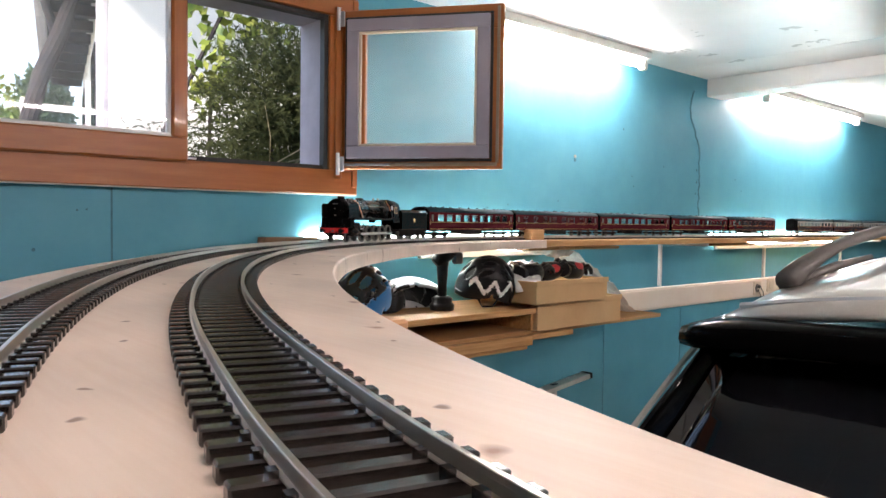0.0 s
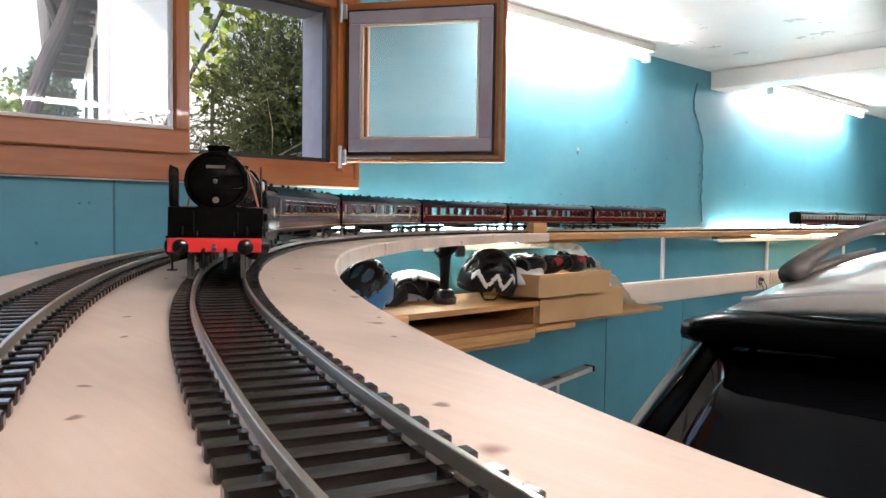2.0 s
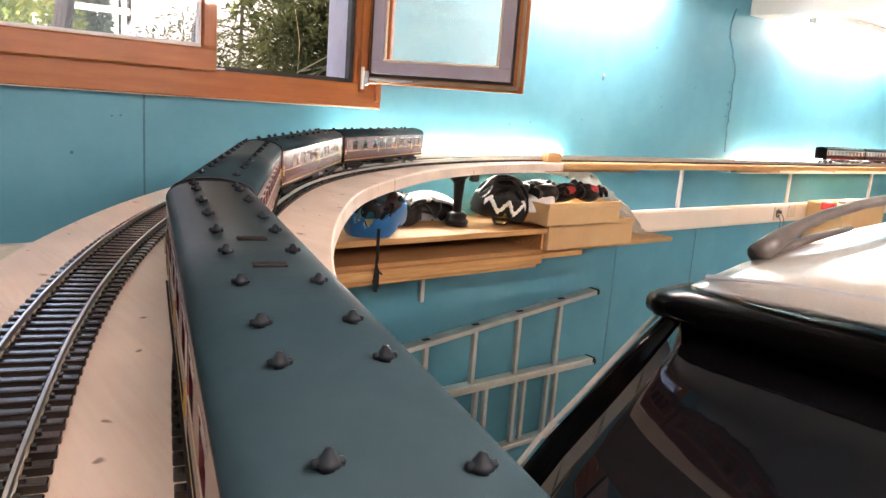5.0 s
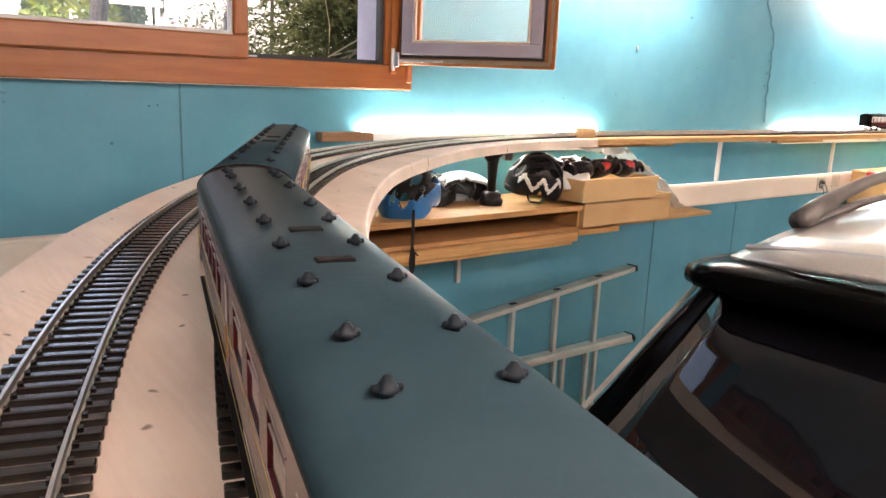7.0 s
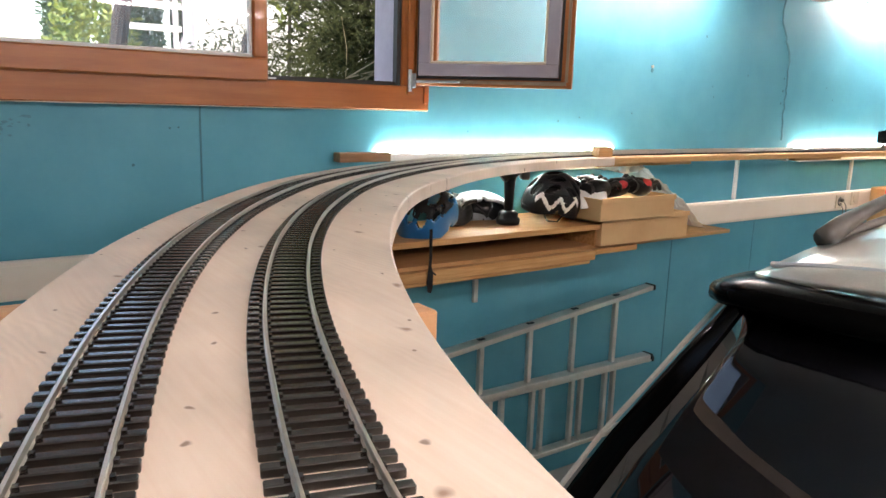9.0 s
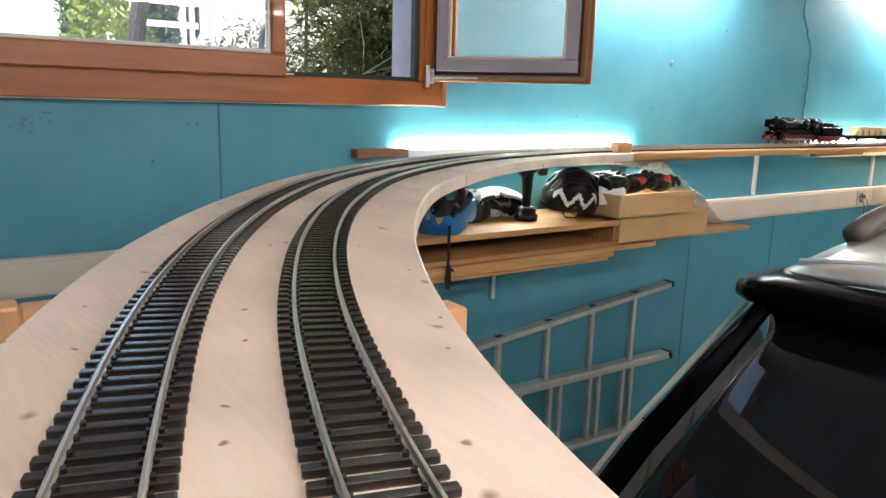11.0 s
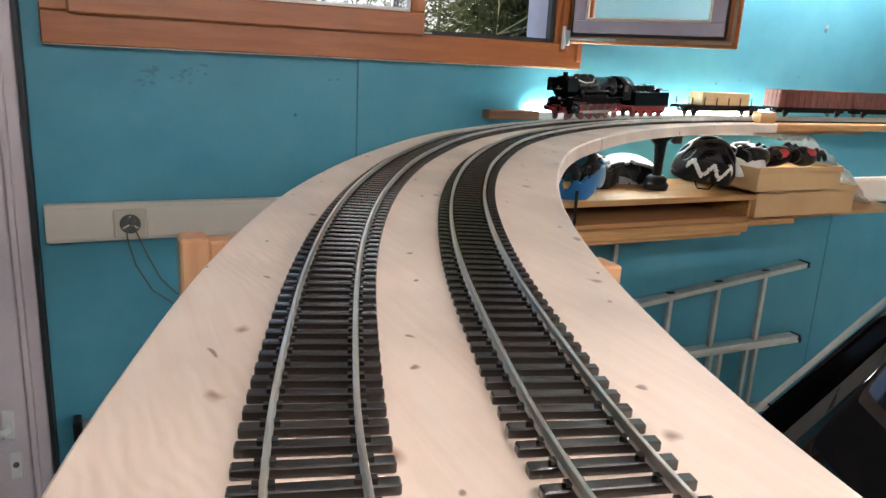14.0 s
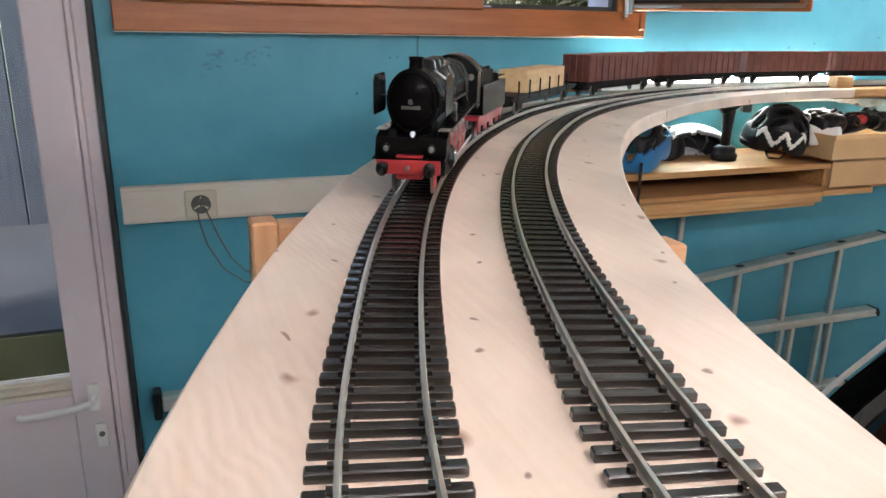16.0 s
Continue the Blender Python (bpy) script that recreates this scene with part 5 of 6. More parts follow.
    rp("cab_front", prism(roof + [(-1.38, 1.8), (1.38, 1.8)], xr + 1.87, xr + 1.8995), M_LOCO, L)
    return L


def wagon(kind):
    hl = 7.4 if kind == "stake" else 7.1
    if kind == "stake":
        L = thing("stake_wagon", "flat model wagon with stakes and a pale yellow timber load", "model wagon", group="freight wagons")
        rp("deck", box(-hl, hl, -1.35, 1.35, 1.1, 1.28, 0.02), M_UNDER, L)
        for i in range(6):
            x = -hl + 2.0 + i * 2.2
            if 1 <= i <= 4:
                rp("load_plank", box(x - 1.09, x + 1.09, -1.15, 1.15, 1.285, 2.72, 0.04), M_LOAD, L, "bundle of pale yellow timber")
            for s in (-1, 1):
                rp("stake", box(x + 0.89 - 0.07, x + 0.89 + 0.07, s * 1.29, s * 1.38, 1.0, 2.15, 0.01), M_UNDER, L)
    else:
        L = thing("goods_wagon", "brown ribbed high-sided model goods wagon", "model wagon", group="freight wagons")
        rp("deck", box(-hl, hl, -1.3, 1.3, 1.1, 1.25, 0.02), M_UNDER, L)
        b = rp("body", box(-hl, hl, -1.36, -1.28, 1.2505, 3.35, 0.02), M_WAGON, L)
        rp("side_wall", box(-hl, hl, 1.28, 1.36, 1.2505, 3.35, 0.02), M_WAGON, b)
        for x in (-hl, hl - 0.08):
            rp("end_wall", box(x, x + 0.08, -1.2795, 1.2795, 1.2505, 3.35, 0.02), M_WAGON, b)
        rp("load", box(-hl + 0.085, hl - 0.085, -1.275, 1.275, 1.2505, 3.0, 0.05), M_UNDER, L, "dark load filling the wagon")
        for s in (-1, 1):
            for i in range(13):
                x = -hl + 0.1 + i * (2 * hl - 0.2) / 12
                rp("rib", box(x - 0.06, x + 0.06, s * 1.362, s * 1.45, 1.26, 3.3, 0.01), M_WAGON, b)
            rp("top_strake", box(-hl, hl, s * 1.362, s * 1.47, 3.22, 3.38, 0.01), M_WAGON, b)
        for x in (-hl, hl):
            sg = 1 if x > 0 else -1
            for y in (-0.7, 0.0, 0.7):
                rp("end_rib", box(min(x, x + sg * 0.1), max(x, x + sg * 0.1), y - 0.06, y + 0.06, 1.26, 3.3), M_WAGON, b)
    rp("underframe", box(-hl + 0.4, hl - 0.4, -0.6, 0.6, 0.55, 1.0995, 0.03), M_UNDER, L)
    for x in (-hl + 2.0, hl - 2.0):
        for s in (-1, 1):
            wheel("wagon_wheel", x, s * 0.76, 0.48, 0, M_UNDER, L)
            rp("axle_guard", prism([(x - 0.7, 1.1), (x - 0.25, 0.35), (x + 0.25, 0.35), (x + 0.7, 1.1)], s * 1.0, s * 1.08, "y"), M_UNDER, L)
    for s in (-1, 1):
        rp("solebar", box(-hl, hl, s * 1.1, s * 1.18, 0.9, 1.0995), M_UNDER, L)
    buffers(hl, 1.04, L)
    buffers(-hl, 1.04, L, sgn=-1)
    return L

# ---------- the parked car ----------
CAR_X, CAR_Y = 0.90, -0.31


def car():
    c = thing("car", "silver-beige estate car with black rear spoiler and dark tailgate glass", "car", pose(CAR_X, CAR_Y, 0))
    # local x towards the car's front

    def halfw(z):
        pts = [(-0.2, 0.86), (0.1, 0.90), (0.55, 0.91), (0.75, 0.88), (1.0, 0.80), (1.30, 0.665), (1.38, 0.61), (1.43, 0.60), (1.55, 0.58)]
        for (a, b), (e, f) in zip(pts, pts[1:]):
            if z <= e:
                return b + (f - b) * (z - a) / (e - a)
        return 0.58

    def skin(side, v0, v1, inset=0.0, crown=0.05, n=24):
        """A sheet over the rear and roof: side is the (x, z) line, v0..v1 the part of the half width."""
        bm = bmesh.new()
        rows = []
        for x, z in side:
            w = halfw(z)
            row = []
            for i in range(n + 1):
                v = v0 + (v1 - v0) * i / n
                bulge = abs(v) ** 5
                row.append(bm.verts.new((x - 0.015 + 0.095 * bulge, v * w, z + crown * (1 - abs(v) ** 2.2) * (1 if z > 1.25 else 0.0) - inset)))
            rows.append(row)
        for a, b in zip(rows, rows[1:]):
            for i in range(n):
                bm.faces.new((a[i], a[i + 1], b[i + 1], b[i]))
        return bm

    def solid(ob, th=0.012):
        md = ob.modifiers.new("thickness", "SOLIDIFY")
        md.thickness, md.offset = th, -1
        return ob
    roofline = [(-0.03, 1.375), (0.12, 1.405), (0.3, 1.43), (0.6, 1.455), (1.0, 1.475), (1.6, 1.48), (2.2, 1.46), (2.6, 1.42)]
    solid(part("roof", skin(roofline, -1, 1), M_CAR, c, "silver-beige car roof", None, True))
    glassline = [(-0.36, 0.70), (-0.30, 0.82), (-0.25, 0.92), (-0.19, 1.03), (-0.13, 1.13), (-0.08, 1.22), (-0.03, 1.30)]
    solid(part("rear_window", skin(glassline, -0.90, 0.90), M_CARGLASS, c, "black tinted rear window", None, True))
    for s in (-1, 1):
        solid(part("rear_pillar", skin(glassline + [(0.0, 1.36)], s * 0.902, s * 1.0, 0, 0.05, 6), M_CARBLACK, c, "black rear pillar", None, True))
    for s in (-1, 1):
        part("pillar_seam", pipe([(x + 0.070, s * halfw(z) * 1.012, z) for x, z in glassline + [(0.0, 1.345)]], 0.006, 6), M_CAR, c)
    gate = [(-0.50, 0.0), (-0.52, 0.25), (-0.49, 0.5), (-0.375, 0.68)]
    solid(part("tailgate", skin(gate, -1, 1), M_CAR, c, "", None, True))
    # spoiler: deep gloss black lip
    bm = bmesh.new()
    prof = [(0.04, 1.374), (-0.06, 1.370), (-0.108, 1.364), (-0.120, 1.352), (-0.122, 1.334), (-0.115, 1.322), (-0.06, 1.314), (0.0, 1.316), (0.02, 1.345)]
    rows = []
    for i in range(31):
        v = -1 + 2 * i / 30
        e = abs(v) ** 22
        row = []
        for x, z in prof:
            zc, xc = 1.33, -0.03
            sc = 1 - 0.30 * e
            row.append(bm.verts.new((xc + (x - xc) * sc + 0.08 * abs(v) ** 3.0, v * 0.664, zc + (z - zc) * sc + (0.03 if z > 1.34 else 0.034) * (1 - abs(v) ** 2))))
        rows.append(row)
    for a, b in zip(rows, rows[1:]):
        for i in range(len(prof)):
            bm.faces.new((a[i], a[(i + 1) % len(prof)], b[(i + 1) % len(prof)], b[i]))
    bm.faces.new(rows[0][::-1])
    bm.faces.new(rows[-1])
    part("spoiler", bm, M_CARBLACK, c, "gloss black roof spoiler", None, True)
    # pale bar modelling the thin highlight along the spoiler's top edge
    part("spoiler_highlight", pipe([(0.03 + 0.05 * abs(v) ** 2.4, v * 0.60, 1.386 + 0.05 * (1 - abs(v) ** 2.2) + 0.004) for v in np.linspace(-1, 1, 21)], 0.006, 6), M_SILVERP, c)
    part("aerial_stub", cyl((0.42, 0.42, 1.425), (0.42, 0.42, 1.445), 0.006, n=8), M_RAILGREY, c)
    for s in (-1, 1):
        pts = [(0.24, s * 0.59, 1.425), (0.30, s * 0.59, 1.45), (0.38, s * 0.585, 1.475), (0.48, s * 0.58, 1.498), (0.68, s * 0.575, 1.522), (1.2, s * 0.57, 1.545), (1.7, s * 0.57, 1.54), (1.95, s * 0.57, 1.51), (2.05, s * 0.57, 1.46)]
        r = part("roof_rail", pipe(pts, [0.024, 0.020, 0.015, 0.013, 0.013, 0.013, 0.013, 0.016, 0.022], 12), M_RAILGREY, c, "grey roof rail", None, True)
        part("rail_foot", pipe([(0.30, s * 0.592, 1.425), (0.45, s * 0.582, 1.45), (0.62, s * 0.575, 1.465)], [0.012, 0.009, 0.006], 10), M_RAILGREY, r, "", None, True)
        # side: upper glass band and lower body
        bm = bmesh.new()
        prev = None
        for x in np.linspace(0.1, 2.5, 13):
            ring = [bm.verts.new((x + (0 if x > 0.2 else -0.05 + (1.33 - z) * -0.53), s * halfw(z) * 0.999, z)) for z in (0.75, 0.9, 1.05, 1.2, 1.33)]
            if prev:
                for i in range(4):
                    bm.faces.new((prev[i], prev[i + 1], ring[i + 1], ring[i]))
            prev = ring
        solid(part("side_window", bm, M_CARGLASS, c, "dark side glass", None, True))
        bm = bmesh.new()
        prev = None
        for x in np.linspace(-0.36, 3.7, 22):
            top = 0.748 if x < 2.6 else 0.748 - (x - 2.6) * 0.06
            ring = [bm.verts.new((x, s * halfw(z) * (1.0 if -0.4 < x < 3.4 else 0.94), z)) for z in (-0.15, 0.1, 0.3, 0.55, top)]
            if prev:
                for i in range(4):
                    bm.faces.new((prev[i], prev[i + 1], ring[i + 1], ring[i]))
            prev = ring
        solid(part("body_side", bm, M_CAR, c, "", None, True))
        part("tail_lamp", box(-0.54, -0.40, s * 0.60 if s > 0 else -0.88, 0.88 if s > 0 else -0.60, 0.42, 0.64, 0.03), M_TAIL, c, "red tail lamp")
        for x in (0.25, 2.9):
            w = part("wheel", lathe([(-0.11, 0.2), (-0.1, 0.31), (-0.07, 0.33), (0.07, 0.33), (0.1, 0.31), (0.11, 0.2)], (x, s * 0.80, FZ + 0.33), "y", 30), M_RUBBER, c, "", None, True)
            part("rim", lathe([(-0.112, 0.19), (-0.115, 0.02), (0.115, 0.02), (0.112, 0.19)], (x, s * 0.80, FZ + 0.33), "y", 20), M_ALU, w)
    part("bonnet", prism([(2.62, 0.55), (2.62, 0.88), (3.2, 0.80), (3.7, 0.62), (3.72, 0.1), (2.62, 0.1)], -0.84, 0.84, "y"), M_CAR, c)
    part("windscreen", prism([(2.05, 1.36), (2.1, 1.38), (2.75, 0.87), (2.70, 0.86)], -0.72, 0.72, "y"), M_CARGLASS, c)
    part("bumper", box(-0.62, -0.40, -0.86, 0.86, -0.15, 0.20, 0.05, None, 3), M_CAR, c, "", None, True)
    part("underbody", box(-0.4, 3.6, -0.7, 0.7, -0.2, 0.0, 0.02), M_RUBBER, c)


car()

# ---------- helmet shelf under the board ----------


def helmet_shelf():
    s = thing("wall_shelf", "two-tier pine and plywood wall shelf with open gap", "shelf")
    part("upper_board", box(0.80, 2.27, 1.87, WY - 0.002, 1.118, 1.143, 0.002), M_PINE2, s)
    part("lower_board", box(0.80, 3.32, 1.90, WY - 0.002, 1.018, 1.038, 0.002), M_PLY, s)
    part("front_batten", box(0.80, 2.22, 1.862, 1.8995, 0.978, 1.022, 0.003), M_PINE2, s)
    part("front_batten", box(2.23, 2.52, 1.872, 1.8995, 0.998, 1.024, 0.003), M_PINE2, s)
    part("lower_batten", box(0.80, 2.205, 1.88, 1.95, 0.958, 0.9775, 0.003), M_PINE2, s)
    part("divider", box(0.84, 0.87, 1.90, WY - 0.01, 1.0385, 1.1175), M_PLY, s)
    part("divider", box(2.235, 2.26, 1.89, WY - 0.01, 1.0385, 1.1175), M_PINE2, s)
    b = thing("shelf_bracket", "pale steel shelf bracket below the lower board", "bracket", pose(1.853, WY, 0), "shelf brackets")
    part("upright", box(-0.012, 0.012, -0.02, -0.001, 0.72, 1.017, 0.002), M_ALU, b)
    part("arm", box(-0.012, 0.012, -0.30, -0.0205, 0.995, 1.017, 0.002), M_ALU, b)


helmet_shelf()


def cartons():
    for x0, x1, y0, z0, z1, label in ((2.245, 2.88, 1.86, 1.0385, 1.168, "low pale wood box on the shelf"), (2.165, 2.68, 1.80, 1.1685, 1.268, "open pale cardboard tray holding gloves")):
        b = thing("storage_box", label, "box", group="shelf boxes")
        t = 0.008
        part("front", box(x0, x1, y0, y0 + t, z0, z1, 0.001), M_CARD, b)
        part("back", box(x0, x1, WY - 0.06, WY - 0.06 + t, z0, z1, 0.001), M_CARD, b)
        part("side", box(x0, x0 + t, y0 + t, WY - 0.06, z0, z1, 0.001), M_CARD, b)
        part("side", box(x1 - t, x1, y0 + t, WY - 0.06, z0, z1, 0.001), M_CARD, b)
        part("bottom", box(x0 + t, x1 - t, y0 + t, WY - 0.06, z0, z0 + t), M_CARD, b)
        part("lid_edge", box(x0 - 0.002, x1 + 0.004, y0 - 0.006, y0 - 0.0005, z1 - 0.02, z1 + 0.004, 0.001), M_CARD, b)


cartons()


def helmet_shell(a, b, hh, keep):
    """Vented dome; keep(phi, lam) tells which faces belong: phi front to back, lam side to side, in degrees."""
    bm = bmesh.new()
    NP, NL = 76, 64
    g = [[None] * (NL + 1) for _ in range(NP + 1)]
    for i in range(NP + 1):
        for j in range(NL + 1):
            ph, la = math.radians(-14 + 208 * i / NP), math.radians(-88 + 176 * j / NL)
            tail = 1.10 if math.cos(ph) < 0 else 1.0
            ridge = 1 + 0.025 * math.cos(la * 6)
            g[i][j] = (a * tail * math.cos(ph) * math.cos(la) ** 0.8 * ridge, b * math.sin(la), hh * math.sin(ph) * math.cos(la) ** 0.7 * ridge)
    vs = {}

    def vert(i, j):
        if (i, j) not in vs:
            vs[(i, j)] = bm.verts.new(g[i][j])
        return vs[(i, j)]
    for i in range(NP):
        for j in range(NL):
            ph, la = -14 + 208 * (i + 0.5) / NP, -88 + 176 * (j + 0.5) / NL
            if keep(ph, la, math.sin(math.radians(ph)) * math.cos(math.radians(la)) ** 0.7):
                bm.faces.new((vert(i, j), vert(i + 1, j), vert(i + 1, j + 1), vert(i, j + 1)))
    return bm


def vent(ph, la):
    for l0, slots in ((0, ((40, 75), (88, 120), (132, 158))), (24, ((28, 70), (82, 118), (130, 160))), (-24, ((28, 70), (82, 118), (130, 160))), (48, ((35, 80), (95, 140))), (-48, ((35, 80), (95, 140)))):
        for p0, p1 in slots:
            mid, half = (p0 + p1) / 2, (p1 - p0) / 2
            w = 8.5 * math.sqrt(max(0.0, 1 - ((ph - mid) / half) ** 2)) if abs(ph - mid) < half else 0
            if abs(la - l0) < w:
                return True
    return False


def helmet(m, top, low, label, split=0.42, size=(0.140, 0.108, 0.150), zigzag=None, liner=True):
    h = thing("bicycle_helmet", label, "helmet", m, "bicycle helmets")
    a, b, hh = size

    def add(name, keep, material, th=0.014):
        ob = part(name, helmet_shell(a, b, hh, keep), material, h, "", None, True)
        md = ob.modifiers.new("thickness", "SOLIDIFY")
        md.thickness, md.offset = th, -1
        return ob

    def zz(ph, la, e):
        u = math.cos(math.radians(ph)) * math.cos(math.radians(la)) ** 0.8
        return zigzag is not None and abs(u) < 0.75 and abs(e - 0.10 - 0.34 * abs((u * 3.4) % 2 - 1)) < 0.085
    add("upper_shell", lambda ph, la, e: e >= split and not vent(ph, la), top)
    add("lower_shell", lambda ph, la, e: e < split and not (vent(ph, la) and e > 0.3) and not zz(ph, la, e), low)
    if zigzag is not None:
        add("painted_flash", lambda ph, la, e: e < split and zz(ph, la, e), zigzag)
    if liner:
        part("liner", helmet_shell(a * 0.84, b * 0.84, hh * 0.84, lambda ph, la, e: ph > 0), M_BLACKP, h, "black padded liner", None, True)
    for s in (-1, 1):
        part("strap", pipe([(0.05, s * b * 0.8, 0.02), (0.02, s * b * 0.75, -0.05), (-0.01, s * b * 0.3, -0.075), (-0.04, s * b * 0.75, -0.04), (-0.07, s * b * 0.8, 0.02)], 0.004, 6), M_BLACKP, h)
    part("retention_cradle", pipe([(-0.05 - 0.09 * math.sin(t), 0.075 * math.cos(t), -0.015) for t in np.linspace(0, math.pi, 13)], 0.009, 6), M_BLACKP, h)
    return h


def helmets():
    m = pose(1.365, 2.0, 1.215, 20, -26, 18)
    h = helmet(m, M_BLACKP, M_BLUE, "bright blue and black bicycle helmet on the shelf", 0.56, (0.138, 0.112, 0.150), liner=False)
    sp = part("hanging_strap", prism([(-0.006, 0.02), (0.006, 0.02), (0.007, -0.10), (0.004, -0.13), (0.014, -0.16), (0.014, -0.21), (0.006, -0.235), (-0.008, -0.23), (-0.014, -0.19), (-0.008, -0.14), (-0.005, -0.10)], -0.002, 0.002, "y"), M_BLACKP, h, "black strap hanging over the shelf edge")
    sp.matrix_basis = m.inverted() @ pose(1.285, 1.855, 1.17)
    part("strap_tail", pipe([(0.0, 0.0, -0.12), (0.012, 0.003, -0.15), (0.03, 0.004, -0.165)], 0.004, 6), M_BLACKP, sp)
    m = pose(2.085, 2.03, 1.225, 16, 8, -28)
    h = helmet(m, M_BLACKP, M_BLACKP, "black mountain-bike helmet with white angular flashes and a visor", 0.52, (0.130, 0.108, 0.155), M_WHITE)
    bm = bmesh.new()
    rows = []
    for i in range(7):
        u = i / 6
        rows.append([bm.verts.new((0.105 + 0.13 * u, (0.10 - 0.035 * u) * v, 0.085 + 0.015 * u - 0.045 * v * v)) for v in np.linspace(-1, 1, 11)])
    for A, B in zip(rows, rows[1:]):
        for k in range(10):
            bm.faces.new((A[k], A[k + 1], B[k + 1], B[k]))
    vz = part("visor", bm, M_WHITE, h, "white helmet visor", None, True)
    md = vz.modifiers.new("thickness", "SOLIDIFY")
    md.thickness = 0.008
    # two helmets lying open side out
    h = helmet(pose(1.76, 2.16, 1.190, -62, 0, -6), M_SILVERP, M_SILVERP, "pale grey bicycle helmet lying with its dark inside showing", 0.3, (0.165, 0.075, 0.12))
    part("pad", box(-0.10, -0.04, -0.05, 0.04, 0.03, 0.05, 0.008), M_ORANGE, h, "orange inner pad")
    helmet(pose(1.63, 2.21, 1.165, 0, 0, 40), M_BLACKP, M_BLACKP, "black bicycle helmet lying behind another", 0.4, (0.125, 0.10, 0.11))


helmets()


def shelf_clutter():
    p = thing("floor_pump", "black upright bicycle pump head on the shelf", "pump", pose(1.845, 2.06, 1.1435, 0, 0, -20))
    part("base", lathe([(0, 0.052), (0.022, 0.055), (0.030, 0.050), (0.034, 0.044), (0.05, 0.046), (0.062, 0.030)], (0, 0, 0), "z", 22), M_BLACKP, p, "", None, True)
    part("barrel", lathe([(0.06, 0.020), (0.12, 0.021), (0.19, 0.026), (0.21, 0.030)], (0, 0, 0), "z", 18), M_BLACKP, p, "", None, True)
    part("head", pipe([(-0.035, 0, 0.205), (-0.01, 0, 0.225), (0.03, 0, 0.25), (0.07, 0, 0.275)], [0.026, 0.036, 0.033, 0.020], 12), M_BLACKP, p, "", None, True)
    part("clip", box(0.05, 0.09, -0.02, 0.02, 0.20, 0.25, 0.006), M_RAILGREY, p)
    rnd = random.Random(11)
    for gx, gy, label, cm in ((2.24, 2.08, "black cycling glove crumpled in the tray", M_BLACKP), (2.40, 2.12, "black cycling glove crumpled in the tray", M_BLACKP), (2.30, 1.95, "black cycling glove crumpled in the tray", M_BLACKP), (2.46, 1.98, "red and black cycling glove in the tray", M_RED), (2.60, 1.95, "red and black cycling glove in the tray", M_RED)):
        g = thing("glove", label, "glove", pose(gx, gy, 1.285, rnd.uniform(-10, 10), rnd.uniform(-12, 12), rnd.uniform(-30, 30)), "gloves")
        part("palm", lathe([(-0.075, 0.02), (-0.06, 0.042), (0.0, 0.048), (0.05, 0.040), (0.07, 0.02)], (0, 0, 0.01), "x", 14), M_BLACKP, g, "", None, True)
        part("back_patch", lathe([(-0.04, 0.010), (-0.02, 0.022), (0.02, 0.022), (0.04, 0.010)], (0.0, -0.03, 0.026), "x", 12), cm, g, "", None, True)
        for i in range(4):
            yy = -0.035 + i * 0.022
            part("finger", pipe([(0.05, yy, 0.02), (0.085, yy * 1.2, 0.035 + 0.01 * (i % 2)), (0.11, yy * 1.3, 0.02), (0.12, yy * 1.3, 0.0)], [0.014, 0.015, 0.013, 0.009], 8), M_BLACKP, g, "", None, True)
        part("cuff", lathe([(-0.10, 0.036), (-0.072, 0.034)], (0, 0, 0.008), "x", 14), M_BLACKP, g)
    # clear plastic bag: a crumpled film draped beside the boxes
    bm = bmesh.new()
    N = 26
    grid = []
    for i in range(N):
        row = []
        for j in range(N):
            u, v = i / (N - 1), j / (N - 1)
            x = 2.40 + 0.80 * u
            y = 1.96 + 0.30 * v
            top = float(np.interp(u, (0, 0.34, 0.70, 1.0), (1.435, 1.44, 1.285, 1.08)))
            z = top - 0.05 * (1 - v) - 0.02 + 0.035 * noise.noise(Vector((x * 13, y * 13, 3.1))) + 0.015 * noise.noise(Vector((x * 40, y * 40, 1)))
            row.append(bm.verts.new((x, y + 0.03 * noise.noise(Vector((x * 11, v * 6, 9))), max(z, 1.045))))
        grid.append(row)
    for i in range(N - 1):
        for j in range(N - 1):
            bm.faces.new((grid[i][j], grid[i + 1][j], grid[i + 1][j + 1], grid[i][j + 1]))
    pb = part("plastic_bag", bm, M_FILM, None)
    tagged(pb, "crumpled translucent white plastic bag behind the boxes", "plastic bag")


M_FILM = mat("translucent_film", (0.82, 0.83, 0.83), 0.3, 0, (0.9, 0.91, 0.91), 8, 4, 0.2, 40)
M_FILM.node_tree.nodes["Principled BSDF"].inputs["Alpha"].default_value = 0.75
M_FILM.node_tree.nodes["Principled BSDF"].inputs["Transmission Weight"].default_value = 0.35
shelf_clutter()


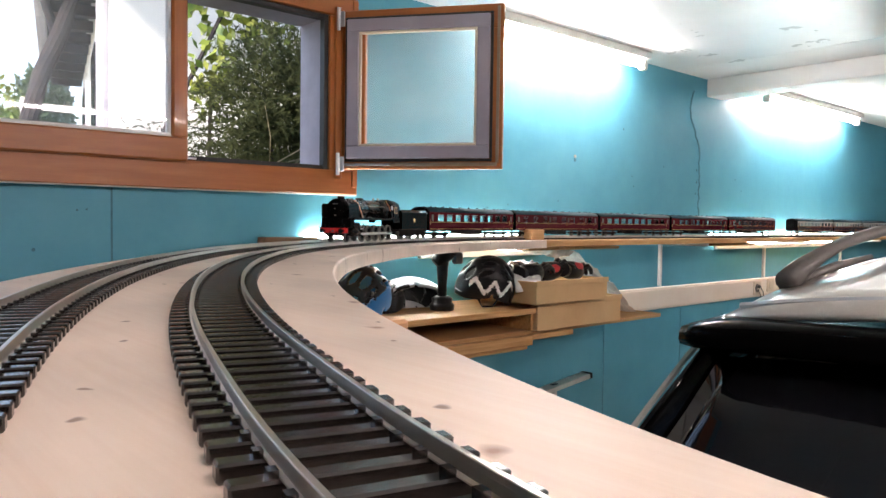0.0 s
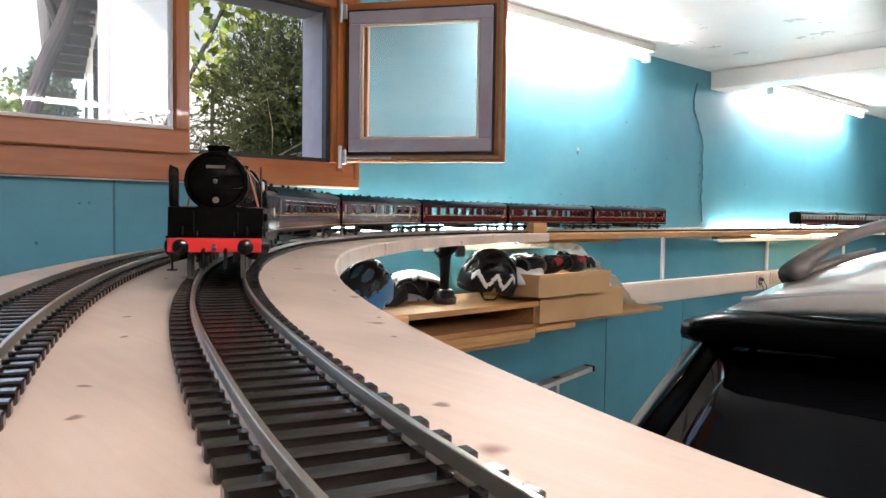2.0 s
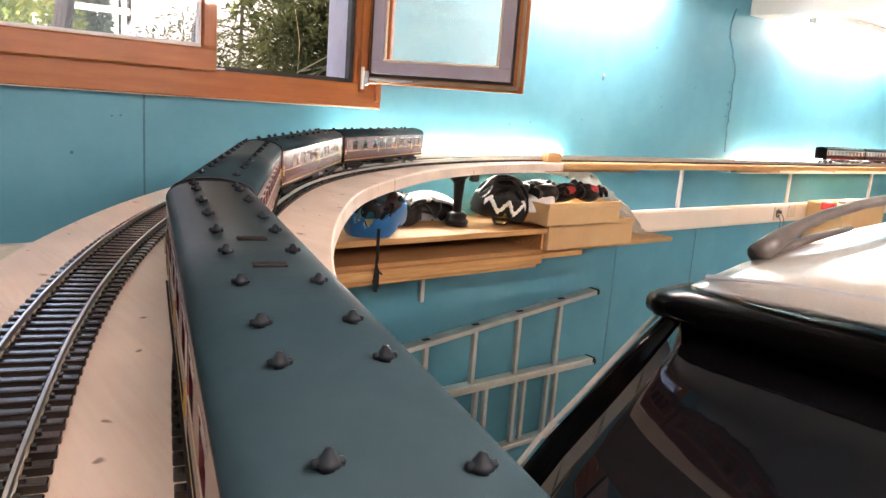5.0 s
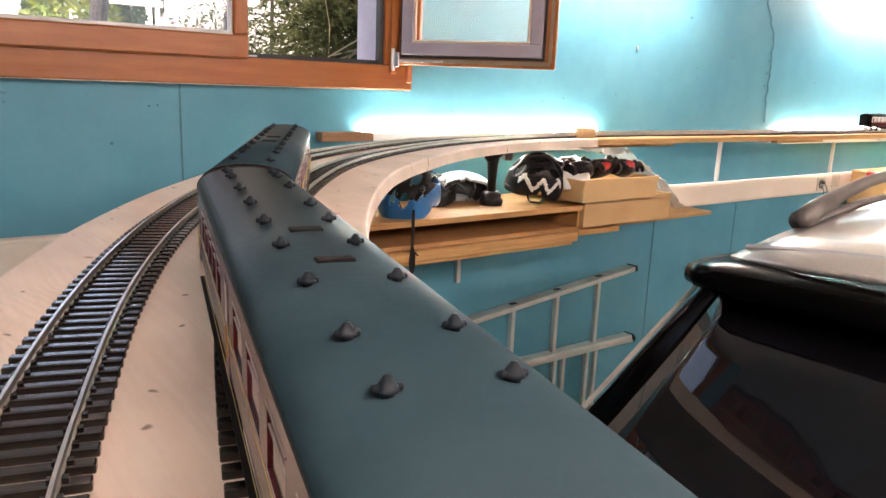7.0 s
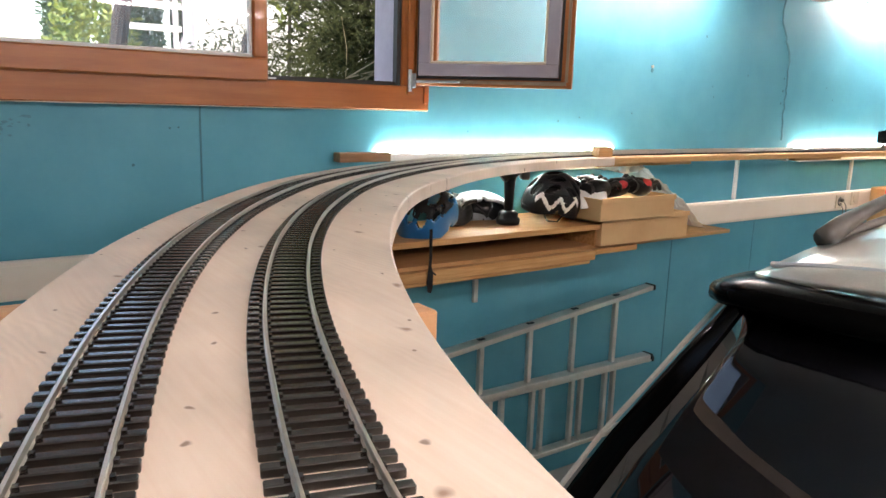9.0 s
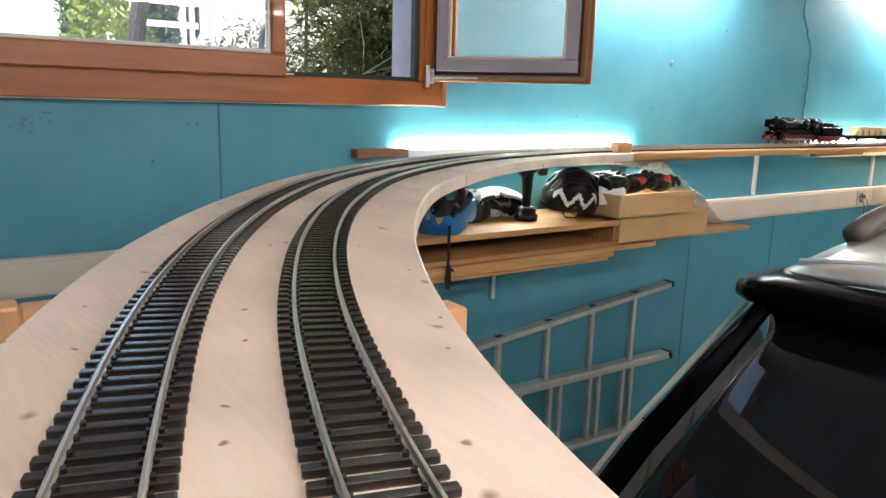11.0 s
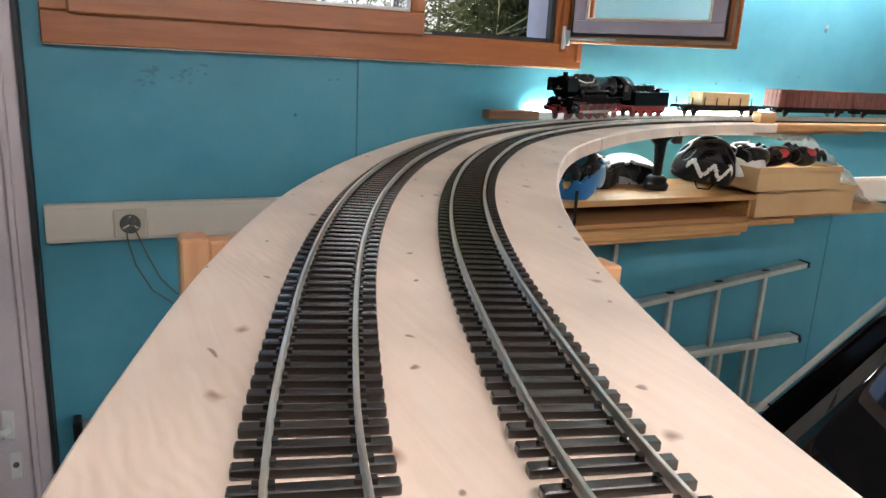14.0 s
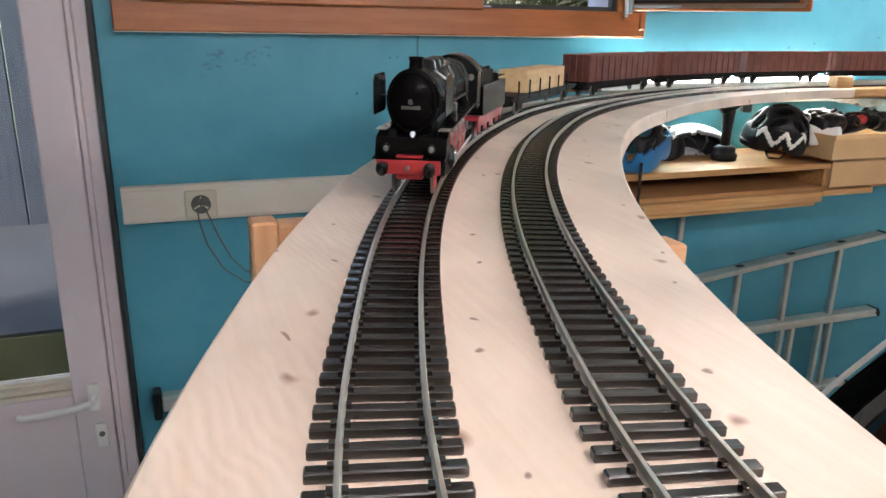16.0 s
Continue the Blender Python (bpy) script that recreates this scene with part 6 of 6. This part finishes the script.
def ladder(name, label, a0, a1, b0, b1, xs, y):
    L = thing("ladder", label, "ladder", group="hung ladders")
    for (p, q) in ((a0, a1), (b0, b1)):
        d = (Vector((q[0], 0, q[1])) - Vector((p[0], 0, p[1])))
        ang = math.degrees(math.atan2(d.z, d.x))
        r = part("rail", box(0, d.length, -0.033, 0.033, -0.013, 0.013, 0.003), M_ALU, L, "", pose(p[0], y, p[1], 0, -ang, 0))
        part("end_cap", box(d.length, d.length + 0.018, -0.036, 0.036, -0.016, 0.016, 0.004), M_BLACKP, r, "black plastic end cap")
    for x in xs:
        za = a0[1] + (a1[1] - a0[1]) * (x - a0[0]) / (a1[0] - a0[0])
        zb = b0[1] + (b1[1] - b0[1]) * (x - b0[0]) / (b1[0] - b0[0])
        part("bolt", box(x - 0.022, x + 0.022, y - 0.012, y + 0.012, max(za, zb) + 0.0132, max(za, zb) + 0.019, 0.003), M_BLACKP, L)
        part("rung", box(x - 0.014, x + 0.014, y - 0.014, y + 0.014, min(za, zb) + 0.0135, max(za, zb) - 0.0135, 0.004), M_ALU, L)


ladder("a", "aluminium ladder hung level on the blue wall", (0.9, 0.462), (3.0, 0.690), (0.9, 0.29), (3.03, 0.278), [1.19, 1.495, 1.80, 2.11, 2.415, 2.73], 2.16)
ladder("b", "second aluminium ladder section hung under the first", (0.9, 0.235), (3.14, 0.222), (0.9, -0.17), (3.0, -0.17), [1.05, 1.35, 1.65, 1.93, 2.01, 2.22, 2.29, 2.51, 2.58, 2.77, 2.84], 2.235)


def corner_things():
    # tool heads low beside the door
    t = thing("wall_tool", "grey metal tool head leaning at the wall", "tool", pose(-0.40, 2.24, 0.30))
    part("head", box(-0.07, 0.20, -0.03, 0.03, -0.03, 0.03, 0.006), M_ALU, t)
    part("clamp", box(-0.10, -0.0705, -0.035, 0.035, -0.06, 0.05, 0.006), M_BLACKP, t)
    part("handle", cyl((0.1, 0.0, -0.0305), (0.1, 0.02, FZ - 0.30), 0.012, n=10), M_ALU, t)
    # parked toolbox on the far shelf
    b = thing("tool_crate", "pale wooden crate with red and steel tools beyond the shelf", "crate", pose(5.9, 2.1, 1.0))
    part("crate", box(-0.28, 0.5, -0.15, 0.14, -0.25, 0.15, 0.01), M_CARD, b)
    part("red_lid", box(-0.36, -0.285, -0.10, 0.0, 0.10, 0.16, 0.01), M_BEAM, b, "red handle")
    part("steel_bar", box(-0.2, 0.4, -0.12, -0.06, 0.152, 0.18, 0.006), M_ALU, b)
    s = thing("shelf_bracket", "pale steel bracket holding the crate", "bracket", pose(5.9, WY, 0), "shelf brackets")
    part("arm", box(-0.2, 0.4, -0.34, -0.002, 0.72, 0.7495, 0.002), M_ALU, s)


corner_things()

# ---------- outside the window ----------


def garden():
    rnd = random.Random(21)
    setting("ground", box(-80, 80, WY + 0.25, 160, 0.2, 0.5), M_GRASS, "overgrown garden ground outside the garage", "ground")

    # invented slab over the grass, so the door glass shows dark ground
    setting("dark_slab", box(-4.6, -0.35, WY + 0.26, 8.0, 0.45, 0.515), M_DARKSLAB, "added dark grey slab that darkens the view through the garage door", "paving")

    def foliage(name, label, cat, centre, size, count, leaf, material, trunk=None, shell=0.35, flat=False, droop=0.0):
        t = thing(name, label, cat)
        v, f = [], []
        for i in range(count):
            d = Vector((rnd.gauss(0, 1), rnd.gauss(0, 1), rnd.gauss(0, 1))).normalized()
            r = (shell + (1 - shell) * rnd.random() ** 0.5) * (1 + 0.28 * noise.noise(d * 2.3 + Vector(centre)))
            p = Vector(centre) + Vector((d.x * size[0], d.y * size[1], d.z * size[2])) * r
            u = Vector((rnd.gauss(0, 1), rnd.gauss(0, 1), rnd.gauss(0, 1) - droop)).normalized()
            w = u.orthogonal().normalized()
            w.rotate(Matrix.Rotation(rnd.uniform(0, 6.28), 3, u))
            l, wd = leaf[0] * rnd.uniform(0.6, 1.3), leaf[1] * rnd.uniform(0.7, 1.2)
            b = len(v)
            v += [tuple(p), tuple(p + u * l * 0.5 + w * wd * 0.5), tuple(p + u * l), tuple(p + u * l * 0.5 - w * wd * 0.5)]
            f.append((b, b + 1, b + 2, b + 3))
        me = bpy.data.meshes.new("crown")
        me.from_pydata(v, [], f)
        me.materials.append(material)
        o = new("crown", me)
        o.parent = t
        if trunk:
            part("trunk", pipe(*trunk), M_BARK, t)
        return t
    def sprig_shrub(label, centre, size, count, needles, length):
        """Rosemary-like bush: arching stems, each set all round with short needles."""
        t = thing("shrub", label, "shrub")
        v, f = [], []
        c = Vector(centre)
        for i in range(count):
            d = Vector((rnd.gauss(0, 1), rnd.gauss(0, 1) - 0.4, rnd.gauss(0, 1))).normalized()
            r = 0.25 + 0.75 * rnd.random() ** 0.6
            r *= 1 + 0.35 * noise.noise(d * 2.1 + c)
            p = c + Vector((d.x * size[0], d.y * size[1], d.z * size[2])) * r
            u = (d + Vector((rnd.gauss(0, 0.5), rnd.gauss(0, 0.5), 0.5 + rnd.gauss(0, 0.4)))).normalized()
            ln = length * rnd.uniform(0.5, 1.4)
            bend = Vector((rnd.gauss(0, 0.25), rnd.gauss(0, 0.25), -0.8 * rnd.random()))
            for k in range(needles):
                q = (k + rnd.random()) / needles
                pos = p + u * ln * q + bend * ln * q * q
                ax = (u + bend * 2 * q).normalized()
                o = ax.orthogonal().normalized()
                o.rotate(Matrix.Rotation(rnd.uniform(0, 6.283), 3, ax))
                nd = (ax * 0.75 + o).normalized()
                w = nd.cross(ax).normalized() * 0.0027
                nl = rnd.uniform(0.012, 0.022) * (1.1 - 0.5 * q)
                b0 = len(v)
                v += [tuple(pos - w), tuple(pos + w), tuple(pos + nd * nl)]
                f.append((b0, b0 + 1, b0 + 2))
            b0 = len(v)
            w = u.orthogonal().normalized() * 0.0015
            m1, e1 = p + u * ln * 0.5 + bend * ln * 0.25, p + u * ln + bend * ln
            v += [tuple(p - w), tuple(p + w), tuple(m1 + w), tuple(m1 - w), tuple(e1)]
            f += [(b0, b0 + 1, b0 + 2, b0 + 3), (b0 + 3, b0 + 2, b0 + 4)]
        me = bpy.data.meshes.new("crown")
        me.from_pydata(v, [], f)
        me.materials.append(M_NEEDLE)
        o = new("crown", me)
        o.parent = t
        for k in range(5):
            x = centre[0] + rnd.uniform(-0.1, 0.1)
            part("stem", pipe([(x, centre[1], 0.5), (x + rnd.uniform(-0.1, 0.1), centre[1], 1.3), (x + rnd.uniform(-0.3, 0.3), centre[1] + rnd.uniform(-0.1, 0.1), centre[2] + 0.1)], [0.02, 0.015, 0.006], 7), M_BARK, t)
        return t
    b = sprig_shrub("grey-green rosemary-like shrub close outside the window", (1.80, 3.15, 1.90), (0.56, 0.36, 0.62), 5600, 44, 0.15)
    for i in range(34):
        p = Vector((rnd.uniform(1.35, 1.75), rnd.uniform(2.66, 2.85), rnd.uniform(1.62, 1.78)))
        q = p + Vector((rnd.uniform(0.05, 0.42), rnd.uniform(-0.05, 0.05), rnd.uniform(0.08, 0.42)))
        sag = Vector((rnd.uniform(0.0, 0.08), 0, rnd.uniform(-0.06, -0.01)))
        part("twig", pipe([p, p.lerp(q, 0.33) + sag, p.lerp(q, 0.7) + sag * 0.8, q], [0.004, 0.0033, 0.0025, 0.0012], 5), M_TWIG, b, "pale dry twig" if i == 0 else "")
    foliage("shrub", "dense grey-green needle-leaved shrub close outside the window", "shrub", (2.5, 3.9, 2.3), (0.9, 0.6, 1.0), 14000, (0.07, 0.009), M_NEEDLE, shell=0.2,
            trunk=([(2.4, 3.9, 0.5), (2.45, 3.9, 1.6), (2.5, 3.9, 2.2)], [0.04, 0.03, 0.02], 8))
    foliage("climber", "bright yellow-green broad-leaved climber above the shrub", "plant", (1.95, 3.9, 3.02), (0.7, 0.45, 0.42), 900, (0.085, 0.06), M_LEAF, shell=0.2,
            trunk=([(1.3, 4.0, 0.5), (1.35, 4.0, 2.0), (1.7, 3.9, 2.8)], [0.02, 0.018, 0.012], 7))
    foliage("climber", "bright yellow-green broad-leaved climber above the shrub", "plant", (1.52, 3.7, 2.35), (0.16, 0.15, 0.3), 160, (0.07, 0.05), M_LEAF, shell=0.2,
            trunk=([(1.5, 3.7, 0.5), (1.5, 3.7, 1.6), (1.52, 3.7, 2.3)], [0.015, 0.012, 0.01], 7))
    # leaning trunk with broken limbs
    t = foliage("fruit_tree", "leaning old fruit tree with a bare dark trunk", "tree", (2.4, 7.2, 5.6), (1.2, 1.0, 0.7), 500, (0.10, 0.06), M_LEAF, shell=0.3,
                trunk=([(1.05, 6.6, 0.5), (1.12, 6.6, 1.6), (1.21, 6.6, 2.32), (1.30, 6.6, 2.7), (1.46, 6.6, 3.1), (1.62, 6.65, 3.6), (2.1, 7.0, 5.2)], [0.095, 0.085, 0.075, 0.07, 0.07, 0.06, 0.03], 12))
    part("limb", pipe([(1.44, 6.7, 3.1), (1.2, 6.6, 3.8), (0.9, 6.5, 4.6)], [0.04, 0.03, 0.02], 8), M_BARK, t)
    part("limb", pipe([(1.66, 6.8, 3.8), (2.0, 6.7, 3.9), (2.4, 6.6, 4.5)], [0.04, 0.03, 0.02], 8), M_BARK, t)
    for x, y, h, w in ((1.87, 14.0, 3.4, 0.33), (2.8, 14.0, 3.45, 0.27), (3.3, 14.3, 3.5, 0.27), (-0.3, 16.0, 4.4, 0.5), (-2.2, 15.0, 4.6, 0.5), (-4.5, 15.5, 5.0, 0.6)):
        foliage("thuja_tree", "tall clipped green columnar conifer", "tree", (x, y, 0.6 + h / 2), (w, w, h / 2), 5000, (0.14, 0.05), M_THUJA, shell=0.75, trunk=([(x, y, 0.5), (x, y, 0.6 + h * 0.8)], [0.08, 0.03], 8))
    foliage("garden_bush", "leafy yellow-green garden bush", "shrub", (1.45, 9.2, 2.1), (0.5, 0.5, 0.9), 2600, (0.10, 0.05), M_LEAF, shell=0.3, trunk=([(1.45, 9.2, 0.5), (1.45, 9.2, 2.0)], [0.04, 0.02], 7))
    foliage("garden_bush", "dark twiggy bush below the window", "shrub", (1.55, 4.6, 1.75), (0.42, 0.35, 0.42), 2400, (0.05, 0.014), M_NEEDLE, shell=0.2, trunk=([(1.5, 4.6, 0.5), (1.55, 4.6, 1.6)], [0.03, 0.02], 7))
    # neighbour's house: its long wall runs away from the garage
    h = thing("house", "white rendered neighbour house with dark tiled roof and gutter pipe", "house", pose(2.83, 11.0, 0.9, 0, 0, -103.5))
    part("wall", box(0.0, 6.2, 0.0, 6.0, -0.4, 2.9), M_RENDERW, h)
    part("gable", prism([(0.0, 2.901), (6.0, 2.901), (3.0, 5.0)], 0.0, 6.2), M_RENDERW, h)
    part("roof", prism([(-0.42, 2.60), (-0.42, 2.76), (3.0, 5.35), (6.6, 2.68), (6.6, 2.52), (3.0, 5.17)], -0.5, 7.0), M_TILE, h, "dark blue-grey tiled roof with wide eaves")
    for i in range(12):
        part("rafter", box(-0.35 + 0.6 * i, -0.25 + 0.6 * i, -0.4, -0.0005, 2.52, 2.62), M_BARK, h)
    part("gutter", pipe([(-0.5, -0.47, 2.64), (7.0, -0.47, 2.64)], 0.06, 8), M_SILL, h, "grey metal gutter")
    part("downpipe", pipe([(5.3, -0.47, 2.60), (5.4, -0.40, 2.5), (5.9, -0.06, 2.35), (6.05, -0.06, 2.2), (6.05, -0.06, -0.3)], 0.04, 8), M_SILL, h, "grey metal downpipe")
    for u in (1.6, 4.1):
        wn = part("window", box(u, u + 0.9, -0.05, -0.0005, 1.2, 2.15), M_SILL, h)
        part("pane", box(u + 0.07, u + 0.83, -0.06, -0.0505, 1.27, 2.08), M_CARGLASS, wn)
    fl = thing("garden_fence", "white painted garden rail fence", "fence")
    for z in (2.32, 2.55):
        part("rail", box(1.35, 2.6, 7.6, 7.64, z, z + 0.06), M_RENDERW, fl)
    for x in (1.4, 2.0, 2.55):
        part("post", box(x - 0.03, x + 0.03, 7.641, 7.70, 0.5, 2.66), M_RENDERW, fl)
    # invented shed that keeps the view through the door glass dark
    sh = thing("garden_shed", "added blue-grey plank shed, dark backdrop behind the door glass", "shed", pose(0, 0, 0))
    for i in range(18):
        x = -4.4 + i * 0.19
        part("plank", box(x, x + 0.183, 4.3, 4.33, 0.5, 2.7, 0.004), M_SHED, sh)
    part("roof", prism([(4.1, 2.72), (4.1, 2.78), (6.2, 3.1), (6.2, 3.04)], -4.6, -0.85), M_TILE, sh)
    part("side_wall", box(-1.02, -0.985, 4.331, 6.0, 0.5, 2.7), M_SHED, sh)


M_SHED = mat("blue_grey_plank", (0.028, 0.034, 0.048), 0.7, 0, (0.05, 0.058, 0.075), 4, 5, 0.1, 40, (10, 10, 1), obj_rand=0.2)
garden()

track(on_inner, LOOP, "railway_track", "inner model railway track with dark sleepers and bright rails")
track(on_outer, OUTLOOP, "railway_track", "outer model railway track with dark sleepers and bright rails")

# ---------- trains ----------
LOCO_LEN, TENDER_LEN, COACH_LEN = 12.2, 8.2, 19.9


def along(k):
    return k * KM


EXPRESS = [(british_loco(), along(7.05), 0.12)]
EXPRESS[0][0].scale = (1.12, 1.09, 1.07)
EXPRESS.append((tender(0), along(17.75), 0.06))
c0, c1, c2 = coach(0), coach(1), coach(2)
ident = Matrix.Identity(4)
COACHES = [c0, c1, copy_thing(c0, ident), c2, copy_thing(c1, ident)]
C_START, C_PITCH = 0.68, 0.666
for i, c in enumerate(COACHES):
    EXPRESS.append((c, C_START + C_PITCH * (i + 0.5), 0.205))
FREIGHT = [(german_loco(), 0.238, 0.14), (tender(1), 0.618, 0.09)]
for ob, off, half in FREIGHT:
    ob.scale = (1.17, 1.02, 1.24)
v0 = wagon("stake")
v0.scale = (1.17, 1.05, 1.22)
FREIGHT.append((v0, 1.155, 0.16))
g0 = wagon("goods")
g0.scale = (1.17, 1.05, 1.22)
for i in range(6):
    wv = g0 if i == 0 else copy_thing(g0, ident)
    wv.scale = (1.17, 1.05, 1.22)
    FREIGHT.append((wv, 1.765 + 0.56 * i, 0.16))
PARKED = [coach(0, M_MAROON, M_GREYCOACH, "maroon and pale grey model coach standing at the far shelf", "parked coaches")]
PARKED.append(copy_thing(PARKED[0], ident))
PARKED.append(copy_thing(PARKED[0], ident))
S_PARK = 8.05
for i, c in enumerate(PARKED):
    c.matrix_basis = stand(on_inner, S_PARK + C_PITCH * (i + 0.5), 0.205)


def express_front(t):
    return E_S0 - E_V * t


def freight_front(t):
    return F_S0 - F_V * t


E_S0, E_V = 3.70, 0.70
F_S0, F_V = 16.91, 0.91


def motions():
    times = [0.25 * i for i in range(65)]
    for ob, off, half in EXPRESS:
        walk(ob, [(t, stand(on_inner, express_front(t) + off, half)) for t in times])
    for ob, off, half in FREIGHT:
        walk(ob, [(t, stand(on_outer, freight_front(t) + off, half)) for t in times])


motions()
